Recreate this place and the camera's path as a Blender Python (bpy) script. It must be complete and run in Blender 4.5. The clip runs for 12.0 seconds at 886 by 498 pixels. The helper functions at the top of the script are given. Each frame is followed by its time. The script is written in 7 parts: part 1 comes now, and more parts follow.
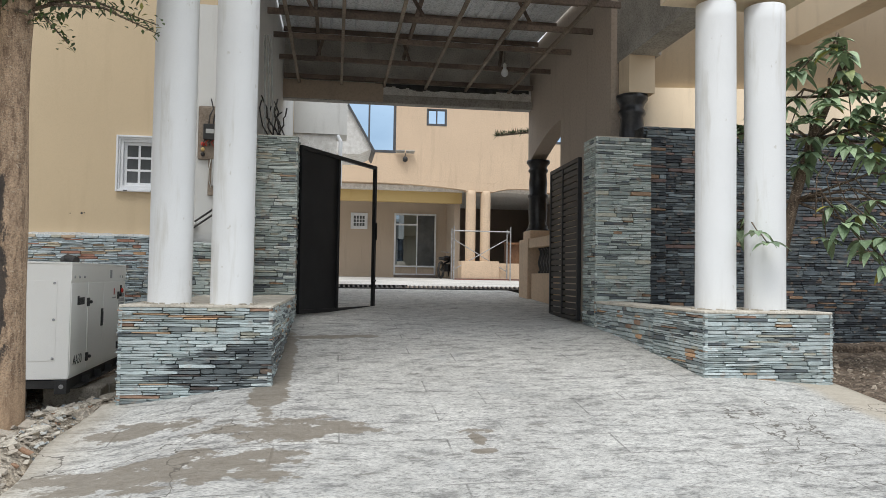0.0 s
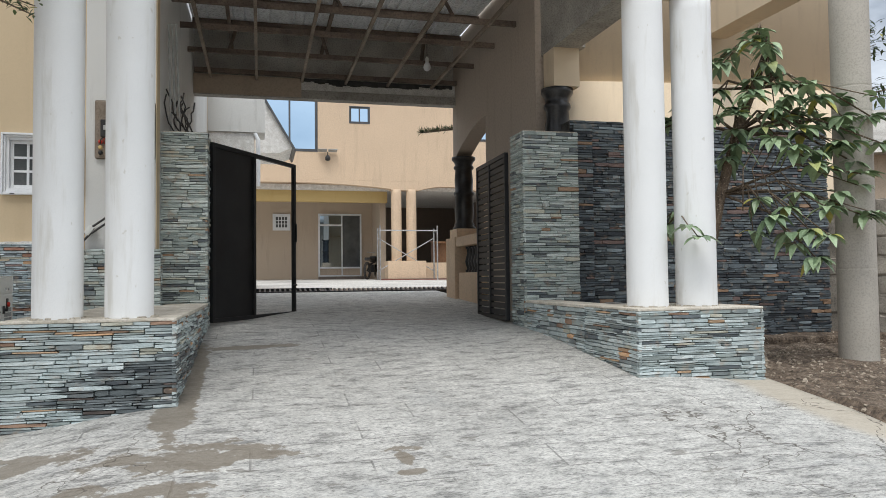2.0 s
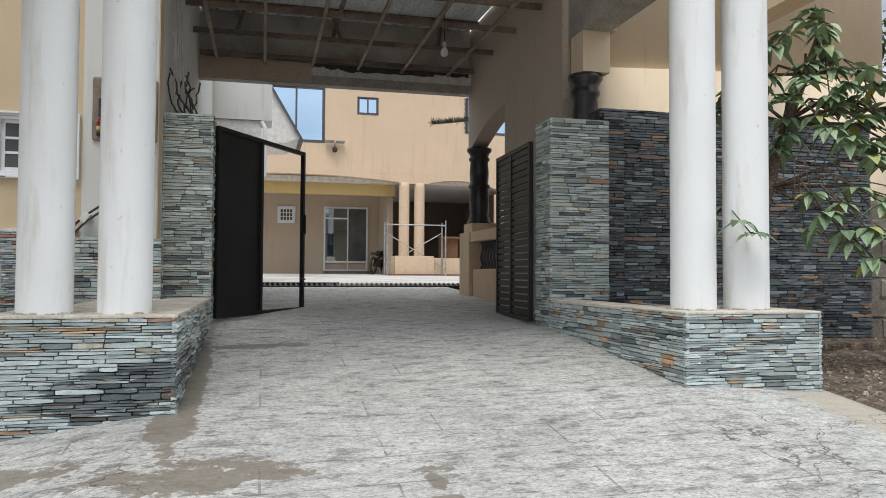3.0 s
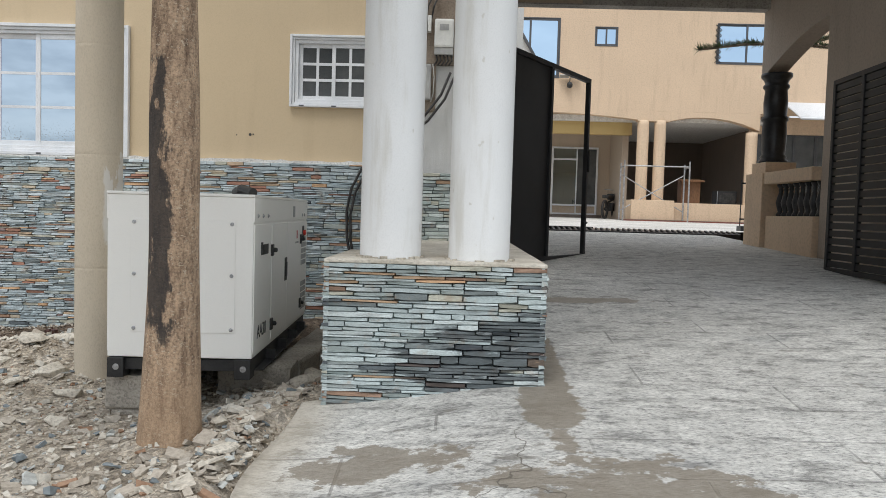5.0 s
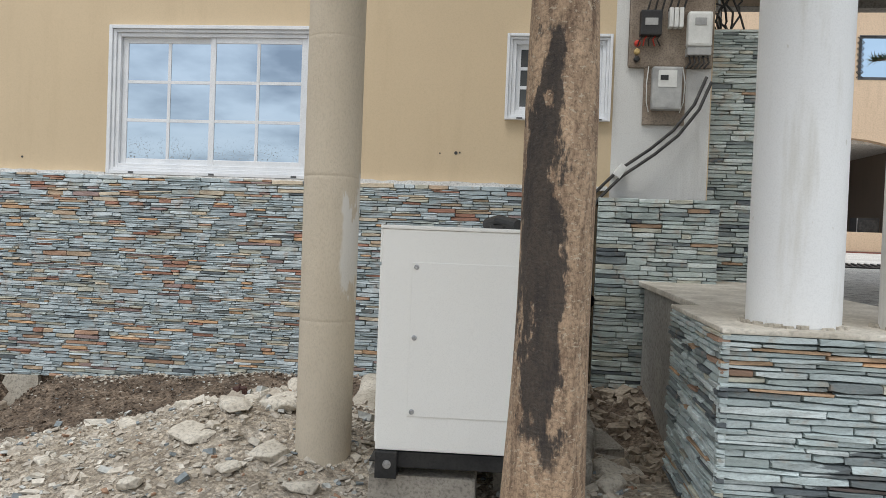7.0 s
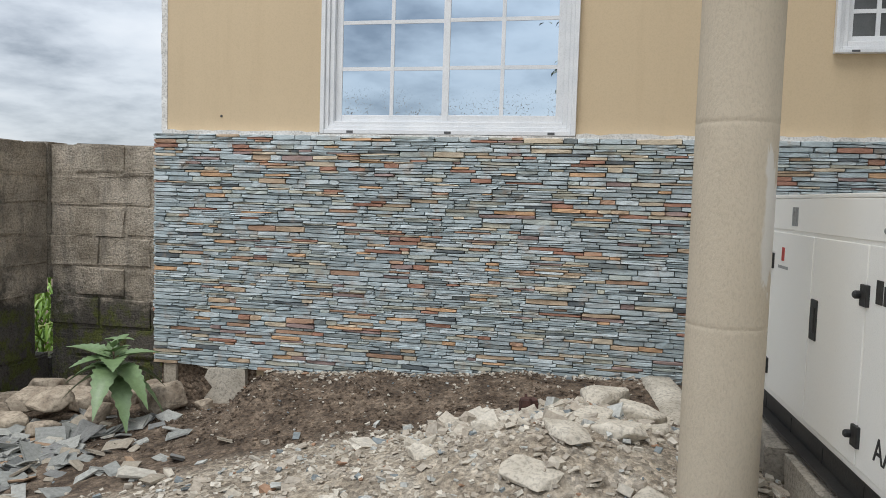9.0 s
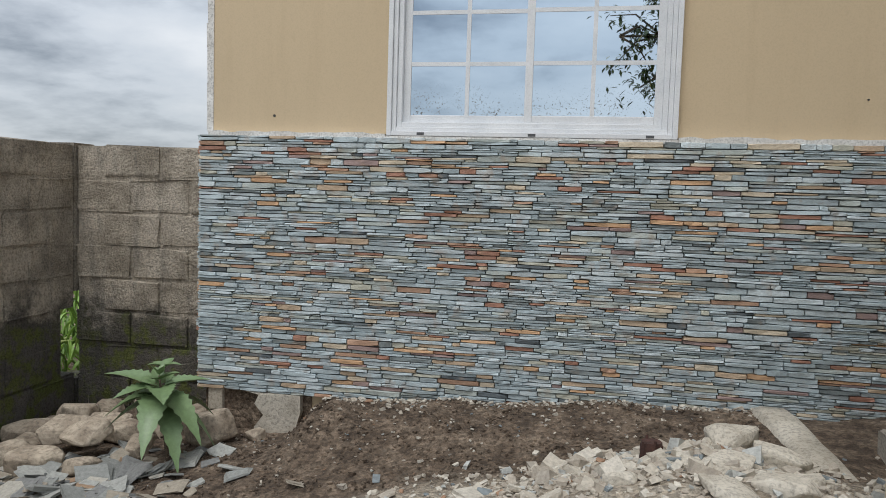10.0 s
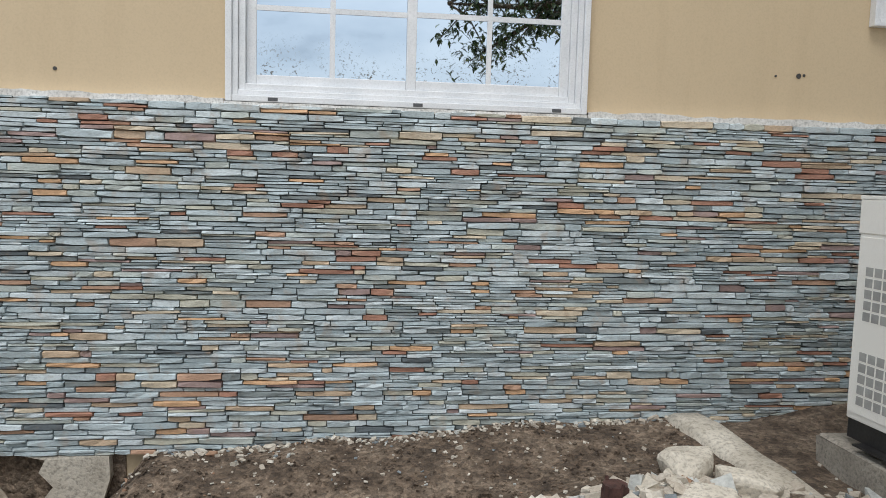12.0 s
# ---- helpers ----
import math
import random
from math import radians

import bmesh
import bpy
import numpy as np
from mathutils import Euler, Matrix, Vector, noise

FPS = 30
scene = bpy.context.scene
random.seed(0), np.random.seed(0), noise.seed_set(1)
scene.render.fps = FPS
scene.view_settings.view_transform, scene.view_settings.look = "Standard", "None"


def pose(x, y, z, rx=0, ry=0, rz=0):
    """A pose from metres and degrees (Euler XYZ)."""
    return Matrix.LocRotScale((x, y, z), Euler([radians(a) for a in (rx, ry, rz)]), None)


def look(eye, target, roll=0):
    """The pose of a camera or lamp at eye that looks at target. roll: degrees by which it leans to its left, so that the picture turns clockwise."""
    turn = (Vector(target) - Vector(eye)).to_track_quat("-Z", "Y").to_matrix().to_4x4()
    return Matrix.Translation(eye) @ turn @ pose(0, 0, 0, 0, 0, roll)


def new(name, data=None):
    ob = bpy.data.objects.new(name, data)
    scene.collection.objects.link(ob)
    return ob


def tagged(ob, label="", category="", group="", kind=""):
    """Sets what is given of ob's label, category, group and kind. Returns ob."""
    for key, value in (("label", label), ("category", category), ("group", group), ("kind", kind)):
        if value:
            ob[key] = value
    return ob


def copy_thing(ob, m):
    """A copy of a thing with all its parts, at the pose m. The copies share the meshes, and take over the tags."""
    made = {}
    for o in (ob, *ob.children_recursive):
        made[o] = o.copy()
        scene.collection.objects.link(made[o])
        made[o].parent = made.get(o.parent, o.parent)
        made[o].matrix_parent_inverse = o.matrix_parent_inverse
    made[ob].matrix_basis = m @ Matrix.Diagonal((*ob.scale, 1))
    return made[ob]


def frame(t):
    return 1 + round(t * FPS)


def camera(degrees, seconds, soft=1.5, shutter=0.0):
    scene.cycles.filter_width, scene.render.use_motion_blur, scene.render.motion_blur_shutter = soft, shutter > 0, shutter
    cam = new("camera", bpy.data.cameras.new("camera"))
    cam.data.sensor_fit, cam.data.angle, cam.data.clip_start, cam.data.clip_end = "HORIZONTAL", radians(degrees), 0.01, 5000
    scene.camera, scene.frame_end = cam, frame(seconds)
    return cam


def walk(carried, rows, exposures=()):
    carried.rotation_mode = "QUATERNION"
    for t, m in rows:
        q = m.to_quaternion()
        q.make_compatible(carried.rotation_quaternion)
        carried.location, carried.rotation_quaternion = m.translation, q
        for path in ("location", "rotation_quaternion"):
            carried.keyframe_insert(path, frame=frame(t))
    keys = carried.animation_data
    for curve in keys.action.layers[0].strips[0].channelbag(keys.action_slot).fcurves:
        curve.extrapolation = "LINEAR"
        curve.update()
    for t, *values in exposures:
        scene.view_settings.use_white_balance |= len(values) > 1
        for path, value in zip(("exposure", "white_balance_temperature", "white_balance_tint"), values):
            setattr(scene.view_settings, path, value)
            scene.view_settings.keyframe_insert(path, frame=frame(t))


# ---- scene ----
cam = camera(62.0, 12.0, soft=0.8)
PATH = [
    (0, (-0.047, -0.086, 1.484), (0.242, 1.891, 1.561), 0.9),
    (0.5, (0.044, -0.033, 1.481), (0.361, 1.941, 1.541), 0.3),
    (1, (0.185, 0.057, 1.499), (0.561, 2.02, 1.557), -0.1),
    (1.5, (0.173, 0.155, 1.51), (0.617, 2.104, 1.567), -0.2),
    (2, (0.052, 0.284, 1.513), (0.534, 2.223, 1.588), -0.6),
    (2.5, (0.032, 0.524, 1.492), (0.533, 2.459, 1.561), -0.8),
    (3, (-0.001, 0.86, 1.516), (0.475, 2.802, 1.58), 0.3),
    (3.5, (-0.184, 1.127, 1.518), (0.22, 3.084, 1.584), 1.5),
    (3.7, (-0.252, 1.251, 1.486), (0.082, 3.222, 1.552), 1.3),
    (5.3, (-1.136, 2.219, 1.496), (-1.197, 4.215, 1.382), 1.8),
    (5.5, (-1.249, 2.348, 1.51), (-1.299, 4.344, 1.4), 1.9),
    (6, (-1.592, 2.589, 1.51), (-1.623, 4.587, 1.427), 2.1),
    (6.5, (-1.956, 2.89, 1.507), (-2.076, 4.885, 1.444), 1.7),
    (7, (-2.326, 3.101, 1.535), (-2.545, 5.089, 1.491), 2.2),
    (7.2, (-2.467, 3.175, 1.551), (-2.703, 5.161, 1.504), 2.4),
    (8.8, (-3.605, 3.843, 1.515), (-4.034, 5.791, 1.358), 2.0),
    (9, (-3.774, 3.943, 1.504), (-4.193, 5.894, 1.364), 1.7),
    (9.5, (-4.082, 4.173, 1.555), (-4.538, 6.117, 1.449), 1.1),
    (10, (-4.397, 4.303, 1.56), (-4.794, 6.258, 1.413), 1.8),
    (10.5, (-4.617, 4.538, 1.562), (-4.89, 6.511, 1.381), 1.7),
    (11, (-4.804, 4.782, 1.618), (-4.974, 6.764, 1.418), 1.7),
    (11.5, (-5.013, 4.948, 1.59), (-5.02, 6.938, 1.391), 1.8),
    (12, (-5.054, 5.151, 1.566), (-4.815, 7.129, 1.385), 1.6),
]
walk(cam, [(t, look(eye, target, roll)) for t, eye, target, roll in PATH], [(0.0, 0.27), (7.2, 0.26), (9.0, 0.24), (9.5, 0.17), (10.0, 0.02), (10.5, 0.08), (11.0, 0.26), (12.0, 0.27)])

# ---- world, sun ----
world = bpy.data.worlds.new("overcast_sky")
scene.world = world
world.use_nodes = True
wn, wl = world.node_tree.nodes, world.node_tree.links
wn.clear()
w_out = wn.new("ShaderNodeOutputWorld")
w_bg = wn.new("ShaderNodeBackground")
w_bg.inputs["Strength"].default_value = 0.1
w_sky = wn.new("ShaderNodeTexSky")
w_sky.sky_type, w_sky.sun_disc = "NISHITA", False
w_sky.sun_elevation, w_sky.sun_rotation = radians(58), radians(200)
w_co = wn.new("ShaderNodeTexCoord")
w_sep = wn.new("ShaderNodeSeparateXYZ")
w_add = wn.new("ShaderNodeMath")
w_add.operation, w_add.inputs[1].default_value = "ADD", 0.22
w_abs = wn.new("ShaderNodeMath")
w_abs.operation = "ABSOLUTE"
w_div = wn.new("ShaderNodeVectorMath")
w_div.operation = "DIVIDE"
w_comb = wn.new("ShaderNodeCombineXYZ")
w_noise = wn.new("ShaderNodeTexNoise")
w_noise.inputs["Scale"].default_value, w_noise.inputs["Detail"].default_value = 1.1, 7
w_noise.inputs["Roughness"].default_value = 0.55
w_ramp = wn.new("ShaderNodeValToRGB")
el = w_ramp.color_ramp.elements
el[0].position, el[0].color = 0.36, (3.4, 3.9, 4.6, 1)
el[1].position, el[1].color = 0.50, (8.5, 9.15, 9.95, 1)
e = el.new(0.43)
e.color = (6.2, 6.8, 7.6, 1)
e = el.new(0.66)
e.color = (10.9, 11.3, 11.8, 1)
w_mix = wn.new("ShaderNodeMixRGB")
w_mix.inputs["Fac"].default_value = 0.86
wl.new(w_co.outputs["Generated"], w_sep.inputs[0])
wl.new(w_sep.outputs["Z"], w_abs.inputs[0])
wl.new(w_abs.outputs[0], w_add.inputs[0])
for k in range(3):
    wl.new(w_add.outputs[0], w_comb.inputs[k])
wl.new(w_co.outputs["Generated"], w_div.inputs[0])
wl.new(w_comb.outputs[0], w_div.inputs[1])
wl.new(w_div.outputs[0], w_noise.inputs["Vector"])
wl.new(w_noise.outputs["Fac"], w_ramp.inputs["Fac"])
w_up = wn.new("ShaderNodeMapRange")
w_up.inputs["To Min"].default_value, w_up.inputs["To Max"].default_value = 0.62, 1.55
w_scale = wn.new("ShaderNodeVectorMath")
w_scale.operation = "SCALE"
wl.new(w_sep.outputs["Z"], w_up.inputs["Value"])
wl.new(w_ramp.outputs[0], w_scale.inputs[0])
wl.new(w_up.outputs[0], w_scale.inputs["Scale"])
wl.new(w_sky.outputs[0], w_mix.inputs["Color1"])
wl.new(w_scale.outputs[0], w_mix.inputs["Color2"])
wl.new(w_mix.outputs[0], w_bg.inputs["Color"])
wl.new(w_bg.outputs[0], w_out.inputs["Surface"])

sun = new("sun", bpy.data.lights.new("sun", "SUN"))
sun.data.energy, sun.data.angle, sun.data.color = 1.5, radians(25), (1.0, 0.985, 0.96)
sun.matrix_world = look((0, 0, 20), (3.5, 9.0, 0))

# ---- materials ----
def nd(tree, kind, **props):
    n = tree.nodes.new("ShaderNode" + kind)
    for k, v in props.items():
        n.inputs[k].default_value = v
    return n


def math_node(tree, op, a, b=None):
    n = tree.nodes.new("ShaderNodeMath")
    n.operation = op
    for k, v in ((0, a), (1, b)):
        if v is None:
            continue
        if isinstance(v, (int, float)):
            n.inputs[k].default_value = v
        else:
            tree.links.new(v, n.inputs[k])
    return n.outputs[0]


def ramp_node(tree, fac, stops, constant=False):
    n = tree.nodes.new("ShaderNodeValToRGB")
    if constant:
        n.color_ramp.interpolation = "CONSTANT"
    els = n.color_ramp.elements
    while len(els) > 1:
        els.remove(els[0])
    els[0].position, els[0].color = stops[0][0], (*stops[0][1], 1)
    for p, c in stops[1:]:
        els.new(p).color = (*c, 1)
    tree.links.new(fac, n.inputs["Fac"])
    return n.outputs["Color"]


def noise_node(tree, vec, scale, detail=5, rough=0.6, stretch=None):
    if stretch:
        m = tree.nodes.new("ShaderNodeMapping")
        m.inputs["Scale"].default_value = stretch
        tree.links.new(vec, m.inputs["Vector"])
        vec = m.outputs[0]
    n = nd(tree, "TexNoise", Scale=scale, Detail=detail, Roughness=rough)
    tree.links.new(vec, n.inputs["Vector"])
    return n.outputs["Fac"]


def mix_node(tree, fac, a, b, mode="MIX"):
    n = tree.nodes.new("ShaderNodeMixRGB")
    n.blend_type = mode
    for k, v in (("Fac", fac), ("Color1", a), ("Color2", b)):
        if isinstance(v, (int, float)):
            n.inputs[k].default_value = v
        elif isinstance(v, tuple):
            n.inputs[k].default_value = (*v, 1)
        else:
            tree.links.new(v, n.inputs[k])
    return n.outputs[0]


def step_node(tree, v, lo, hi):
    n = nd(tree, "MapRange")
    n.interpolation_type = "SMOOTHSTEP"
    n.inputs["From Min"].default_value, n.inputs["From Max"].default_value = lo, hi
    tree.links.new(v, n.inputs["Value"])
    return n.outputs[0]


def start(name):
    m = bpy.data.materials.new(name)
    m.use_nodes = True
    t = m.node_tree
    b = t.nodes["Principled BSDF"]
    pos = t.nodes.new("ShaderNodeNewGeometry").outputs["Position"]
    return m, t, b, pos


def bump_to(t, b, height, strength, distance=0.01):
    n = nd(t, "Bump", Strength=strength, Distance=distance)
    t.links.new(height, n.inputs["Height"])
    t.links.new(n.outputs[0], b.inputs["Normal"])


def surf(name, dark, light, scale=2.0, fine=60.0, rough=0.8, bump=0.25, metal=0.0, stretch=None, spread=(0.36, 0.64), grain=0.25, dist=0.01):
    """A plain surface: a large-scale drift between two colours, fine grain over it, and relief from the grain."""
    m, t, b, pos = start(name)
    big = noise_node(t, pos, scale, 6, 0.62, stretch)
    small = noise_node(t, pos, fine, 4, 0.6, stretch)
    col = ramp_node(t, big, [(spread[0], dark), (spread[1], light)])
    g = ramp_node(t, small, [(0.36, (1 - grain * 1.3,) * 3), (0.5, (1.0,) * 3), (0.64, (1 + grain * 0.4,) * 3)])
    t.links.new(mix_node(t, 1.0, col, g, "MULTIPLY"), b.inputs["Base Color"])
    b.inputs["Roughness"].default_value, b.inputs["Metallic"].default_value = rough, metal
    if bump:
        bump_to(t, b, small, bump, dist)
    return m


def slate(name, stops, wet=None):
    """Split slate: each stone its own colour, with cleft grain and stains."""
    m, t, b, pos = start(name)
    info = t.nodes.new("ShaderNodeObjectInfo").outputs["Random"]
    isl = t.nodes.new("ShaderNodeNewGeometry").outputs["Random Per Island"]
    r = math_node(t, "FRACT", math_node(t, "ADD", info, isl))
    col = ramp_node(t, r, stops, True)
    r2 = math_node(t, "FRACT", math_node(t, "MULTIPLY", r, 37.7))
    val = ramp_node(t, r2, [(0.0, (0.84,) * 3), (0.5, (1.0,) * 3), (1.0, (1.10,) * 3)])
    col = mix_node(t, 1.0, col, val, "MULTIPLY")
    streak = noise_node(t, pos, 9.0, 5, 0.65, (1.0, 1.0, 3.5))
    col = mix_node(t, 1.0, col, ramp_node(t, streak, [(0.34, (0.80,) * 3), (0.5, (1.0,) * 3), (0.64, (1.05,) * 3)]), "MULTIPLY")
    grain = noise_node(t, pos, 70.0, 5, 0.7, (1.0, 1.0, 2.5))
    col = mix_node(t, 1.0, col, ramp_node(t, grain, [(0.34, (0.78,) * 3), (0.5, (1.0,) * 3), (0.66, (1.08,) * 3)]), "MULTIPLY")
    rust = step_node(t, noise_node(t, pos, 11.0, 4), 0.54, 0.70)
    col = mix_node(t, math_node(t, "MULTIPLY", rust, 0.38), col, (0.42, 0.29, 0.19))
    b.inputs["Roughness"].default_value = 0.62
    if wet:
        (cx, cz, rx, rz) = wet
        sep = t.nodes.new("ShaderNodeSeparateXYZ")
        t.links.new(pos, sep.inputs[0])
        dx = math_node(t, "DIVIDE", math_node(t, "SUBTRACT", sep.outputs["X"], cx), rx)
        dz = math_node(t, "DIVIDE", math_node(t, "SUBTRACT", sep.outputs["Z"], cz), rz)
        skew = math_node(t, "SUBTRACT", dz, math_node(t, "MULTIPLY", dx, 0.45))
        d = math_node(t, "ADD", math_node(t, "MULTIPLY", dx, dx), math_node(t, "MULTIPLY", skew, skew))
        nz = math_node(t, "ADD", noise_node(t, pos, 6.0, 5, 0.7, (0.8, 0.8, 5.0)), math_node(t, "MULTIPLY", math_node(t, "SUBTRACT", r2, 0.5), 0.5))
        f = step_node(t, math_node(t, "ADD", d, math_node(t, "MULTIPLY", math_node(t, "SUBTRACT", nz, 0.5), 5.0)), 1.45, 1.05)
        col = mix_node(t, math_node(t, "MULTIPLY", f, 0.76), col, (0.035, 0.042, 0.05))
        rg = nd(t, "MapRange")
        rg.inputs["To Min"].default_value, rg.inputs["To Max"].default_value = 0.62, 0.35
        t.links.new(f, rg.inputs["Value"])
        t.links.new(rg.outputs[0], b.inputs["Roughness"])
    t.links.new(col, b.inputs["Base Color"])
    bump_to(t, b, grain, 0.5, 0.006)
    return m


GREY1, GREY2, GREY3 = (0.475, 0.55, 0.57), (0.39, 0.46, 0.48), (0.58, 0.645, 0.66)
DARK1, DARK2 = (0.12, 0.14, 0.15), (0.21, 0.24, 0.24)
OLIVE, TAN, ORANGE, RUST, PLUM = (0.52, 0.51, 0.42), (0.66, 0.56, 0.42), (0.66, 0.41, 0.235), (0.42, 0.215, 0.15), (0.37, 0.265, 0.245)
slate_house = slate("slate_house", [(0.0, GREY1), (0.22, GREY3), (0.40, GREY2), (0.52, (0.50, 0.545, 0.51)), (0.60, GREY1), (0.68, DARK2), (0.72, DARK1), (0.735, OLIVE), (0.785, TAN), (0.82, ORANGE), (0.85, (0.56, 0.42, 0.29)), (0.885, RUST), (0.915, PLUM), (0.945, GREY3), (0.98, (0.50, 0.31, 0.21))])
slate_plinth = slate("slate_plinth", [(0.0, (0.51, 0.58, 0.575)), (0.22, (0.58, 0.64, 0.63)), (0.38, (0.40, 0.465, 0.46)), (0.54, (0.33, 0.38, 0.365)), (0.66, DARK2), (0.73, DARK1), (0.78, (0.47, 0.53, 0.525)), (0.85, OLIVE), (0.885, (0.55, 0.60, 0.59)), (0.925, (0.52, 0.35, 0.22)), (0.955, (0.36, 0.23, 0.16)), (0.985, ORANGE)], wet=(-0.78, 0.77, 0.42, 0.135))
slate_post = slate("slate_post", [(0.0, (0.49, 0.55, 0.52)), (0.22, (0.38, 0.435, 0.41)), (0.40, (0.60, 0.65, 0.615)), (0.60, DARK2), (0.69, DARK1), (0.74, (0.32, 0.37, 0.35)), (0.86, (0.49, 0.545, 0.51)), (0.93, OLIVE), (0.972, (0.38, 0.25, 0.16))])
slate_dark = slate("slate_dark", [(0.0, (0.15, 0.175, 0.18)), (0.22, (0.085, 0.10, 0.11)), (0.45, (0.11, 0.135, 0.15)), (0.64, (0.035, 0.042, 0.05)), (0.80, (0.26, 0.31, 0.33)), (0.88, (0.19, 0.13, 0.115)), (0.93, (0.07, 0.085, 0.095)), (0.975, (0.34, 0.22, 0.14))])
mortar = surf("dark_mortar", (0.03, 0.03, 0.03), (0.075, 0.072, 0.068), 8, 90)


def plaster(name, base, stain, bump=0.2, fine=110, speck=0.12, drips=0.4, marks=0.35):
    m, t, b, pos = start(name)
    big = noise_node(t, pos, 0.7, 6, 0.6)
    drip = noise_node(t, pos, 2.2, 5, 0.6, (3.0, 3.0, 0.35))
    small = noise_node(t, pos, fine, 4, 0.65)
    col = mix_node(t, step_node(t, big, 0.25, 0.75), tuple(c * 0.92 for c in base), base)
    col = mix_node(t, math_node(t, "MULTIPLY", step_node(t, drip, 0.52, 0.68), drips), col, stain)
    col = mix_node(t, 1.0, col, ramp_node(t, small, [(0.36, (1 - speck,) * 3), (0.5, (1.0,) * 3), (0.64, (1 + speck * 0.4,) * 3)]), "MULTIPLY")
    mark = step_node(t, noise_node(t, pos, 21, 3, 0.5, (1, 1, 0.6)), 0.70, 0.73)
    col = mix_node(t, math_node(t, "MULTIPLY", mark, marks), col, stain)
    t.links.new(col, b.inputs["Base Color"])
    b.inputs["Roughness"].default_value = 0.85
    bump_to(t, b, mix_node(t, 0.5, small, noise_node(t, pos, 9, 3)), bump, 0.012)
    return m


yellow_plaster = plaster("yellow_plaster", (0.63, 0.497, 0.325), (0.53, 0.41, 0.26), bump=0.07, speck=0.05, drips=0.3, marks=0.3)
cream_plaster = plaster("cream_plaster", (0.75, 0.61, 0.435), (0.55, 0.43, 0.30))
peach_plaster = plaster("peach_textured_plaster", (0.72, 0.54, 0.375), (0.56, 0.41, 0.28), 0.9, 26)
grey_plaster = plaster("grey_white_plaster", (0.68, 0.675, 0.645), (0.46, 0.45, 0.42), 0.3)
brown_plaster = plaster("beige_plaster", (0.52, 0.42, 0.32), (0.40, 0.32, 0.245), 0.5, 30)
wing_plaster = plaster("taupe_plaster", (0.50, 0.42, 0.345), (0.39, 0.325, 0.26), 0.5, 30)
# plaster darkened so its colour carries the shade deep inside the porch
porch_shade_plaster = plaster("plaster_with_porch_shade", (0.20, 0.16, 0.13), (0.15, 0.12, 0.095), 0.4, 30)
yellow_paint = plaster("ochre_paint", (0.58, 0.42, 0.18), (0.5, 0.34, 0.12))
white_column = plaster("white_painted_column", (0.87, 0.875, 0.865), (0.62, 0.60, 0.54), 0.12, 160, speck=0.05, drips=0.6, marks=0.6)
skim_white = surf("white_skim", (0.62, 0.60, 0.56), (0.80, 0.79, 0.76), 9, 80)
concrete = surf("grey_concrete", (0.30, 0.28, 0.25), (0.47, 0.445, 0.40), 1.6, 45, 0.9, 0.5)
pole_concrete = surf("smooth_concrete", (0.49, 0.42, 0.32), (0.59, 0.515, 0.405), 1.3, 130, 0.88, 0.35, stretch=(1, 1, 0.5), spread=(0.30, 0.70), grain=0.07)


def splash(m, x, z):
    """Adds a white paint run down one side of a pillar."""
    t = m.node_tree
    b = t.nodes["Principled BSDF"]
    pos = t.nodes.new("ShaderNodeNewGeometry").outputs["Position"]
    sep = t.nodes.new("ShaderNodeSeparateXYZ")
    t.links.new(pos, sep.inputs[0])
    old = b.inputs["Base Color"].links[0].from_socket
    n = noise_node(t, pos, 7, 4, 0.6, (1.5, 1.5, 0.6))
    dz = math_node(t, "ABSOLUTE", math_node(t, "SUBTRACT", sep.outputs["Z"], z))
    f = step_node(t, math_node(t, "ADD", math_node(t, "MULTIPLY", dz, 1.3), n), 0.82, 0.78)
    f = math_node(t, "MULTIPLY", f, step_node(t, math_node(t, "ADD", sep.outputs["X"], math_node(t, "MULTIPLY", n, 0.1)), x, x + 0.015))
    t.links.new(mix_node(t, math_node(t, "MULTIPLY", f, 0.7), old, (0.68, 0.67, 0.64)), b.inputs["Base Color"])


splash(pole_concrete, -3.185, 1.5)
grey_pole_mat = surf("weathered_grey_concrete", (0.42, 0.385, 0.33), (0.52, 0.485, 0.425), 0.9, 60, 0.88, 0.3, spread=(0.3, 0.7), grain=0.12)
block_mat = surf("sandcrete_block", (0.24, 0.215, 0.18), (0.42, 0.38, 0.32), 3.0, 70, 0.95, 0.7)
plinth_cap = surf("pale_mortar_capping", (0.50, 0.45, 0.37), (0.70, 0.65, 0.56), 5.0, 60, 0.9, 0.5, grain=0.15)
red_stump = surf("dark_red_wood", (0.05, 0.022, 0.017), (0.13, 0.06, 0.045), 9, 60, 0.85, 0.4)
cap_mat = surf("cement_capping", (0.42, 0.375, 0.305), (0.60, 0.55, 0.465), 4.0, 60, 0.9, 0.5)
white_frame = surf("white_window_frame", (0.70, 0.72, 0.74), (0.80, 0.81, 0.82), 5, 120, 0.4, 0.05, grain=0.06)
charcoal_frame = surf("charcoal_frame", (0.07, 0.075, 0.08), (0.10, 0.10, 0.105), 5, 120, 0.45, 0.05)
black_paint = surf("black_gloss_paint", (0.006, 0.006, 0.007), (0.013, 0.013, 0.014), 3, 70, 0.5, 0.08)
black_stone = surf("black_column_paint", (0.016, 0.016, 0.018), (0.04, 0.04, 0.042), 4, 60, 0.32, 0.15)
gen_white = surf("cream_white_enamel", (0.90, 0.885, 0.83), (0.93, 0.915, 0.865), 0.8, 220, 0.38, 0.03, grain=0.04)
gen_black = surf("black_steel", (0.015, 0.015, 0.016), (0.035, 0.034, 0.032), 4, 90, 0.5, 0.15)
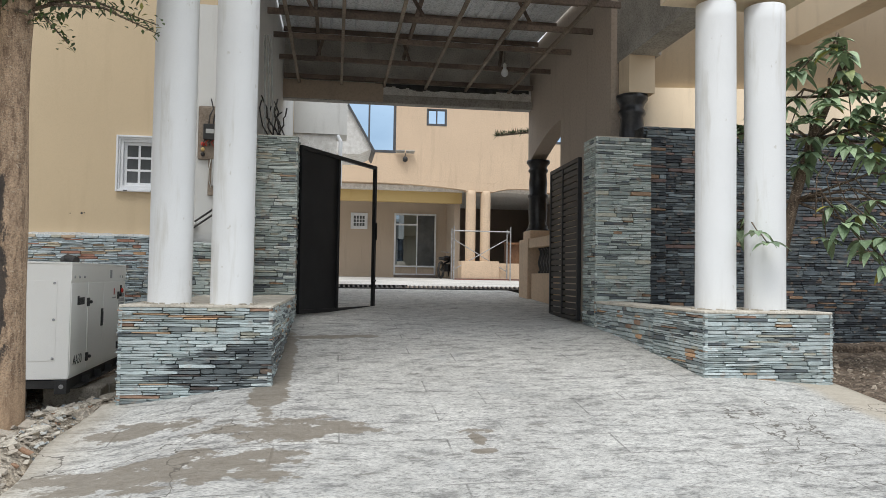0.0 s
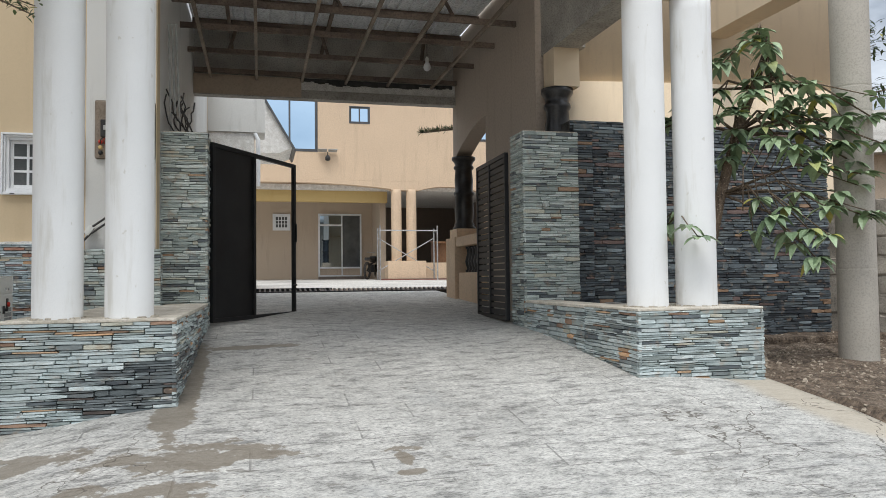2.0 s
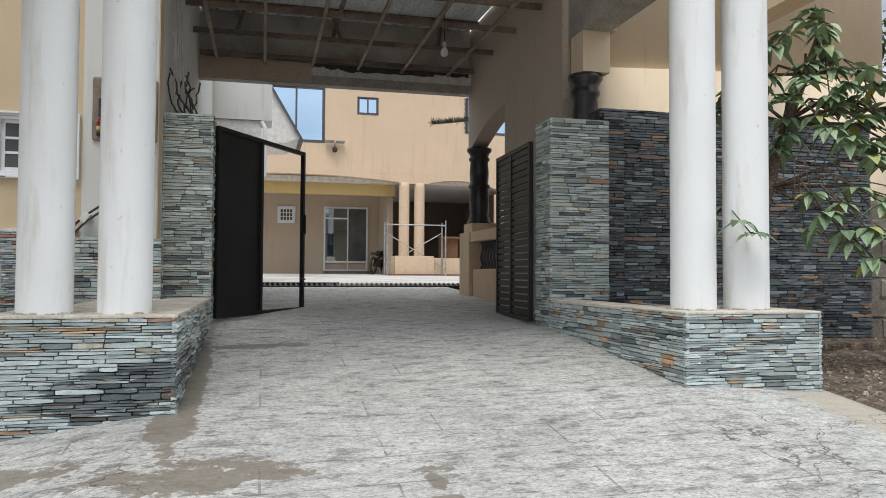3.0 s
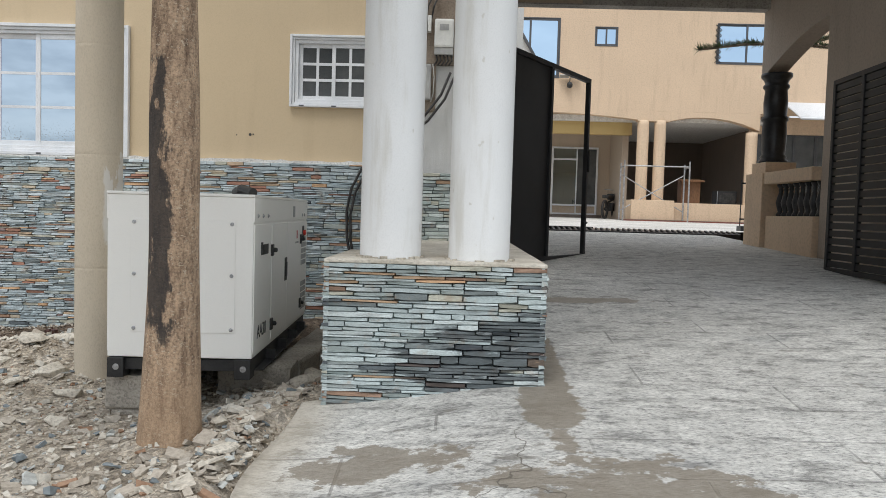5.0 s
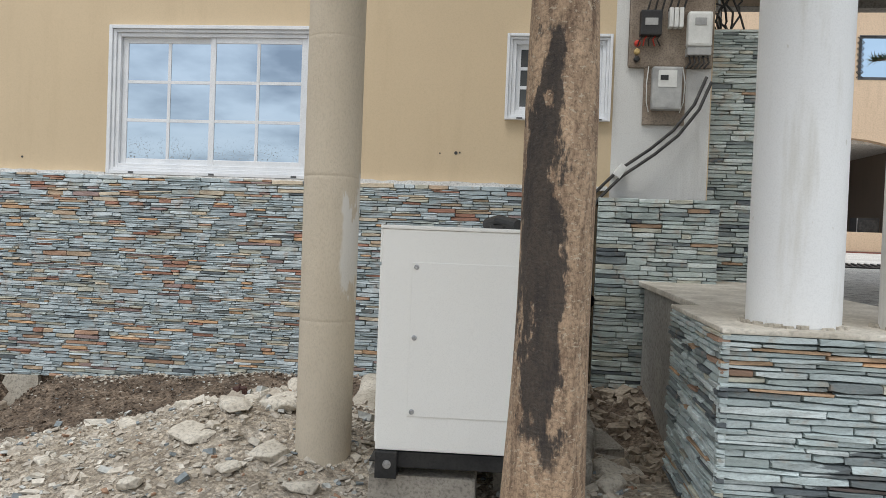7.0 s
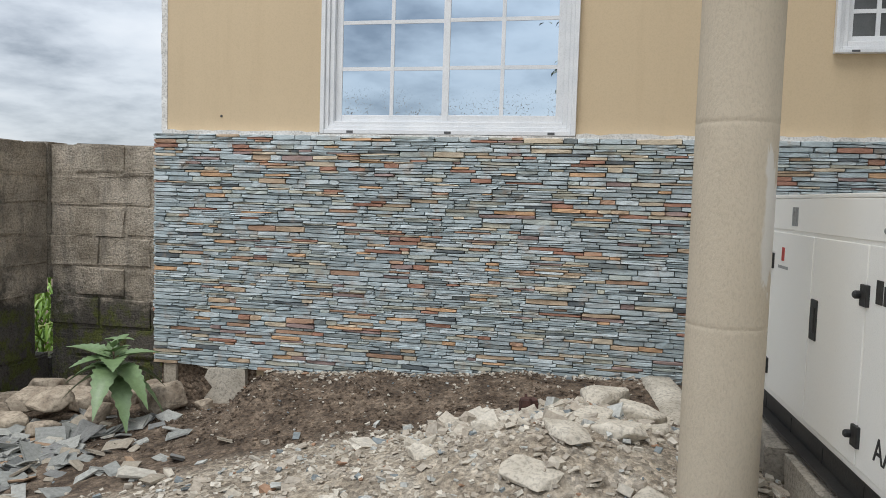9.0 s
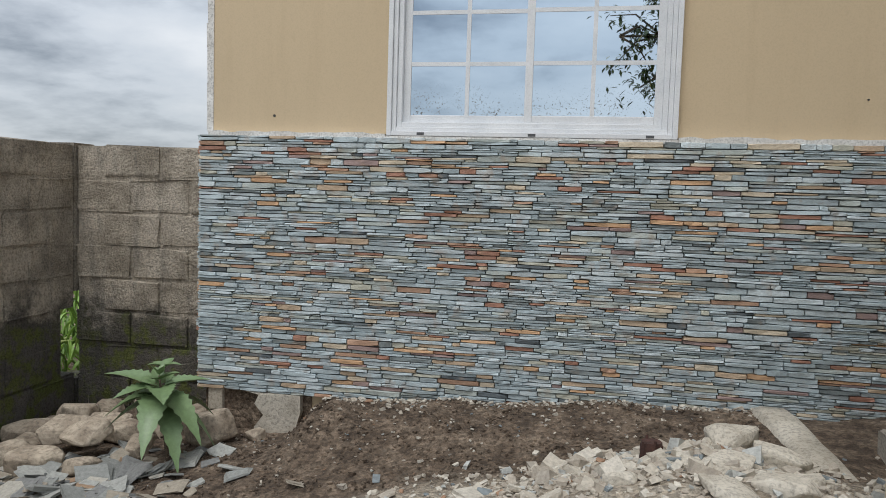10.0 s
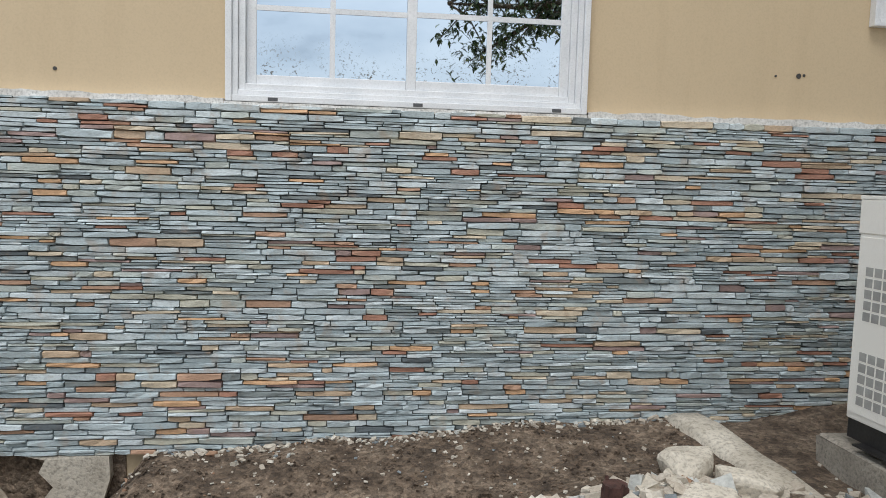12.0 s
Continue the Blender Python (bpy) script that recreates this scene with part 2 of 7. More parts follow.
steel = surf("zinc_steel", (0.35, 0.35, 0.35), (0.55, 0.55, 0.55), 10, 90, 0.45, 0.1, 0.8)
rubber = surf("black_cable_sheath", (0.02, 0.019, 0.018), (0.06, 0.055, 0.05), 12, 150, 0.6, 0.4)
timber = surf("weathered_timber", (0.19, 0.15, 0.115), (0.36, 0.29, 0.22), 2.0, 40, 0.85, 0.4, stretch=(1, 1, 1))
timber_dark = surf("dark_timber", (0.12, 0.09, 0.072), (0.24, 0.18, 0.14), 2.0, 40, 0.85, 0.4)
sheet_metal = surf("aluminium_roof_sheet", (0.80, 0.82, 0.84), (0.90, 0.92, 0.93), 1.4, 30, 0.45, 0.1, 0.0)
meter_board = surf("brown_meter_board", (0.20, 0.155, 0.115), (0.30, 0.245, 0.19), 6, 90, 0.8, 0.3)
meter_grey = surf("grey_meter_plastic", (0.30, 0.30, 0.29), (0.44, 0.44, 0.42), 8, 90, 0.5, 0.1, grain=0.04)
meter_white = surf("white_meter_plastic", (0.62, 0.62, 0.58), (0.74, 0.74, 0.70), 8, 90, 0.45, 0.05, grain=0.04)
red_plastic = surf("red_plastic", (0.45, 0.03, 0.02), (0.6, 0.05, 0.03), 8, 90, 0.4, 0.0)
wood_brown = surf("brown_wood", (0.20, 0.095, 0.045), (0.30, 0.15, 0.07), 3, 50, 0.6, 0.2, stretch=(1, 1, 0.2))
red_tile = surf("red_tile_edge", (0.16, 0.05, 0.035), (0.24, 0.08, 0.055), 4, 60, 0.6, 0.2)
awning_white = surf("white_awning", (0.72, 0.72, 0.72), (0.82, 0.82, 0.82), 1, 40, 0.5, 0.05)
pale_paving = surf("pale_courtyard_concrete", (0.50, 0.48, 0.44), (0.66, 0.64, 0.60), 0.8, 30, 0.85, 0.3)
stone_mat = surf("rubble_stone", (0.24, 0.19, 0.14), (0.50, 0.42, 0.325), 7, 40, 0.95, 0.8)
floor_dark = surf("porch_tiles", (0.16, 0.13, 0.11), (0.22, 0.18, 0.15), 2, 40, 0.4, 0.05)
dark_room = surf("dim_interior", (0.10, 0.085, 0.075), (0.14, 0.12, 0.105), 2, 40, 0.9, 0.1)


def chips_material(name, stops):
    """Broken slate and plaster chips."""
    m, t, b, pos = start(name)
    info = t.nodes.new("ShaderNodeObjectInfo").outputs["Random"]
    isl = t.nodes.new("ShaderNodeNewGeometry").outputs["Random Per Island"]
    r = math_node(t, "FRACT", math_node(t, "ADD", info, isl))
    col = ramp_node(t, r, stops, True)
    g = noise_node(t, pos, 45, 5, 0.65)
    col = mix_node(t, 1.0, col, ramp_node(t, g, [(0.3, (0.68,) * 3), (0.7, (1.1,) * 3)]), "MULTIPLY")
    t.links.new(col, b.inputs["Base Color"])
    b.inputs["Roughness"].default_value = 0.95
    bump_to(t, b, g, 0.6, 0.01)
    return m


chips = chips_material("stone_chips", [(0.0, (0.47, 0.41, 0.335)), (0.3, (0.56, 0.505, 0.42)), (0.55, (0.64, 0.59, 0.505)), (0.72, (0.44, 0.39, 0.325)), (0.84, (0.50, 0.505, 0.475)), (0.93, (0.24, 0.27, 0.28)), (0.975, (0.36, 0.22, 0.14))])
offcuts = chips_material("slate_offcut", [(0.0, (0.29, 0.295, 0.275)), (0.22, (0.39, 0.39, 0.36)), (0.42, (0.36, 0.315, 0.25)), (0.62, (0.24, 0.24, 0.23)), (0.80, (0.47, 0.44, 0.38)), (0.88, (0.15, 0.155, 0.15)), (0.95, (0.38, 0.26, 0.17))])


def soil_material():
    """Brown earth near the wall, pale gritty debris in the open yard."""
    m, t, b, pos = start("soil")
    big = noise_node(t, pos, 0.9, 7, 0.65)
    mid = noise_node(t, pos, 7, 6, 0.65)
    small = noise_node(t, pos, 55, 5, 0.7)
    vor = nd(t, "TexVoronoi", Scale=42.0)
    t.links.new(pos, vor.inputs["Vector"])
    sep = t.nodes.new("ShaderNodeSeparateXYZ")
    t.links.new(pos, sep.inputs[0])
    brown = ramp_node(t, mid, [(0.36, (0.10, 0.070, 0.048)), (0.5, (0.185, 0.134, 0.094)), (0.64, (0.30, 0.228, 0.165))])
    pale = ramp_node(t, mid, [(0.3, (0.28, 0.225, 0.165)), (0.5, (0.51, 0.435, 0.34)), (0.70, (0.68, 0.605, 0.505))])
    # the dug earth lies in a strip along the house; the debris in front of it
    edge = math_node(t, "ADD", math_node(t, "MULTIPLY", math_node(t, "MINIMUM", math_node(t, "ADD", sep.outputs["X"], 5.3), 0.0), 0.9), 7.66)
    f = step_node(t, math_node(t, "ADD", math_node(t, "SUBTRACT", sep.outputs["Y"], edge), math_node(t, "MULTIPLY", math_node(t, "SUBTRACT", mid, 0.5), 0.9)), -0.2, 0.12)
    f = math_node(t, "MAXIMUM", f, math_node(t, "MULTIPLY", step_node(t, sep.outputs["X"], 1.0, 3.0), 0.95))
    col = mix_node(t, f, pale, brown)
    pick = ramp_node(t, vor.outputs["Color"], [(0.25, (0.68,) * 3), (0.8, (1.2,) * 3)])
    col = mix_node(t, 1.0, col, pick, "MULTIPLY")
    col = mix_node(t, 1.0, col, ramp_node(t, small, [(0.37, (0.66,) * 3), (0.5, (1.0,) * 3), (0.63, (1.2,) * 3)]), "MULTIPLY")
    t.links.new(col, b.inputs["Base Color"])
    b.inputs["Roughness"].default_value = 0.97
    h = math_node(t, "ADD", math_node(t, "MULTIPLY", mid, 1.2), math_node(t, "ADD", small, math_node(t, "MULTIPLY", vor.outputs["Distance"], -0.6)))
    bump_to(t, b, h, 0.9, 0.032)
    return m


soil = soil_material()


def drive_material():
    """Stamped concrete with a plank imprint, grey wear, hairline cracks and damp patches."""
    m, t, b, pos = start("stamped_concrete")
    big = noise_node(t, pos, 0.55, 7, 0.62)
    streak = noise_node(t, pos, 6.0, 7, 0.72, (0.75, 1.7, 1.0))
    fine = noise_node(t, pos, 95, 6, 0.74, (0.42, 1.4, 1.0))
    brick = nd(t, "TexBrick", Scale=1.0)
    brick.offset = 0.37
    for k, v in (("Mortar Size", 0.007), ("Mortar Smooth", 0.3), ("Brick Width", 1.04), ("Row Height", 0.34), ("Bias", 0.0)):
        brick.inputs[k].default_value = v
    t.links.new(pos, brick.inputs["Vector"])
    col = ramp_node(t, big, [(0.28, (0.435, 0.424, 0.395)), (0.5, (0.535, 0.522, 0.487)), (0.72, (0.615, 0.60, 0.56))])
    col = mix_node(t, 1.0, col, ramp_node(t, streak, [(0.37, (0.52,) * 3), (0.47, (0.93,) * 3), (0.62, (1.13,) * 3)]), "MULTIPLY")
    col = mix_node(t, 1.0, col, ramp_node(t, fine, [(0.37, (0.46,) * 3), (0.48, (0.97,) * 3), (0.62, (1.20,) * 3)]), "MULTIPLY")
    mott = noise_node(t, pos, 27.0, 8, 0.78, (0.7, 1.1, 1.0))
    col = mix_node(t, 1.0, col, ramp_node(t, mott, [(0.36, (0.48,) * 3), (0.46, (0.95,) * 3), (0.62, (1.12,) * 3)]), "MULTIPLY")
    blue = step_node(t, noise_node(t, pos, 1.3, 6, 0.7), 0.55, 0.75)
    col = mix_node(t, math_node(t, "MULTIPLY", blue, 0.22), col, (0.27, 0.29, 0.31))
    joint = math_node(t, "MULTIPLY", brick.outputs["Fac"], step_node(t, noise_node(t, pos, 1.9, 4), 0.45, 0.58))
    col = mix_node(t, math_node(t, "MULTIPLY", joint, 0.55), col, (0.13, 0.12, 0.11))
    spot = step_node(t, noise_node(t, pos, 5.0, 4, 0.6, (0.7, 2.0, 1.0)), 0.64, 0.69)
    col = mix_node(t, math_node(t, "MULTIPLY", spot, 0.62), col, (0.16, 0.145, 0.12))
    sep = t.nodes.new("ShaderNodeSeparateXYZ")
    t.links.new(pos, sep.inputs[0])
    wob = math_node(t, "MULTIPLY", math_node(t, "SUBTRACT", noise_node(t, pos, 4.6, 8, 0.68, (0.85, 1.3, 1.0)), 0.5), 7.0)
    damp = None
    for cx, cy, rx, ry, k in ((-0.30, 4.72, 0.46, 0.22, 1.0), (-0.9, 4.15, 0.7, 0.25, 1.1), (-0.50, 6.5, 0.13, 1.5, 0.4), (-0.50, 5.50, 0.15, 0.36, 0.45), (-1.30, 5.0, 0.38, 0.16, 0.9), (0.86, 4.55, 0.12, 0.055, 0.9), (0.84, 4.42, 0.045, 0.14, 0.8), (0.84, 4.2, 0.08, 0.04, 0.8), (-0.05, 7.7, 0.55, 0.10, 0.6)):
        dx = math_node(t, "DIVIDE", math_node(t, "SUBTRACT", sep.outputs["X"], cx), rx)
        dy = math_node(t, "DIVIDE", math_node(t, "SUBTRACT", sep.outputs["Y"], cy), ry)
        d = math_node(t, "ADD", math_node(t, "MULTIPLY", dx, dx), math_node(t, "MULTIPLY", dy, dy))
        f = step_node(t, math_node(t, "ADD", d, math_node(t, "MULTIPLY", wob, k)), 1.0, 0.82)
        damp = f if damp is None else math_node(t, "MAXIMUM", damp, f)
    col = mix_node(t, math_node(t, "MULTIPLY", damp, 0.8), col, (0.21, 0.175, 0.13))
    # cement slurry along the yard's edge
    slur = step_node(t, math_node(t, "ADD", sep.outputs["X"], math_node(t, "MULTIPLY", big, 1.1)), -0.75, -1.15)
    col = mix_node(t, math_node(t, "MULTIPLY", slur, math_node(t, "SUBTRACT", 0.7, math_node(t, "MULTIPLY", damp, 0.5))), col, (0.46, 0.40, 0.31))
    slur_r = step_node(t, math_node(t, "ADD", sep.outputs["X"], math_node(t, "MULTIPLY", big, 0.7)), 4.05, 4.3)
    col = mix_node(t, math_node(t, "MULTIPLY", slur_r, 0.75), col, (0.50, 0.43, 0.33))
    # settlement cracks in the apron beside the yard
    bent = nd(t, "VectorMath")
    bent.operation = "ADD"
    wave = nd(t, "TexNoise", Scale=2.5, Detail=4.0)
    t.links.new(pos, wave.inputs["Vector"])
    t.links.new(pos, bent.inputs[0])
    t.links.new(wave.outputs["Color"], bent.inputs[1])
    crack = t.nodes.new("ShaderNodeTexVoronoi")
    crack.feature = "DISTANCE_TO_EDGE"
    crack.inputs["Scale"].default_value = 0.95
    t.links.new(bent.outputs[0], crack.inputs["Vector"])
    side = math_node(t, "MAXIMUM", step_node(t, sep.outputs["X"], -0.35, -0.6), step_node(t, sep.outputs["X"], 2.3, 2.6))
    line = math_node(t, "MULTIPLY", math_node(t, "MULTIPLY", step_node(t, crack.outputs["Distance"], 0.009, 0.003), side), step_node(t, sep.outputs["Y"], 5.4, 5.0))
    col = mix_node(t, math_node(t, "MULTIPLY", line, 0.8), col, (0.10, 0.085, 0.065))
    t.links.new(col, b.inputs["Base Color"])
    rg = nd(t, "MapRange")
    rg.inputs["To Min"].default_value, rg.inputs["To Max"].default_value = 0.72, 0.5
    t.links.new(damp, rg.inputs["Value"])
    t.links.new(rg.outputs[0], b.inputs["Roughness"])
    h = math_node(t, "ADD", math_node(t, "ADD", math_node(t, "ADD", streak, mott), math_node(t, "MULTIPLY", fine, 0.5)), math_node(t, "MULTIPLY", joint, -1.0))
    bump_to(t, b, h, 0.7, 0.014)
    return m


stamped = drive_material()


def fence_material():
    m, t, b, pos = start("old_block_wall")
    sep = t.nodes.new("ShaderNodeSeparateXYZ")
    t.links.new(pos, sep.inputs[0])
    mid = noise_node(t, pos, 4, 6, 0.65)
    small = noise_node(t, pos, 60, 5, 0.7)
    col = ramp_node(t, mid, [(0.36, (0.33, 0.28, 0.215)), (0.5, (0.50, 0.43, 0.34)), (0.64, (0.62, 0.54, 0.44))])
    run = noise_node(t, pos, 3.0, 6, 0.7, (2.2, 2.2, 0.5))
    col = mix_node(t, math_node(t, "MULTIPLY", step_node(t, run, 0.50, 0.66), 0.55), col, (0.22, 0.20, 0.17))
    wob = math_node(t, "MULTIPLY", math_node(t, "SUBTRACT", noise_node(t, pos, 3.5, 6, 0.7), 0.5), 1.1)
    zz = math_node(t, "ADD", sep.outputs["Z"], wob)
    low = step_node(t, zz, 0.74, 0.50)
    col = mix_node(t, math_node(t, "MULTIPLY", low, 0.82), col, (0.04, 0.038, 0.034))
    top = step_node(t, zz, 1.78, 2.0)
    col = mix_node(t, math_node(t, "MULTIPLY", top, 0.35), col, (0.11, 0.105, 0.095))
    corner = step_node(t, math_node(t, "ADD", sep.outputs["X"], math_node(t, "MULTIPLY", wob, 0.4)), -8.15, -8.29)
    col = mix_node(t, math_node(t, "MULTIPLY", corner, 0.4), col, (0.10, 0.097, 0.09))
    moss = math_node(t, "MULTIPLY", step_node(t, zz, 0.62, 0.36), step_node(t, noise_node(t, pos, 6, 5, 0.7), 0.45, 0.6))
    col = mix_node(t, math_node(t, "MULTIPLY", moss, 0.8), col, (0.12, 0.14, 0.02))
    col = mix_node(t, 1.0, col, ramp_node(t, small, [(0.37, (0.6,) * 3), (0.5, (1.0,) * 3), (0.63, (1.18,) * 3)]), "MULTIPLY")
    t.links.new(col, b.inputs["Base Color"])
    b.inputs["Roughness"].default_value = 0.95
    bump_to(t, b, math_node(t, "ADD", small, math_node(t, "MULTIPLY", mid, 1.5)), 1.0, 0.03)
    return m


fence_mat = fence_material()


def bark_material(name, dark, light, tar=False):
    m, t, b, pos = start(name)
    ridges = noise_node(t, pos, 16, 6, 0.7, (1.6, 1.6, 0.35))
    fine = noise_node(t, pos, 90, 4, 0.7)
    col = ramp_node(t, ridges, [(0.36, dark), (0.52, light), (0.66, tuple(min(1, c * 1.25) for c in light))])
    col = mix_node(t, 1.0, col, ramp_node(t, fine, [(0.37, (0.6,) * 3), (0.5, (1.0,) * 3), (0.63, (1.2,) * 3)]), "MULTIPLY")
    fleck = step_node(t, noise_node(t, pos, 60, 3, 0.6, (1.0, 1.0, 1.8)), 0.60, 0.64)
    col = mix_node(t, math_node(t, "MULTIPLY", fleck, 0.75), col, (0.56, 0.47, 0.35))
    b.inputs["Roughness"].default_value = 0.9
    if tar:
        sep = t.nodes.new("ShaderNodeSeparateXYZ")
        t.links.new(pos, sep.inputs[0])
        z = sep.outputs["Z"]
        wob = math_node(t, "MULTIPLY", math_node(t, "SUBTRACT", noise_node(t, pos, 10, 5, 0.65, (1.5, 1.5, 0.6)), 0.5), 0.24)
        centre = math_node(t, "ADD", -2.258, math_node(t, "MULTIPLY", math_node(t, "SINE", math_node(t, "MULTIPLY", z, 3.0)), 0.02))
        dx = math_node(t, "ABSOLUTE", math_node(t, "SUBTRACT", sep.outputs["X"], centre))
        wide = math_node(t, "SUBTRACT", 0.067, math_node(t, "MULTIPLY", math_node(t, "ABSOLUTE", math_node(t, "SUBTRACT", z, 1.45)), 0.05))
        side = step_node(t, math_node(t, "SUBTRACT", math_node(t, "ADD", dx, wob), wide), 0.012, -0.008)
        up = math_node(t, "MULTIPLY", step_node(t, math_node(t, "ADD", z, wob), 2.14, 2.10), step_node(t, math_node(t, "ADD", z, math_node(t, "MULTIPLY", wob, 2.0)), 0.86, 0.92))
        front = step_node(t, sep.outputs["Y"], 5.33, 5.27)
        f = math_node(t, "MULTIPLY", math_node(t, "MULTIPLY", side, up), front)
        f = math_node(t, "MULTIPLY", f, step_node(t, noise_node(t, pos, 12, 5, 0.65, (1.2, 1.2, 0.5)), 0.33, 0.38))
        col = mix_node(t, math_node(t, "MULTIPLY", f, 0.88), col, (0.026, 0.025, 0.026))
        pale = step_node(t, z, 0.95, 0.5)
        col = mix_node(t, math_node(t, "MULTIPLY", pale, 0.45), col, (0.42, 0.28, 0.17))
    t.links.new(col, b.inputs["Base Color"])
    bump_to(t, b, math_node(t, "ADD", ridges, math_node(t, "MULTIPLY", fine, 0.5)), 0.8, 0.02)
    return m


bark = bark_material("brown_bark", (0.20, 0.13, 0.085), (0.42, 0.295, 0.195), True)
bark_thin = bark_material("grey_brown_bark", (0.07, 0.05, 0.035), (0.16, 0.115, 0.08))


def leaf_material(name, dark, light, odd):
    m, t, b, pos = start(name)
    isl = t.nodes.new("ShaderNodeNewGeometry").outputs["Random Per Island"]
    col = ramp_node(t, isl, [(0.0, dark), (0.6, light), (0.93, tuple(c * 1.3 for c in light)), (0.97, odd)])
    g = noise_node(t, pos, 40, 3)
    col = mix_node(t, 1.0, col, ramp_node(t, g, [(0.3, (0.8,) * 3), (0.7, (1.1,) * 3)]), "MULTIPLY")
    t.links.new(col, b.inputs["Base Color"])
    b.inputs["Roughness"].default_value = 0.42
    b.inputs["Transmission Weight"].default_value = 0.0
    bump_to(t, b, g, 0.15, 0.004)
    return m


leaf_big = leaf_material("broad_leaf", (0.13, 0.20, 0.11), (0.29, 0.385, 0.22), (0.42, 0.40, 0.10))
leaf_small = leaf_material("small_leaf", (0.03, 0.055, 0.018), (0.07, 0.11, 0.03), (0.25, 0.24, 0.05))
leaf_pale = leaf_material("weed_leaf", (0.085, 0.14, 0.06), (0.18, 0.265, 0.12), (0.26, 0.33, 0.14))
leaf_pine = leaf_material("needle_leaf", (0.035, 0.06, 0.025), (0.08, 0.12, 0.05), (0.16, 0.13, 0.06))
grass_mat = leaf_material("rank_grass", (0.08, 0.17, 0.02), (0.20, 0.34, 0.05), (0.30, 0.36, 0.10))


def glass_material(name, tint, rough=0.02, dirt=False):
    """Reflective film glazing."""
    m, t, b, pos = start(name)
    b.inputs["Metallic"].default_value = 1.0
    b.inputs["Base Color"].default_value = (*tint, 1)
    b.inputs["Roughness"].default_value = rough
    if dirt:
        sep = t.nodes.new("ShaderNodeSeparateXYZ")
        t.links.new(pos, sep.inputs[0])
        n = noise_node(t, pos, 70, 4, 0.7)
        patch = noise_node(t, pos, 4.5, 3)
        low = math_node(t, "MULTIPLY", step_node(t, sep.outputs["Z"], 2.26, 2.0), step_node(t, patch, 0.42, 0.6))
        f = math_node(t, "MULTIPLY", step_node(t, n, 0.56, 0.62), low)
        t.links.new(mix_node(t, f, tint, (0.16, 0.155, 0.13)), b.inputs["Base Color"])
        rg = nd(t, "MapRange")
        rg.inputs["To Min"].default_value, rg.inputs["To Max"].default_value = rough, 0.7
        t.links.new(f, rg.inputs["Value"])
        t.links.new(rg.outputs[0], b.inputs["Roughness"])
    return m


mirror_glass = glass_material("reflective_glass", (0.63, 0.73, 0.82), 0.015, True)
blue_glass = glass_material("blue_reflective_glass", (0.50, 0.66, 0.82), 0.02)
dark_glass = surf("dim_glass", (0.075, 0.08, 0.082), (0.12, 0.125, 0.125), 2.5, 90, 0.12, 0.0, grain=0.08)

# ---- building blocks ----
rng = random.Random(7)


def link_mesh(name, bm, mat, parent=None, label="", smooth=False, kind="", category=""):
    me = bpy.data.meshes.new(name)
    bm.normal_update()
    bm.to_mesh(me)
    bm.free()
    me.materials.append(mat)
    if smooth:
        for p in me.polygons:
            p.use_smooth = True
    ob = new(name, me)
    if parent is not None:
        ob.parent = parent
    return tagged(ob, label, category, "", kind)


def part(name, bm, mat, parent, label="", smooth=False):
    return link_mesh(name, bm, mat, parent, label, smooth)


def thing(name, label, category, group="", at=(0, 0, 0)):
    ob = new(name)
    ob.location = at
    ob.empty_display_size = 0.2
    return tagged(ob, label, category, group)


def structure(name, bm, mat, label, category, smooth=False):
    return link_mesh(name, bm, mat, None, label, smooth, "structure", category)


def add_box(bm, x0, x1, y0, y1, z0, z1, bevel=0.0, m=None):
    vs = [bm.verts.new((x, y, z)) for z in (z0, z1) for y in (y0, y1) for x in (x0, x1)]
    fs = [bm.faces.new([vs[i] for i in q]) for q in ((0, 2, 3, 1), (4, 5, 7, 6), (0, 1, 5, 4), (2, 6, 7, 3), (0, 4, 6, 2), (1, 3, 7, 5))]
    out = vs
    if bevel:
        es = list({e for f in fs for e in f.edges})
        got = bmesh.ops.bevel(bm, geom=es, offset=bevel, segments=2, affect="EDGES", profile=0.6)
        out = list({v for f in got["faces"] for v in f.verts} | {v for v in vs if v.is_valid})
    if m is not None:
        bmesh.ops.transform(bm, matrix=m, verts=out)
    return out


def box(x0, x1, y0, y1, z0, z1, bevel=0.0, m=None):
    bm = bmesh.new()
    add_box(bm, x0, x1, y0, y1, z0, z1, bevel, m)
    return bm


def add_tube(bm, pts, radii, seg=10, caps=True):
    """A tube through the points, with a radius for each."""
    pts = [Vector(p) for p in pts]
    if isinstance(radii, (int, float)):
        radii = [radii] * len(pts)
    rings, side = [], None
    for i, p in enumerate(pts):
        d = (pts[min(i + 1, len(pts) - 1)] - pts[max(i - 1, 0)]).normalized()
        if side is None:
            side = d.cross(Vector((0, 0, 1)))
            if side.length < 0.05:
                side = d.cross(Vector((0, 1, 0)))
        side = (side - d * side.dot(d)).normalized()
        up = d.cross(side)
        rings.append([bm.verts.new(p + radii[i] * (math.cos(a) * side + math.sin(a) * up)) for a in (2 * math.pi * k / seg for k in range(seg))])
    for a, b in zip(rings, rings[1:]):
        for k in range(seg):
            bm.faces.new((a[k], a[(k + 1) % seg], b[(k + 1) % seg], b[k]))
    if caps:
        bm.faces.new(rings[0][::-1])
        bm.faces.new(rings[-1])
    return bm


def tube(pts, radii, seg=10, caps=True):
    return add_tube(bmesh.new(), pts, radii, seg, caps)


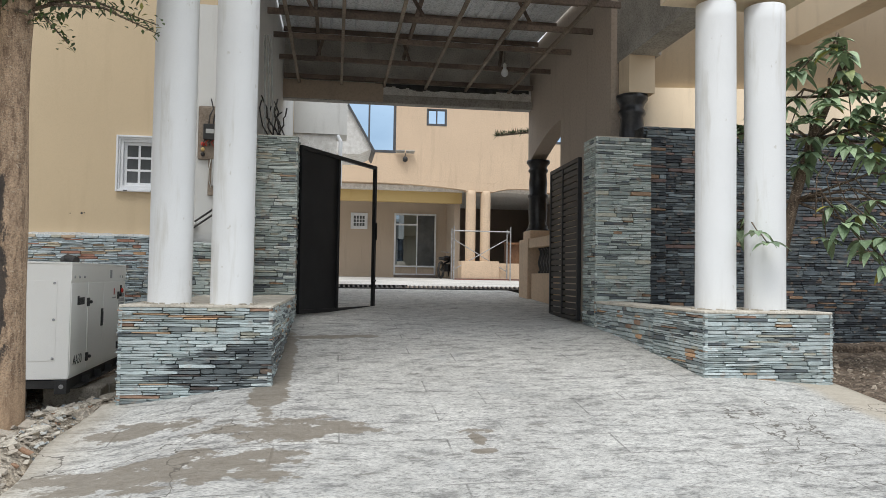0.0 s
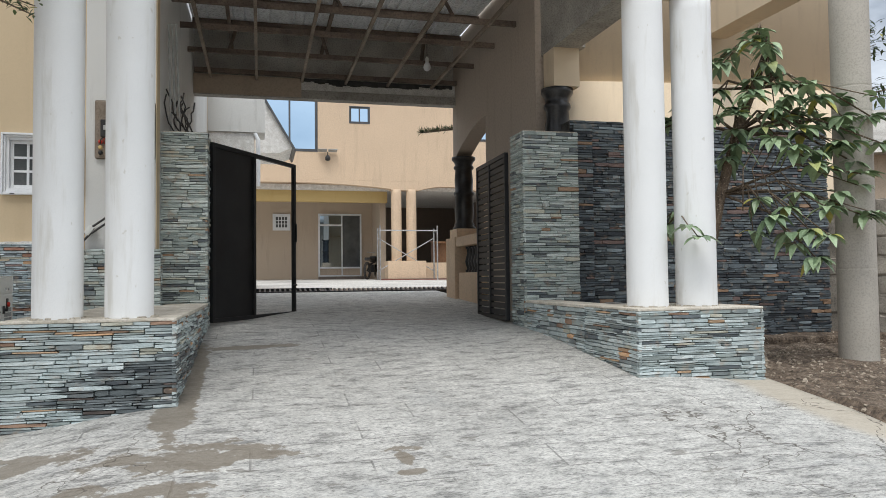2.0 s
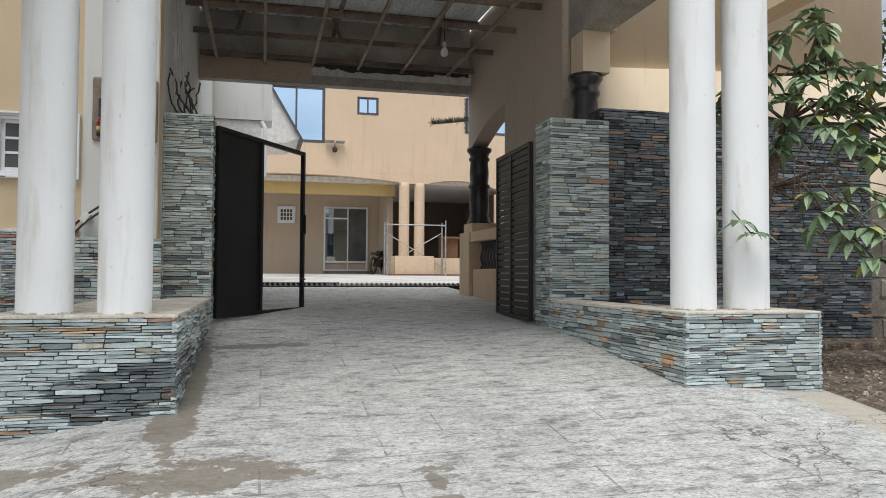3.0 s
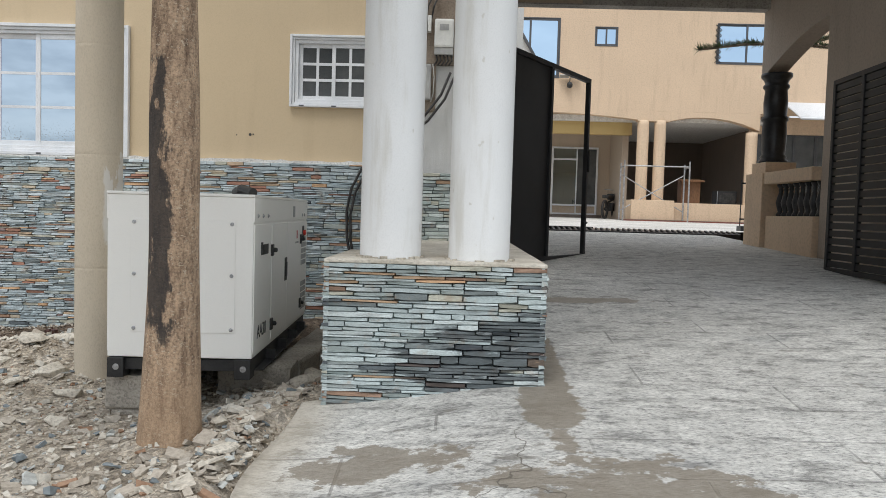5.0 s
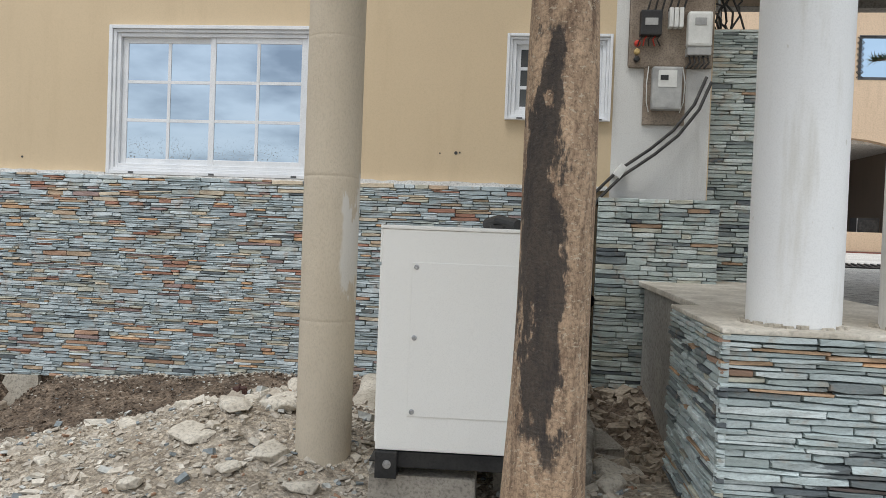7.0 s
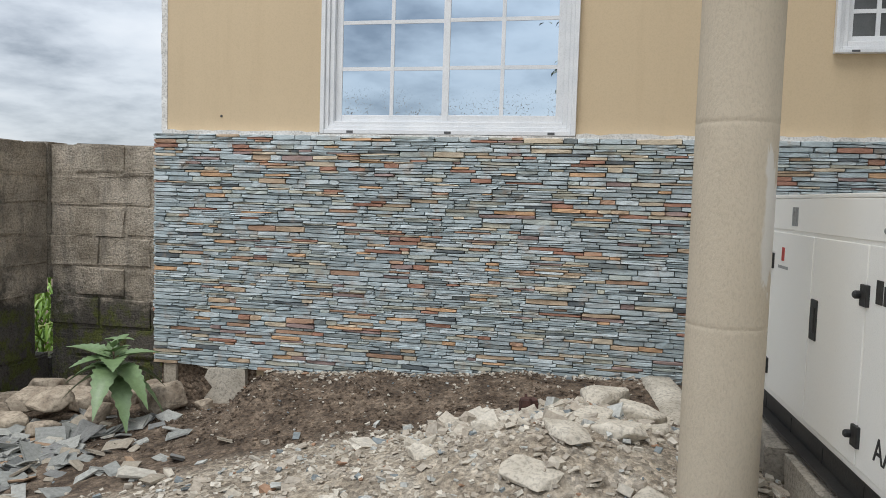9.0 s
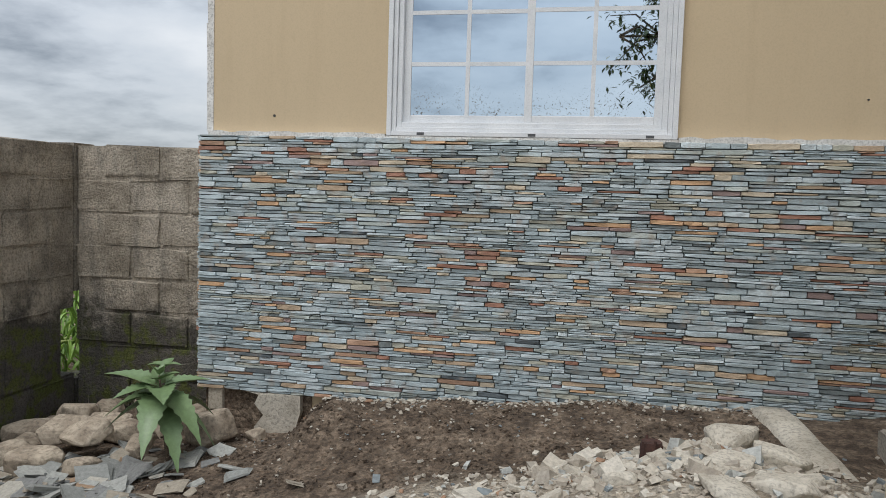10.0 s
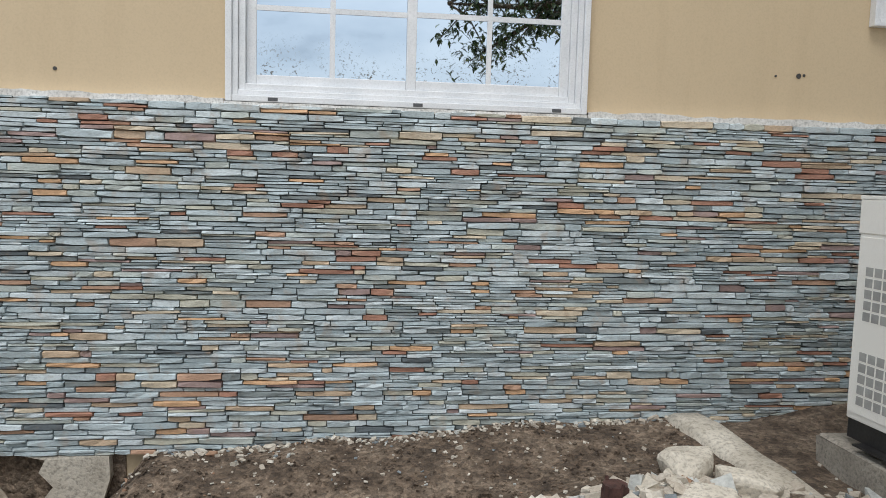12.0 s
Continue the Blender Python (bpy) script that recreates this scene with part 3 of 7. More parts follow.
def lathe(profile, cx, cy, seg=28):
    """A turned shape from (radius, height) pairs, upwards."""
    bm = bmesh.new()
    rings = [[bm.verts.new((cx + r * math.cos(2 * math.pi * k / seg), cy + r * math.sin(2 * math.pi * k / seg), z)) for k in range(seg)] for r, z in profile]
    for a, b in zip(rings, rings[1:]):
        for k in range(seg):
            bm.faces.new((a[k], a[(k + 1) % seg], b[(k + 1) % seg], b[k]))
    bm.faces.new(rings[0][::-1])
    bm.faces.new(rings[-1])
    return bm


def slab_with_holes(u0, u1, v0, v1, holes, put):
    """A wall's boxes round rectangular holes (u0, u1, v0, v1), cut into strips; put(u0, u1, v0, v1) adds one."""
    us = sorted({u0, u1, *(h[0] for h in holes), *(h[1] for h in holes)})
    vs = sorted({v0, v1, *(h[2] for h in holes), *(h[3] for h in holes)})
    for a, b in zip(us, us[1:]):
        for c, d in zip(vs, vs[1:]):
            if not any(h[0] <= a and h[1] >= b and h[2] <= c and h[3] >= d for h in holes):
                put(a, b, c, d)


def weld(bm):
    """Joins touching boxes into one shell: shared inner faces go, corners merge."""
    seen = {}
    for f in bm.faces:
        c = f.calc_center_median()
        seen.setdefault((round(c.x, 4), round(c.y, 4), round(c.z, 4)), []).append(f)
    bmesh.ops.delete(bm, geom=[f for fs in seen.values() if len(fs) > 1 for f in fs], context="FACES_ONLY")
    bmesh.ops.remove_doubles(bm, verts=bm.verts, dist=1e-5)
    return bm


# ---- slate cladding ----
def stone_mesh(seed, mat):
    """A split stone one unit long, deep and high: back, shoulders and an uneven chipped face."""
    r = random.Random(seed)
    vs = []
    for x, z in ((-0.5, -0.5), (0.5, -0.5), (0.5, 0.5), (-0.5, 0.5)):
        vs.append((x, 0.0, z))
    ring = ((-0.5, -0.5), (-0.16, -0.5), (0.19, -0.5), (0.5, -0.5), (0.5, 0.5), (0.13, 0.5), (-0.2, 0.5), (-0.5, 0.5))
    for x, z in ring:
        end = abs(x) > 0.4
        vs.append((x * (1 - r.uniform(0, 0.05)), -0.74 + r.uniform(-0.1, 0.1), z * (1 - r.uniform(0, 0.55 if end else 0.22))))
    for x, z in ring:
        end = abs(x) > 0.4
        vs.append((x * (0.98 - r.uniform(0, 0.03)), -1.0 + r.uniform(-0.12, 0.12), z * (0.92 - r.uniform(0, 0.55 if end else 0.24))))
    fs = [(0, 1, 7, 6, 5, 4), (1, 2, 8, 7), (2, 3, 11, 10, 9, 8), (3, 0, 4, 11)]
    fs += [(4 + k, 4 + (k + 1) % 8, 12 + (k + 1) % 8, 12 + k) for k in range(8)]
    fs += [(12, 13, 18, 19), (13, 14, 17, 18), (14, 15, 16, 17)]
    me = bpy.data.meshes.new("slate_stone")
    me.from_pydata(vs, [], fs)
    me.materials.append(mat)
    return me


def courses(width, v0, v1, row, length, seed, floor_at=None):
    """Stones of a dry-laid face, as (u, v, long, high, proud): bands broken into runs, each run of one to four thin beds."""
    r = random.Random(seed)
    v, out = v0, []
    while v < v1 - row[0] * 0.5:
        band = r.uniform(row[0] * 1.9, row[1] * 2.3)
        if v1 - v - band < row[0] * 1.5:
            band = v1 - v
        u = 0.0
        while u < width - 1e-6:
            run = min(r.uniform(length[1] * 0.8, length[1] * 2.6), width - u)
            if width - u - run < length[0]:
                run = width - u
            n = max(1, round(band / r.uniform(*row)))
            beds = [r.uniform(0.6, 1.4) for _ in range(n)]
            beds = [h * band / sum(beds) for h in beds]
            z = v
            for h in beds:
                cuts = [0.0]
                while cuts[-1] < run - length[0]:
                    cuts.append(cuts[-1] + r.uniform(*length))
                if len(cuts) > 1 and run - cuts[-1] < length[0] * 0.6:
                    cuts.pop()
                cuts = [c for c in cuts if c < run] + [run]
                for a, b in zip(cuts, cuts[1:]):
                    if b - a > 0.012 and not (floor_at and z + h < floor_at(u + (a + b) / 2)):
                        out.append((u + (a + b) / 2, z + h / 2, b - a, h * r.uniform(0.95, 1.04), r.uniform(0.62, 1.18)))
                z += h
            u += run
        v += band
    return out


LATER = []


def clad(parent, mat, origin, turn, stones, proud=0.028, near=None, gap=0.0018):
    """Notes stones to lay on a face whose left end stands at origin and which looks along -y before its turn about z."""
    LATER.append((parent, mat, origin, turn, stones, proud, near, gap))


def lay_cladding():
    kits = {}
    used = {}
    for parent, mat, origin, turn, stones, proud, near, gap in LATER:
        if mat.name not in kits:
            kits[mat.name] = [stone_mesh(100 + k, mat) for k in range(14)]
        kit = kits[mat.name]
        base = Matrix.Translation(origin) @ Matrix.Rotation(radians(turn), 4, "Z")
        r = random.Random(len(stones))
        verts, faces = [], []
        for u, v, ln, h, p in stones:
            m = base @ Matrix.LocRotScale((u, 0, v), Euler((0, radians(r.uniform(-1.2, 1.2)), 0)), (max(ln - gap, 0.01), proud * p, max(h - gap * 0.8, 0.006)))
            me = r.choice(kit)
            if used.get(parent.name, 0) < 300 and (near is None or near[0] <= u <= near[1]):
                used[parent.name] = used.get(parent.name, 0) + 1
                ob = new("stone", me)
                ob.parent = parent
                ob.matrix_parent_inverse = parent.matrix_basis.inverted()
                ob.matrix_basis = m
            else:
                k = len(verts)
                verts += [tuple(m @ w.co) for w in me.vertices]
                faces += [tuple(k + i for i in f.vertices) for f in me.polygons]
        if verts:
            me = bpy.data.meshes.new("stone_facing")
            me.from_pydata(verts, [], faces)
            me.materials.append(mat)
            ob = new("stone_facing", me)
            ob.parent = parent
            ob.matrix_parent_inverse = parent.matrix_basis.inverted()
            tagged(ob, "", "", "", "stuff")


# ---- ground ----
def profile(y, knots):
    for (a, za), (b, zb) in zip(knots, knots[1:]):
        if y <= b:
            f = min(max((y - a) / (b - a), 0), 1)
            return za + (zb - za) * f
    return knots[-1][1]


DRIVE = ((-60, -0.6), (-8, -0.55), (-1, -0.10), (4.0, 0.45), (5.3, 0.622), (7.0, 0.80), (8.2, 0.92), (10.9, 1.05), (15.3, 1.228), (15.8, 1.24), (24, 1.33), (60, 1.4))


def smooth01(v, lo, hi):
    f = min(max((v - lo) / (hi - lo), 0), 1)
    return f * f * (3 - 2 * f)


def drive_z(x, y):
    z = (profile(y - 0.4, DRIVE) + profile(y, DRIVE) + profile(y + 0.4, DRIVE)) / 3
    if y < 9:
        z += 0.021 * (max(min(x, 4.4), -1.8) - 1.2) * smooth01(y, 1.0, 4.0) * smooth01(-y, -9.0, -7.0)
        z -= 0.112 * smooth01(-x, 0.55, 1.7) * smooth01(y, 2.0, 5.0)
        z -= 0.10 * smooth01(x, 3.0, 4.4)
    return z


def yard_z(x, y):
    n = noise.noise(Vector((x * 0.9, y * 0.9, 3.1))) * 0.05 + noise.noise(Vector((x * 3.1, y * 3.1, 7.7))) * 0.03 + noise.noise(Vector((x * 8, y * 8, 1.7))) * 0.014
    if x < 0:
        z = 0.47 + 0.115 * (max(min(x, -2.0), -9.0) + 2.0) + 0.02 * max(y - 5.5, 0) + 0.12 * max(min(0, y - 5.3), -8)
        bank = smooth01(y, 7.75, 8.5) * smooth01(x, -6.2, -5.95) * smooth01(-x, 3.15, 3.5)
        z += (0.285 + 0.05 * (x + 6.1) - z) * bank
        z += 0.11 * math.exp(-((x + 3.9) ** 2 / 0.22 + (y - 7.82) ** 2 / 0.06))
        z += 0.21 * math.exp(-((x + 3.95) ** 2 / 0.42 + (y - 7.15) ** 2 / 0.3))
        z += 0.10 * math.exp(-((x + 4.9) ** 2 / 0.7 + (y - 6.9) ** 2 / 0.3))
        z -= 0.12 * math.exp(-((x + 2.3) ** 2 / 0.5 + (y - 7.3) ** 2 / 0.9))
        z -= 0.09 * math.exp(-((x + 2.6) ** 2 / 0.4 + (y - 6.2) ** 2 / 0.10))
        z -= 0.075 * math.exp(-((x + 2.75) ** 2 / 0.3 + (y - 5.78) ** 2 / 0.09))
        z -= 0.22 * math.exp(-((x + 1.68) ** 2 / 0.10 + (y - 7.5) ** 2 / 0.7))
        return z + n
    z = 0.58 + 0.05 * max(y - 5.2, 0) + 0.11 * max(min(0, y - 5.0), -8)
    return z + n


def ground_z(x, y):
    """One sheet: the yards either side, dropped below the paving where that lies."""
    far = smooth01(max(abs(x), abs(y - 5)), 14, 30)
    inside = smooth01(x, -1.95, -1.75) * (1 - smooth01(x, 4.15, 4.35)) if y < 5.7 else smooth01(x, -1.2, -0.9) * (1 - smooth01(x, 3.4, 3.7))
    z = yard_z(x, y) * (1 - inside) + (drive_z(x, y) - 0.12) * inside
    if y > 8.6:
        z = min(z, drive_z(0, y) - 0.10)
    return z * (1 - far) + (-0.5) * far


def spaced(lo, hi, fine_lo, fine_hi, fine, coarse):
    out, v = [], lo
    while v < hi:
        out.append(v)
        v += fine if fine_lo <= v < fine_hi else coarse
    return out + [hi]


def grid_mesh(xs, ys, fz):
    bm = bmesh.new()
    rows = [[bm.verts.new((x, y, fz(x, y))) for x in xs] for y in ys]
    for a, b in zip(rows, rows[1:]):
        for k in range(len(xs) - 1):
            bm.faces.new((a[k], a[k + 1], b[k + 1], b[k]))
    return bm


g_xs = [-900, -200, -60, -30] + spaced(-16, 12, -8.4, 6.6, 0.09, 1.0) + [20, 40, 120, 900]
g_ys = [-900, -200, -60, -30] + spaced(-16, 16, 3.4, 8.8, 0.09, 0.8) + [20, 26, 40, 80, 200, 900]
structure("ground", grid_mesh(g_xs, g_ys, ground_z), soil, "brown earth and pale building debris in the yard", "ground", True)


def make_drive():
    bm = bmesh.new()
    ys = spaced(-9, 15.3, -9, 9.5, 0.12, 0.4)
    xs = spaced(-1.85, 4.25, -1.85, 4.25, 0.12, 0.12)
    vs = {}
    for y in ys:
        wl = -1.78 + 0.10 * noise.noise(Vector((0.0, y * 1.3, 0.2)))
        wr = 4.18 + 0.10 * noise.noise(Vector((9.0, y * 1.3, 0.2)))
        if y > 5.8:
            wl, wr = -1.0, 3.62
        for k, x in enumerate(xs):
            xx = min(max(x, wl), wr)
            vs[(y, k)] = bm.verts.new((xx, y, drive_z(xx, y)))
    for a, b in zip(ys, ys[1:]):
        for k in range(len(xs) - 1):
            q = (vs[(a, k)], vs[(a, k + 1)], vs[(b, k + 1)], vs[(b, k)])
            if abs(q[0].co.x - q[1].co.x) + abs(q[2].co.x - q[3].co.x) > 1e-4:
                bm.faces.new(q)
    bmesh.ops.remove_doubles(bm, verts=bm.verts, dist=1e-5)
    edge = [e for e in bm.edges if e.is_boundary]
    low = bmesh.ops.extrude_edge_only(bm, edges=edge)
    for v in low["geom"]:
        if isinstance(v, bmesh.types.BMVert):
            v.co.z -= 0.16
    bmesh.ops.recalc_face_normals(bm, faces=bm.faces)
    return structure("driveway", bm, stamped, "pale stamped concrete ramp with damp patches", "driveway", True)


make_drive()
structure("courtyard", grid_mesh([-8, -4, 0, 4, 8, 12], [15.72, 18, 21, 24.4, 28, 32], lambda x, y: 1.29 + 0.015 * (y - 15.72)), pale_paving, "pale swept concrete courtyard floor", "courtyard")

# ---- left house ----
HX0, HX1, HF = -6.83, -1.02, 8.66
win1, win2 = (-5.59, -4.016, 1.96, 3.02), (-2.471, -1.782, 2.439, 2.993)
bm = bmesh.new()
slab_with_holes(HX0, HX1, -0.35, 6.6, [win1, win2], lambda a, b, c, d: add_box(bm, a, b, HF, HF + 0.23, c, d))
structure("wall_house_front", weld(bm), yellow_plaster, "yellow-ochre plastered house wall over slate cladding", "wall")
bm = bmesh.new()
add_box(bm, HX0, HX0 + 0.23, HF + 0.23, 16.5, -0.35, 6.6)
add_box(bm, HX0 + 0.23, HX1, 16.3, 16.5, -0.35, 6.6)
structure("wall_house_back", bm, yellow_plaster, "yellow plastered side of the house", "wall")
structure("wall_house_side", box(HX1 - 0.23, HX1, HF + 0.23, 16.3, -0.35, 6.6), grey_plaster, "bare grey plaster wall beside the drive", "wall")
structure("roof_house", box(HX0 - 0.3, HX1 - 0.003, HF - 0.25, 16.8, 6.6, 6.8), concrete, "flat concrete roof edge of the house", "roof")
structure("floor_house", box(HX0 + 0.24, HX1 - 0.24, HF + 0.24, 16.29, 1.0, 1.1), dark_room, "dim floor inside the house", "floor")
structure("plaster_patch", box(-1.72, -1.03, HF - 0.006, HF + 0.002, 1.835, 4.6), grey_plaster, "unpainted grey-white plaster strip around the meters", "wall")


def ragged_strip(x0, x1, y0, y1, z0, z1, amp, seed, step=0.06):
    bm = bmesh.new()
    xs = spaced(x0, x1, x0, x1, step, step)
    lo, hi = [], []
    for x in xs:
        w = amp * noise.noise(Vector((x * 4.0, seed, 0))) + amp * 0.6 * noise.noise(Vector((x * 13.0, seed, 5)))
        lo.append((bm.verts.new((x, y0, z0)), bm.verts.new((x, y1, z0))))
        hi.append((bm.verts.new((x, y0, z1 + w)), bm.verts.new((x, y1, z1 + w * 0.7))))
    for k in range(len(xs) - 1):
        bm.faces.new((lo[k][0], lo[k + 1][0], hi[k + 1][0], hi[k][0]))
        bm.faces.new((hi[k][0], hi[k + 1][0], hi[k + 1][1], hi[k][1]))
        bm.faces.new((lo[k][0], lo[k][1], lo[k + 1][1], lo[k + 1][0]))
    return bm


for a, b, sd in ((HX0 + 0.02, win1[0] - 0.06, 1.0), (win1[1] + 0.06, -1.74, 2.0)):
    structure("trim", ragged_strip(a, b, 8.612, HF + 0.001, 1.888, 1.918, 0.018, sd, 0.03), skim_white, "ragged white skim line on top of the slate", "trim")
bm = bmesh.new()
for x, z, r in ((-2.99, 2.136, 0.006), (-2.868, 2.141, 0.013), (-2.84, 2.145, 0.007), (-6.385, 2.02, 0.009)):
    add_tube(bm, [(x, HF - 0.003, z), (x, HF + 0.02, z)], r, 9)
structure("trim", bm, mortar, "small drilled holes in the plaster", "trim")
structure("trim", ragged_strip(win1[0] - 0.058, win1[1] + 0.058, 8.614, HF + 0.001, 1.880, 1.902, 0.004, 3.0, 0.03), skim_white, "white mortar bed under the window surround", "trim")
# chipped plaster arris at the corner
bm = bmesh.new()
for k in range(60):
    z = 1.92 + k * 0.075
    w = 0.012 + 0.018 * abs(noise.noise(Vector((0, 0, z * 5))))
    add_box(bm, HX0 - w, HX0 + 0.03, HF - 0.006, HF + 0.2, z, z + 0.075)
structure("trim", bm, skim_white, "chipped plaster edge at the corner of the house", "trim")


def frame_ring(x0, x1, z0, z1, y0, y1, w, bevel=0.004):
    bm = bmesh.new()
    add_box(bm, x0, x0 + w, y0, y1, z0, z1, bevel)
    add_box(bm, x1 - w, x1, y0, y1, z0, z1, bevel)
    add_box(bm, x0 + w, x1 - w, y0, y1, z0, z0 + w, bevel)
    add_box(bm, x0 + w, x1 - w, y0, y1, z1 - w, z1, bevel)
    return bm


def sliding_window(label, x0, x1, z0, z1, wall_y, cols, rows, glass, frame_mat, trim=0.055, depth=0.05, sash=0.045, bar=0.024, moulded=True):
    """A two-sash slider with glazing bars, set in its opening, with a moulded surround."""
    w = thing("window", label, "window", at=((x0 + x1) / 2, wall_y, z0))
    w["kind"] = "structure"
    inv = Matrix.Translation((-(x0 + x1) / 2, -wall_y, -z0))

    def p(name, bm, mat, text="", parent=None):
        bmesh.ops.transform(bm, matrix=inv, verts=bm.verts)
        return part(name, bm, mat, parent or w, text)
    if moulded:
        p("surround", frame_ring(x0 - trim, x1 + trim, z0 - trim, z1 + trim, wall_y - 0.045, wall_y - 0.001, trim * 0.52), frame_mat)
        p("surround", frame_ring(x0 - trim * 0.47, x1 + trim * 0.47, z0 - trim * 0.47, z1 + trim * 0.47, wall_y - 0.028, wall_y - 0.001, trim * 0.46), frame_mat)
        for k in range(3):
            xx = x0 + (x1 - x0) * (0.10 + 0.42 * k)
            p("drain_slot", box(xx - 0.022, xx + 0.022, wall_y - 0.047, wall_y - 0.044, z0 - trim * 0.9, z0 - trim * 0.62), charcoal_frame)
    p("window_frame", frame_ring(x0, x1, z0, z1, wall_y - 0.012, wall_y + depth, 0.03), frame_mat)
    mid = (x0 + x1) / 2
    half = cols // 2
    for s in range(2):
        a, b = (x0 + 0.03, mid + sash * 0.5) if s == 0 else (mid - sash * 0.5, x1 - 0.03)
        yy = wall_y + (0.022 if s == 0 else 0.002)
        sh = p("sash", frame_ring(a, b, z0 + 0.03, z1 - 0.03, yy, yy + 0.02, sash), frame_mat)
        ia, ib, ja, jb = a + sash, b - sash, z0 + 0.03 + sash, z1 - 0.03 - sash
        for c in range(1, half):
            xx = ia + (ib - ia) * c / half
            part("glazing_bar", _shift(box(xx - bar / 2, xx + bar / 2, yy + 0.002, yy + 0.018, ja, jb), inv), frame_mat, sh)
        for c in range(half):
            for q in range(rows):
                pa, pb = ia + (ib - ia) * c / half, ia + (ib - ia) * (c + 1) / half
                qa, qb = ja + (jb - ja) * q / rows, ja + (jb - ja) * (q + 1) / rows
                part("pane", _shift(box(pa, pb, yy + 0.008, yy + 0.013, qa, qb), inv), glass, sh)
        for q in range(1, rows):
            zz = ja + (jb - ja) * q / rows
            part("glazing_bar", _shift(box(ia, ib, yy + 0.003, yy + 0.017, zz - bar / 2, zz + bar / 2), inv), frame_mat, sh)
    return w


def _shift(bm, m):
    bmesh.ops.transform(bm, matrix=m, verts=bm.verts)
    return bm


sliding_window("white framed sliding window reflecting clouds and a tree", *win1, HF, 4, 3, mirror_glass, white_frame)
sliding_window("small white framed window with dark panes", *win2, HF, 4, 3, dark_glass, white_frame, sash=0.034, bar=0.024, trim=0.042)

def ragged_block(outline, y0, y1):
    """A broken slab: an uneven outline in x and z, carried from y0 to y1."""
    bm = bmesh.new()
    near = [bm.verts.new((x, y0 + 0.02 * noise.noise(Vector((x * 9, z * 9, 0))), z)) for x, z in outline]
    far = [bm.verts.new((x, y1, z)) for x, z in outline]
    bm.faces.new(near)
    bm.faces.new(far[::-1])
    for k in range(len(near)):
        j = (k + 1) % len(near)
        bm.faces.new((near[k], far[k], far[j], near[j]))
    bmesh.ops.recalc_face_normals(bm, faces=bm.faces)
    return bm


# slate dado of the house, with a foundation strip under its corner
dado = thing("slate_dado", "multicoloured split slate cladding in grey, orange and rust", "cladding", at=(HX0, HF, 0.3))
dado["kind"] = "structure"

part("backing", _shift(box(-6.865, -1.82, 8.625, 8.659, 0.272, 1.893), Matrix.Translation((-HX0, -HF, -0.3))), mortar, dado)
clad(dado, slate_house, (-6.87, 8.628, 0), 0, courses(5.05, 0.268, 1.893, (0.013, 0.029), (0.07, 0.27), 11), 0.026, (1.6, 2.6), 0.002)
clad(dado, slate_house, (-6.868, 10.2, 0), -90, courses(1.57, 0.268, 1.893, (0.013, 0.029), (0.07, 0.27), 12), 0.024, (9, 9))
bm = ragged_block([(-6.53, 0.266), (-6.16, 0.266), (-6.155, 0.16), (-6.2, 0.02), (-6.24, -0.4), (-6.44, -0.4), (-6.47, 0.04), (-6.41, 0.12), (-6.47, 0.19), (-6.44, 0.25)], 8.605, 8.9)
add_box(bm, -6.80, -6.70, 8.615, 8.9, 0.12, 0.266, 0.01)
structure("foundation_earth", box(-6.83, -6.1, 8.648, 8.9, -0.4, 0.265), soil, "dark earth under the broken foundation", "ground")
structure("foundation", bm, cap_mat, "exposed pale foundation concrete below the slate", "foundation")
pil = thing("slate_pilaster", "grey slate-clad pier below the meters", "cladding", at=(-1.43, 8.6, 0.4))
pil["kind"] = "structure"
part("backing", _shift(box(-1.80, -1.0, 8.53, 8.655, 0.25, 1.83), Matrix.Translation((1.43, -8.6, -0.4))), mortar, pil)
clad(pil, slate_post, (-1.81, 8.533, 0), 0, courses(0.85, 0.35, 1.835, (0.026, 0.042), (0.10, 0.26), 13), 0.026)

# ---- walls and plinths beside the drive ----

def pedestal(label, x0, x1, y0, y1, z0, z1, seed, mat, front_floor, faces):
    p = thing("column_plinth", label, "plinth", "slate plinths at the drive", at=((x0 + x1) / 2, y0, z0))
    inv = Matrix.Translation((-(x0 + x1) / 2, -y0, -z0))
    part("core", _shift(box(x0 + 0.03, x1 - 0.03, y0 + 0.03, y1 - 0.03, z0 - 0.1, z1 - 0.020), inv), mortar, p)
    part("capping", _shift(box(x0 + 0.002, x1 - 0.002, y0 + 0.002, y1, z1 - 0.020, z1, 0.006), inv), plinth_cap, p, "rough cement capping")
    if "front" in faces:
        clad(p, mat, (x0, y0 + 0.03, 0), 0, courses(x1 - x0, z0, z1 - 0.020, (0.015, 0.031), (0.09, 0.36), seed, front_floor), 0.032)
    if "left" in faces:
        clad(p, mat, (x0 + 0.03, y1, 0), -90, courses(y1 - y0, z0, z1 - 0.020, (0.015, 0.031), (0.09, 0.36), seed + 1), 0.032)
    if "right" in faces:
        clad(p, mat, (x1 - 0.03, y0, 0), 90, courses(y1 - y0, z0, z1 - 0.020, (0.015, 0.031), (0.09, 0.36), seed + 2), 0.032)
    return p


pedestal("slate-clad plinth with damp stains under two white columns", -1.64, -0.51, 5.72, 6.62, 0.47, 1.245, 21, slate_plinth, lambda u: 0.50 + 0.09 * u, ("front", "left", "right"))
pedestal("slate-clad plinth under two white columns beside the ramp", 2.97, 4.13, 5.62, 6.62, 0.56, 1.24, 31, slate_plinth, lambda u: 0.55, ("front", "left", "right"))


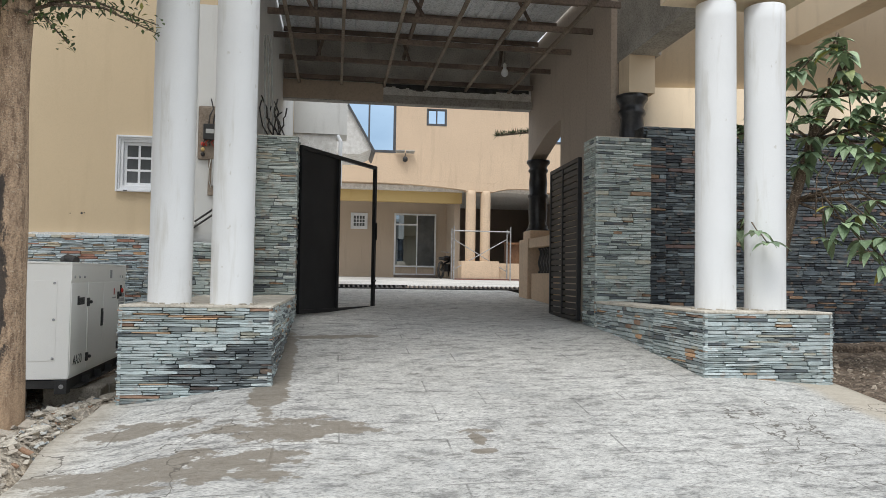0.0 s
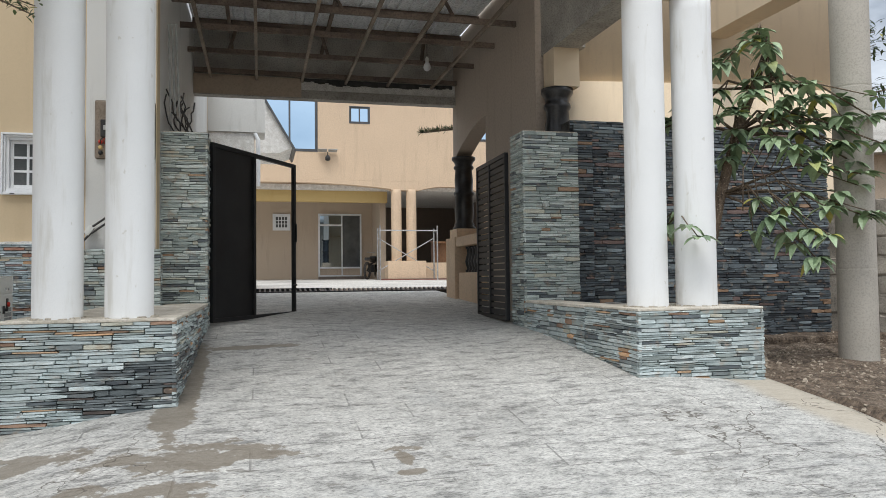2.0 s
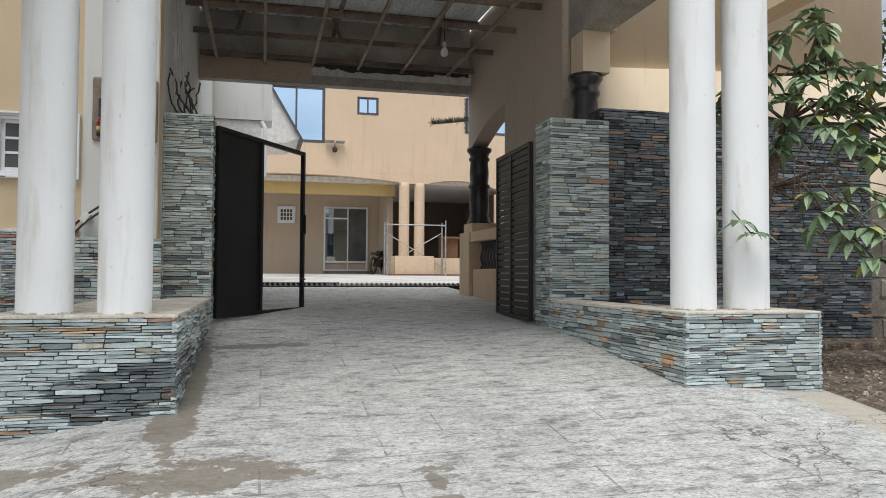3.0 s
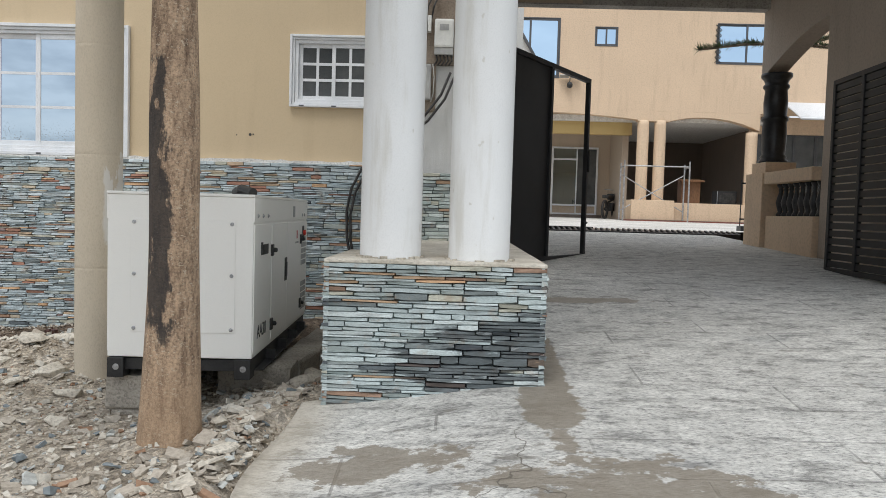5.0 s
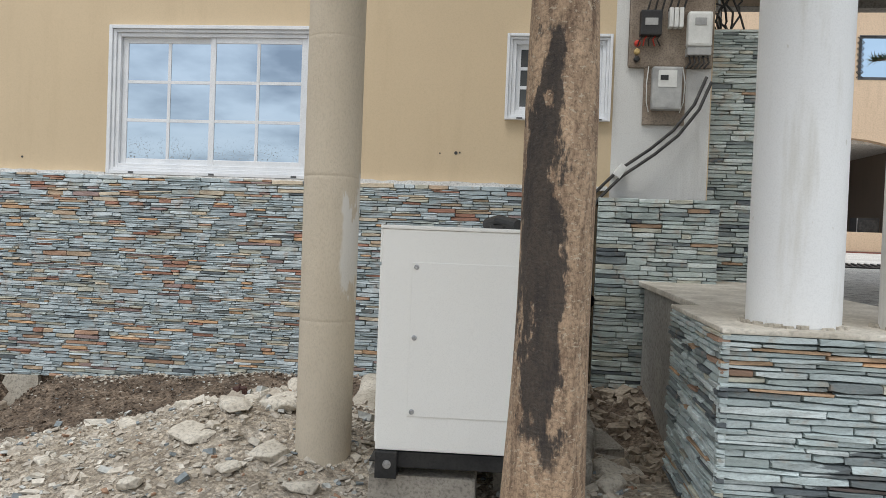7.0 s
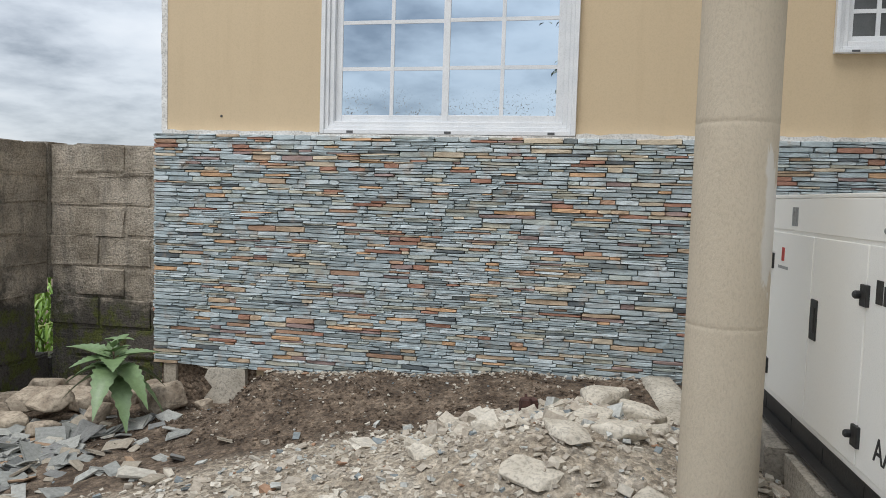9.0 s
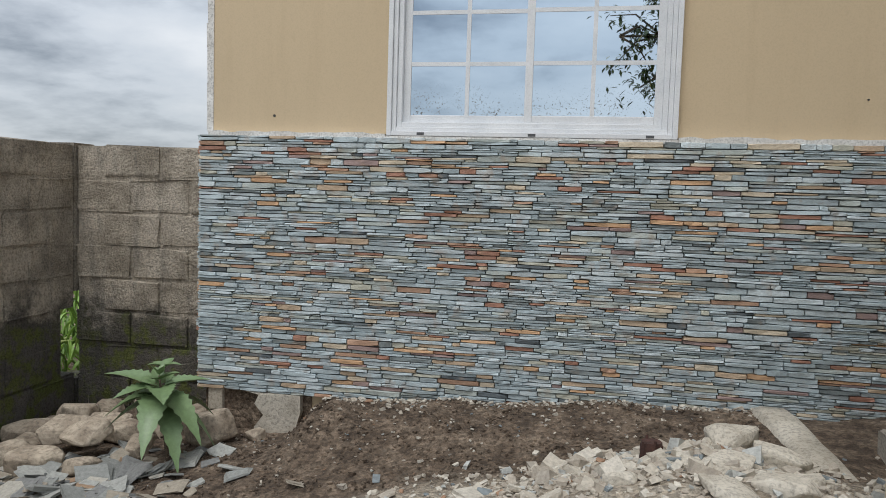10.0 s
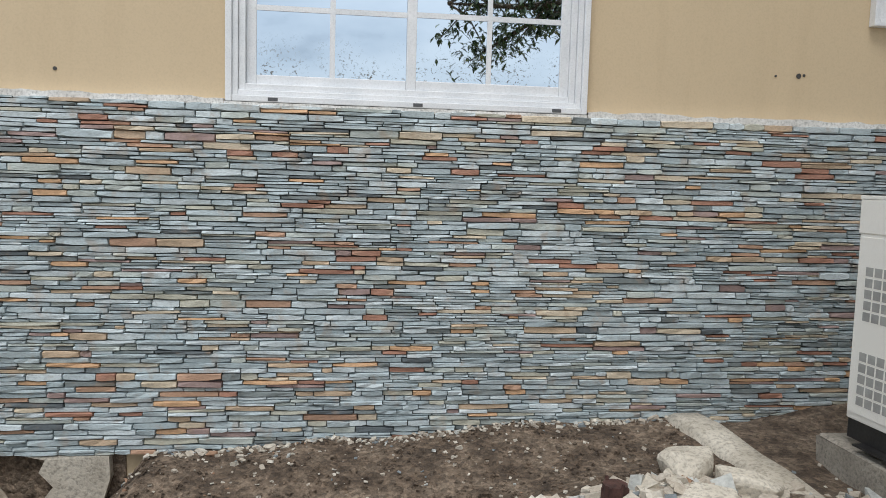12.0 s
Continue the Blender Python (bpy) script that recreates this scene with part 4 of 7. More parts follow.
def ramp_wall(label, x0, x1, y0, y1, z1, seed, clad_right):
    w = thing("ramp_wall", label, "wall", "low walls beside the ramp", at=((x0 + x1) / 2, y0, z1 - 0.5))
    inv = Matrix.Translation((-(x0 + x1) / 2, -y0, -z1 + 0.5))
    part("core", _shift(box(x0 + 0.03, x1 - 0.03, y0, y1, 0.2, z1 - 0.03), inv), concrete, w)
    part("capping", _shift(box(x0 - 0.002, x1 + 0.002, y0, y1, z1 - 0.03, z1, 0.006), inv), plinth_cap, w, "rough cement capping")
    st = courses(y1 - y0, 0.6, z1 - 0.03, (0.024, 0.044), (0.10, 0.32), seed)
    if clad_right:
        clad(w, slate_plinth, (x1 - 0.03, y0, 0), 90, [s for s in st if s[1] + 0.03 > drive_z(x1, y0 + s[0])], 0.032)
    else:
        clad(w, slate_plinth, (x0 + 0.03, y1, 0), -90, [s for s in st if s[1] + 0.03 > drive_z(x0, y1 - s[0])], 0.032)


ramp_wall("low slate-clad wall along the ramp", -0.95, -0.512, 6.622, 8.95, 1.243, 41, True)
ramp_wall("low slate-clad wall along the planting bed", 2.97, 3.30, 6.622, 8.16, 1.238, 51, False)
structure("planting_bed", grid_mesh(spaced(3.27, 4.10, 3.27, 4.10, 0.08, 0.1), spaced(6.6, 8.36, 6.6, 8.36, 0.08, 0.1), lambda x, y: 1.17 + 0.03 * noise.noise(Vector((x * 5, y * 5, 0)))), soil, "dry soil of the planting bed", "ground", True)
structure("planting_bed_edge", box(4.02, 4.12, 6.622, 8.33, 0.4, 1.19), concrete, "concrete edge of the planting bed", "kerb")


structure("bed_wall", box(-1.46, -0.953, 6.625, 8.5, 0.2, 1.205, 0.008), concrete, "grey concrete side of the low wall behind the plinth", "wall")
structure("bed_wall_capping", box(-1.50, -0.953, 6.623, 8.52, 1.206, 1.243, 0.008), plinth_cap, "rough cement capping on the low wall", "wall")


def gate_post(label, x0, x1, y0, y1, z0, z1, seed, faces):
    p = thing("gate_post", label, "gate post", "slate gate posts", at=((x0 + x1) / 2, y0, z0))
    inv = Matrix.Translation((-(x0 + x1) / 2, -y0, -z0))
    part("core", _shift(box(x0 + 0.025, x1 - 0.025, y0 + 0.025, y1 - 0.025, z0 - 0.3, z1 - 0.012), inv), mortar, p)
    part("capping", _shift(box(x0 + 0.01, x1 - 0.01, y0 + 0.01, y1 - 0.01, z1 - 0.012, z1), inv), cap_mat, p)
    row, ln = (0.019, 0.040), (0.09, 0.32)
    if "front" in faces:
        clad(p, slate_post, (x0, y0 + 0.026, 0), 0, courses(x1 - x0, z0, z1 - 0.005, row, ln, seed), 0.028)
    if "left" in faces:
        clad(p, slate_post, (x0 + 0.026, y1, 0), -90, courses(y1 - y0, z0, z1 - 0.005, row, ln, seed + 1), 0.028)
    if "right" in faces:
        clad(p, slate_post, (x1 - 0.026, y0, 0), 90, courses(y1 - y0, z0, z1 - 0.005, row, ln, seed + 2), 0.028)


gate_post("tall grey slate-clad gate post beside the house", -1.02, -0.515, 8.95, 9.40, 0.95, 3.17, 61, ("front", "right", "left"))
gate_post("tall grey slate-clad gate post with one yellow stone", 2.955, 3.64, 8.16, 8.60, 0.88, 3.175, 71, ("front", "left"))

# slate wall at the side of the neighbouring wing
rw = thing("slate_wall", "dark weathered slate-clad garden wall", "wall", at=(5.4, 8.4, 0.8))
rw["kind"] = "structure"
part("backing", _shift(box(3.62, 7.22, 8.38, 8.62, 0.3, 3.35), Matrix.Translation((-5.4, -8.4, -0.8))), mortar, rw)
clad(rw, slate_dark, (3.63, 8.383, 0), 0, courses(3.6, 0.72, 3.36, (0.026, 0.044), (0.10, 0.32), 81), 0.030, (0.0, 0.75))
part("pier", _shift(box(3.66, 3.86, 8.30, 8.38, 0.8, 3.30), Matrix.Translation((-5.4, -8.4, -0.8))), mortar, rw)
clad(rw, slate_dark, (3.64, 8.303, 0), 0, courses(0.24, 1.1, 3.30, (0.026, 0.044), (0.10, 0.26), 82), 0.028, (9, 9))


# ---- round columns ----
def round_column(label, cx, cy, r, z0, z1, mat, joints=(), collar=True, group=""):
    c = thing("round_column", label, "column", group, at=(cx, cy, z0))
    prof, z = [], 0.0
    wob = lambda h: r * (1 + 0.010 * noise.noise(Vector((cx, h * 1.7, 0))))
    while z <= z1 - z0 + 1e-6:
        prof.append((wob(z), z))
        z += 0.15
    for j in joints:
        jz = j - z0
        q = wob(jz)
        prof += [(q, jz - 0.02), (q, jz - 0.004), (q * 0.988, jz), (q, jz + 0.004), (q, jz + 0.02)]
    prof.sort(key=lambda q: q[1])
    prof += [(prof[0][0] * 1.001, 0.004), (prof[0][0] * 1.001, 0.012)]
    prof.sort(key=lambda q: q[1])
    prof = [p for k, p in enumerate(prof) if k == 0 or p[1] - prof[k - 1][1] > 0.002]
    part("shaft", lathe(prof, 0, 0, 40), mat, c, smooth=True)
    if collar:
        bm = bmesh.new()
        for k in range(30):
            a = rng.uniform(0, 2 * math.pi)
            s = rng.uniform(0.012, 0.03)
            add_box(bm, -s, s, -s * 0.7, s * 0.7, -0.002, rng.uniform(0.006, 0.014), 0, pose(r * math.cos(a), r * math.sin(a), 0, 0, 0, rng.uniform(0, 180)))
        part("mortar_dabs", bm, cap_mat, c)
    return c


for cx, cy, top in ((-1.325, 5.965, 5.05), (-0.853, 5.95, 5.05)):
    round_column("white painted round column on a slate plinth", cx, cy, 0.163, 1.245, top, white_column, group="white drive columns")
for cx, cy in ((3.262, 5.98), (3.722, 5.965)):
    round_column("white painted round column on a slate plinth", cx, cy, 0.172, 1.24, 4.0, white_column, group="white drive columns")
round_column("bare concrete pillar with casting joints in the rubble", -3.314, 6.79, 0.142, 0.25, 6.4, pole_concrete, (1.07, 1.795, 2.49, 3.19, 3.9), False)
round_column("bare grey concrete pillar in the side yard", 5.80, 6.40, 0.18, 0.6, 4.6, grey_pole_mat, (1.55, 3.1, 3.35), False)
structure("beam_columns_left", box(-1.6, -0.6, 5.85, 6.35, 5.05, 5.3), concrete, "beam over the white columns", "beam")
structure("beam_columns_right", box(2.85, 4.05, 5.80, 6.22, 4.0, 4.45), cream_plaster, "cream beam over the white columns", "beam")

# ---- carport roof ----
structure("beam_carport", box(HX1, 3.52, 13.1, 13.3, 4.61, 4.76), concrete, "stained concrete beam at the back of the carport", "beam")
structure("beam_carport_upper", box(HX1, 3.52, 13.14, 13.3, 4.762, 4.97), skim_white, "peeling white painted beam face", "beam")
bm = bmesh.new()
for k in range(46):
    x = 0.6 + k * 0.062
    h = 0.035 + 0.07 * abs(noise.noise(Vector((x * 3.3, 0, 0)))) + (0.03 if 1.2 < x < 2.8 else 0)
    add_box(bm, x, x + 0.062, 13.132, 13.139, 4.97 - h * 1.3, 4.97)
structure("trim", bm, mortar, "black mould where the paint has peeled", "trim")
bm = bmesh.new()
add_box(bm, HX1, 0.75, 13.085, 13.098, 4.625, 4.95)
structure("trim", bm, brown_plaster, "brown stained stretch of the beam", "trim")
structure("wall_carport_gable", box(HX1, 3.49, 13.2, 13.28, 4.971, 5.78), concrete, "stained concrete gable over the carport beam", "wall")
canopy = thing("carport_roof", "corrugated metal carport roof on bare timber framing", "roof", at=(1.2, 9.4, 5.0))
canopy["kind"] = "structure"
cinv = Matrix.Translation((-1.2, -9.4, -5.0))
bm = bmesh.new()
xs = spaced(-1.0, 3.48, -1, 4, 0.03, 0.03)
prev = None
for x in xs:
    ph = (x * 5.2) % 1.0
    dz = 0.028 if ph < 0.12 else 0.0
    cur = [bm.verts.new((x, y, 5.62 + dz + 0.03 * (y - 9))) for y in (5.2, 9.0, 13.35)]
    if prev:
        for k in range(2):
            bm.faces.new((prev[k], cur[k], cur[k + 1], prev[k + 1]))
    prev = cur
part("roof_sheet", _shift(bm, cinv), sheet_metal, canopy, "ribbed aluminium sheets")
for y in (5.6, 6.65, 7.7, 8.75, 9.78, 10.75, 11.85, 12.95):
    part("tie_beam", _shift(box(-1.0, 3.48, y - 0.022, y + 0.022, 4.94, 5.015), cinv), timber_dark, canopy)
    part("purlin", _shift(box(-1.0, 3.48, y - 0.35, y - 0.30, 5.53 + 0.03 * (y - 9), 5.605 + 0.03 * (y - 9)), cinv), timber_dark, canopy)
for x in (-0.74, 0.0, 0.76, 1.51, 2.25, 3.05):
    part("ceiling_batten", _shift(box(x - 0.022, x + 0.022, 5.4, 13.1, 4.885, 4.928), cinv), timber, canopy)
for x in (-0.4, 1.1, 2.6):
    part("rafter", _shift(box(x - 0.025, x + 0.025, 5.3, 13.1, 5.40, 5.47), cinv), timber_dark, canopy)
    for y in (7.7, 9.78, 11.85):
        part("strut", _shift(tube([(x, y, 5.0), (x + rng.uniform(-0.2, 0.2), y + 0.25, 5.42)], 0.03, 4), cinv), timber_dark, canopy)
bulb = thing("light_bulb", "unlit white bulb hanging from the carport framing", "light bulb", at=(2.62, 11.53, 4.76))
part("glass", lathe([(0.012, -0.0), (0.045, 0.02), (0.06, 0.06), (0.05, 0.10), (0.025, 0.14)], 0, 0, 16), white_frame, bulb, smooth=True)
part("cord", tube([(0, 0, 0.22), (0, 0, 0.76)], 0.006, 6), rubber, bulb)
part("holder", lathe([(0.028, 0.14), (0.03, 0.20), (0.012, 0.23)], 0, 0, 12), meter_white, bulb)

# ---- wing along the drive: wall, arch, turned columns, balustrade ----
WX = 3.5


def arch_wall(x0, x1, y0, y1, z_side, z_peak, z_top, n=24):
    """A wall above an arched opening that spans y0 to y1."""
    bm = bmesh.new()
    rows = []
    for k in range(n + 1):
        f = k / n
        y = y0 + (y1 - y0) * f
        z = z_side + (z_peak - z_side) * math.sin(0.5 * math.pi * (1 - f))
        rows.append([bm.verts.new(p) for p in ((x0, y, z), (x1, y, z), (x1, y, z_top), (x0, y, z_top))])
    for a, b in zip(rows, rows[1:]):
        for i in range(4):
            j = (i + 1) % 4
            bm.faces.new((a[i], a[j], b[j], b[i]))
    bm.faces.new(rows[0][::-1])
    bm.faces.new(rows[-1])
    bmesh.ops.recalc_face_normals(bm, faces=bm.faces)
    return bm


structure("wall_wing_side", box(WX, WX + 0.28, 9.12, 11.3, 0.6, 5.75), wing_plaster, "taupe plaster wall of the wing beside the drive", "wall")
structure("wall_wing_arch", arch_wall(WX, WX + 0.28, 11.3, 13.3, 3.62, 4.05, 5.75), wing_plaster, "taupe plaster arch over the balustrade", "wall")
structure("wall_balustrade", box(3.42, 3.72, 11.3, 12.72, 0.8, 1.58, 0.01), peach_plaster, "peach plastered wall under the balustrade", "wall")
structure("balustrade_rail", box(3.38, 3.74, 11.302, 12.74, 2.03, 2.2, 0.015), peach_plaster, "peach plastered handrail of the balustrade", "rail")
structure("balustrade_pier", box(3.36, 3.92, 12.744, 13.36, 0.8, 2.2, 0.012), peach_plaster, "peach plastered pier of the balustrade", "pier")
structure("balustrade_pier_cap", box(3.42, 3.86, 12.80, 13.30, 2.201, 2.36, 0.012), peach_plaster, "block under the black column", "pier")


def turned_column(label, cx, cy, z0, z1, r):
    c = thing("turned_column", label, "column", "black turned columns", at=(cx, cy, z0))
    h = z1 - z0
    prof = [(r * 1.25, 0), (r * 1.25, 0.03), (r * 1.05, 0.06), (r * 1.12, 0.09), (r * 0.95, 0.13), (r, 0.2), (r * 1.05, h * 0.3), (r * 0.98, h * 0.46), (r * 1.12, h * 0.48), (r * 1.12, h * 0.51), (r * 0.96, h * 0.53), (r * 1.02, h * 0.68), (r * 0.92, h * 0.82), (r * 1.1, h * 0.845), (r * 1.1, h * 0.87), (r * 0.95, h * 0.89), (r * 1.05, h * 0.93), (r * 1.3, h * 0.965), (r * 1.3, h)]
    part("shaft", lathe(prof, 0, 0, 32), black_stone, c, smooth=True)
    return c


turned_column("black painted turned column on a balustrade pier", 3.63, 13.07, 2.36, 3.66, 0.165)
turned_column("black painted turned column behind the gate post", 3.70, 8.90, 2.3, 3.86, 0.155)
baluster = None
for k in range(8):
    y = 11.42 + k * 0.168
    if baluster is None:
        baluster = thing("baluster", "black turned baluster under the handrail", "baluster", "balustrade balusters", at=(3.57, y, 1.58))
        part("spindle", lathe([(0.055, 0), (0.055, 0.03), (0.03, 0.06), (0.05, 0.13), (0.062, 0.19), (0.045, 0.27), (0.026, 0.34), (0.034, 0.37), (0.026, 0.39), (0.05, 0.42), (0.055, 0.45)], 0, 0, 14), black_stone, baluster, smooth=True)
    else:
        copy_thing(baluster, pose(3.57, y, 1.58))

# beams and the cream wing at the right
structure("pillar_wing", box(3.58, 3.92, 8.70, 9.04, 3.86, 4.34), cream_plaster, "cream block over the black column", "pillar")
structure("beam_wing_dark", box(3.58, 3.92, 6.23, 8.64, 4.34, 5.1), concrete, "grey concrete beam from the wing to the columns", "beam")
structure("beam_wing_dark_head", box(3.581, 3.98, 8.642, 9.2, 4.342, 5.75), concrete, "grey concrete beam end at the wing", "beam")


def curved_wall(name, pts, z0, z1, thick, mat, label):
    bm = bmesh.new()
    vs = []
    for i, (x, y) in enumerate(pts):
        vs.append([bm.verts.new((x, y, z0)), bm.verts.new((x, y, z1)), bm.verts.new((x + thick * 0.3, y + thick, z1)), bm.verts.new((x + thick * 0.3, y + thick, z0))])
    for a, b in zip(vs, vs[1:]):
        for i in range(4):
            j = (i + 1) % 4
            bm.faces.new((a[i], b[i], b[j], a[j]))
    bm.faces.new(vs[0])
    bm.faces.new(vs[-1][::-1])
    bmesh.ops.recalc_face_normals(bm, faces=bm.faces)
    return structure(name, bm, mat, label, "wall", True)


arc = [(3.79 + 4.15 * k / 16, 9.05 - 0.55 * math.sin(math.pi * 0.55 * k / 16) + 0.02 * k) for k in range(17)]
curved_wall("wall_wing_cream", arc, 0.5, 4.02, 0.3, cream_plaster, "cream plastered curved wall above the slate")
curved_wall("wall_wing_cream_upper", [(x, y + 0.05) for x, y in arc], 4.021, 9.0, 0.3, cream_plaster, "cream plastered upper wall of the wing")
structure("beam_pergola", box(5.72, 6.05, 6.2, 8.75, 4.62, 5.25), cream_plaster, "cream beam from the wing to a concrete pillar", "beam")
structure("roof_wing", box(3.79, 7.3, 9.4, 13.9, 5.76, 5.95), concrete, "concrete roof slab of the wing", "roof")
structure("wall_wing_far", box(7.1, 7.3, 9.55, 13.9, 0.5, 5.755), cream_plaster, "far wall of the wing", "wall")

# side yard: kerb, block fence, far house
bm = box(4.25, 7.4, 7.62, 7.80, 0.40, 0.78, 0.03)
for v in bm.verts:
    v.co.z += 0.03 * noise.noise(v.co * 3.0)
structure("kerb", bm, soil, "low crumbling earth-stained kerb in the side yard", "kerb")


def block_wall(name, label, origin, turn, cols, rows, bl, bh, depth, mat, seed, hole=None, kind="structure"):
    w = thing(name, label, "wall", at=origin)
    w.rotation_euler = (0, 0, radians(turn))
    w["kind"] = kind
    r = random.Random(seed)
    part("mortar", box(0.01, cols * bl - 0.01, 0.013, depth - 0.013, 0.0, rows * bh - 0.02), mat, w)
    if hole:
        bpy.data.objects.remove(w.children[0])
        x0, x1, z0, z1 = hole
        bm = bmesh.new()
        slab_with_holes(0.012, cols * bl - 0.012, 0.0, rows * bh - 0.02, [hole], lambda a, b, c, d: add_box(bm, a, b, 0.013, depth - 0.013, c, d))
        part("mortar", weld(bm), mat, w)
    meshes = []
    for k in range(5):
        bm = bmesh.new()
        add_box(bm, 0, bl - 0.022, 0, depth, 0, bh - 0.02, 0.014)
        for v in bm.verts:
            v.co += Vector((r.uniform(-1, 1), r.uniform(-0.6, 0.6), r.uniform(-1, 1))) * 0.012
        me = bpy.data.meshes.new("block")
        bm.to_mesh(me)
        bm.free()
        me.materials.append(mat)
        meshes.append(me)
    for j in range(rows):
        off = -bl / 2 if j % 2 else 0.0
        for i in range(cols + (1 if j % 2 else 0)):
            x = i * bl + off
            if x < -0.01 or x + bl > cols * bl + 0.01:
                continue
            if hole and x + bl > hole[0] + 0.05 and x < hole[1] - 0.05 and (j + 1) * bh > hole[2] + 0.05 and j * bh < hole[3] - 0.05:
                continue
            ob = new("block", r.choice(meshes))
            ob.parent = w
            ob.location = (x, r.uniform(-0.008, 0.008), j * bh)
    return w


block_wall("wall_fence_side", "grey sandcrete block fence of the side yard", (7.3, 8.6, 0.5), -62, 9, 8, 0.46, 0.245, 0.2, block_mat, 5)
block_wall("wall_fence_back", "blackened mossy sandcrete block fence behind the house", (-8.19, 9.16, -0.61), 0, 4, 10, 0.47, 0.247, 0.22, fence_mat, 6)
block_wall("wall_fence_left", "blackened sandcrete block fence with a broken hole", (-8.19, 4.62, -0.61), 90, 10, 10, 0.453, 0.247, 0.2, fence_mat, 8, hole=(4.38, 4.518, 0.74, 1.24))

bm = box(-8.41, -8.20, 9.152, 9.38, 0.75, 1.86)
add_box(bm, -8.41, -8.20, 9.152, 9.38, -0.6, 0.08)
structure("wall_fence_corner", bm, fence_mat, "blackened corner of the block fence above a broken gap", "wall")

# ---- left side behind the carport ----
structure("wall_rear_balcony", box(-3.2, 0.16, 16.55, 17.4, 4.66, 5.5), grey_plaster, "grey rendered balcony front behind the carport", "wall")
structure("wall_rear_lower", box(-3.2, -0.062, 16.602, 17.4, 1.0, 3.99), peach_plaster, "peach wall of the rear wing", "wall")
structure("wall_rear_white", box(-3.2, -0.06, 16.6, 17.4, 4.0, 4.655), skim_white, "white wall under the rear balcony", "wall")
structure("downpipe", tube([(0.02, 16.56, 3.5), (0.02, 16.56, 4.5), (-0.05, 16.58, 4.64)], 0.045, 10), white_frame, "white downpipe at the rear wall", "pipe")


def rear_gable():
    """The end of a lower roof: a white gable under a dark sloping verge."""
    a, b = Vector((-0.06, 20.0, 6.56)), Vector((0.94, 20.0, 4.86))
    up = Vector((a.z - b.z, 0, b.x - a.x)).normalized()

    def prism(name, ring, y0, y1, mat, label):
        bm = bmesh.new()
        near = [bm.verts.new((p.x, y0, p.z)) for p in ring]
        far = [bm.verts.new((p.x, y1, p.z)) for p in ring]
        bm.faces.new(near)
        bm.faces.new(far[::-1])
        for k in range(len(ring)):
            j = (k + 1) % len(ring)
            bm.faces.new((near[k], far[k], far[j], near[j]))
        bmesh.ops.recalc_face_normals(bm, faces=bm.faces)
        structure(name, bm, mat, label, "roof")
    prism("gable_rear", [a, b - Vector((0.06, 0, -0.1)), Vector((0.55, 0, 4.8)), Vector((-0.06, 0, 4.8))], 20.0, 22.0, skim_white, "white gable end of the rear wing")
    prism("verge_rear", [a, b, b + up * 0.05, a + up * 0.05], 19.9, 22.0, charcoal_frame, "dark sloping verge of the rear wing's roof")


rear_gable()


# ---- gate leaves ----
def gate_leaf_left():
    ang = math.degrees(math.atan2(10.9 - 9.28, 0.53 + 0.50))
    g = thing("gate_leaf", "open black steel gate leaf with an empty wicket frame", "gate", "driveway gates", at=(-0.50, 9.28, 1.0))
    g.rotation_euler = (0, 0, radians(ang))
    L, H, s = 1.92, 2.12, 0.05
    for a, b in ((0, s), (0.86, 0.86 + s), (L - s, L)):
        part("stile", box(a, b, -0.025, 0.025, 0.0, H, 0.004), black_paint, g)
    part("top_rail", box(s, L - s, -0.024, 0.024, H - s, H - 0.001), black_paint, g)
    part("bottom_rail", box(s, L - s, -0.024, 0.024, 0.001, s), black_paint, g)
    part("panel", box(s, 0.86, -0.004, 0.004, s, H - s), black_paint, g, "solid black sheet")
    part("lock_box", box(L - 0.035, L - 0.015, -0.05, -0.026, 1.02, 1.28, 0.004), black_paint, g)
    part("latch", tube([(L - 0.12, -0.04, 0.42), (L - 0.02, -0.04, 0.42)], 0.012, 8), black_paint, g)


def gate_leaf_right():
    g = thing("gate_leaf", "open black steel gate leaf with louvred slats", "gate", "driveway gates", at=(2.93, 8.66, 0.98))
    g.rotation_euler = (0, 0, radians(88.5))
    L, H, s = 1.32, 2.02, 0.05
    for a, b in ((0, s), (L * 0.52, L * 0.52 + s), (L - s, L)):
        part("stile", box(a, b, -0.025, 0.025, 0.0, H, 0.004), black_paint, g)
    part("top_rail", box(s, L - s, -0.024, 0.024, H - s, H), black_paint, g)
    part("bottom_rail", box(s, L - s, -0.024, 0.024, 0.001, s), black_paint, g)
    for k in range(24):
        part("slat", box(s, L - s, -0.02, 0.012, 0.06 + k * 0.08, 0.06 + k * 0.08 + 0.064), black_paint, g)


gate_leaf_left()
gate_leaf_right()

# drain grating across the courtyard's edge
dr = thing("drain_grating", "dark steel drain grating across the drive", "grating", at=(1.3, 15.51, 1.258))
dr.rotation_euler = (radians(8.3), 0, 0)
dr["kind"] = "structure"
part("channel", box(-2.6, 2.75, -0.21, 0.21, -0.16, -0.06), mortar, dr)
for a in (-0.21, 0.18):
    part("frame_bar", box(-2.6, 2.75, a, a + 0.03, -0.055, 0.022), gen_black, dr)
meb = None
for k in range(54):
    bm = box(-0.02, 0.02, -0.18, 0.18, -0.05, 0.018)
    if meb is None:
        meb = part("bar", bm, gen_black, dr).data
        dr.children[-1].location.x = -2.55
    else:
        bm.free()
        ob = new("bar", meb)
        ob.parent = dr
        ob.location.x = -2.55 + k * 0.1

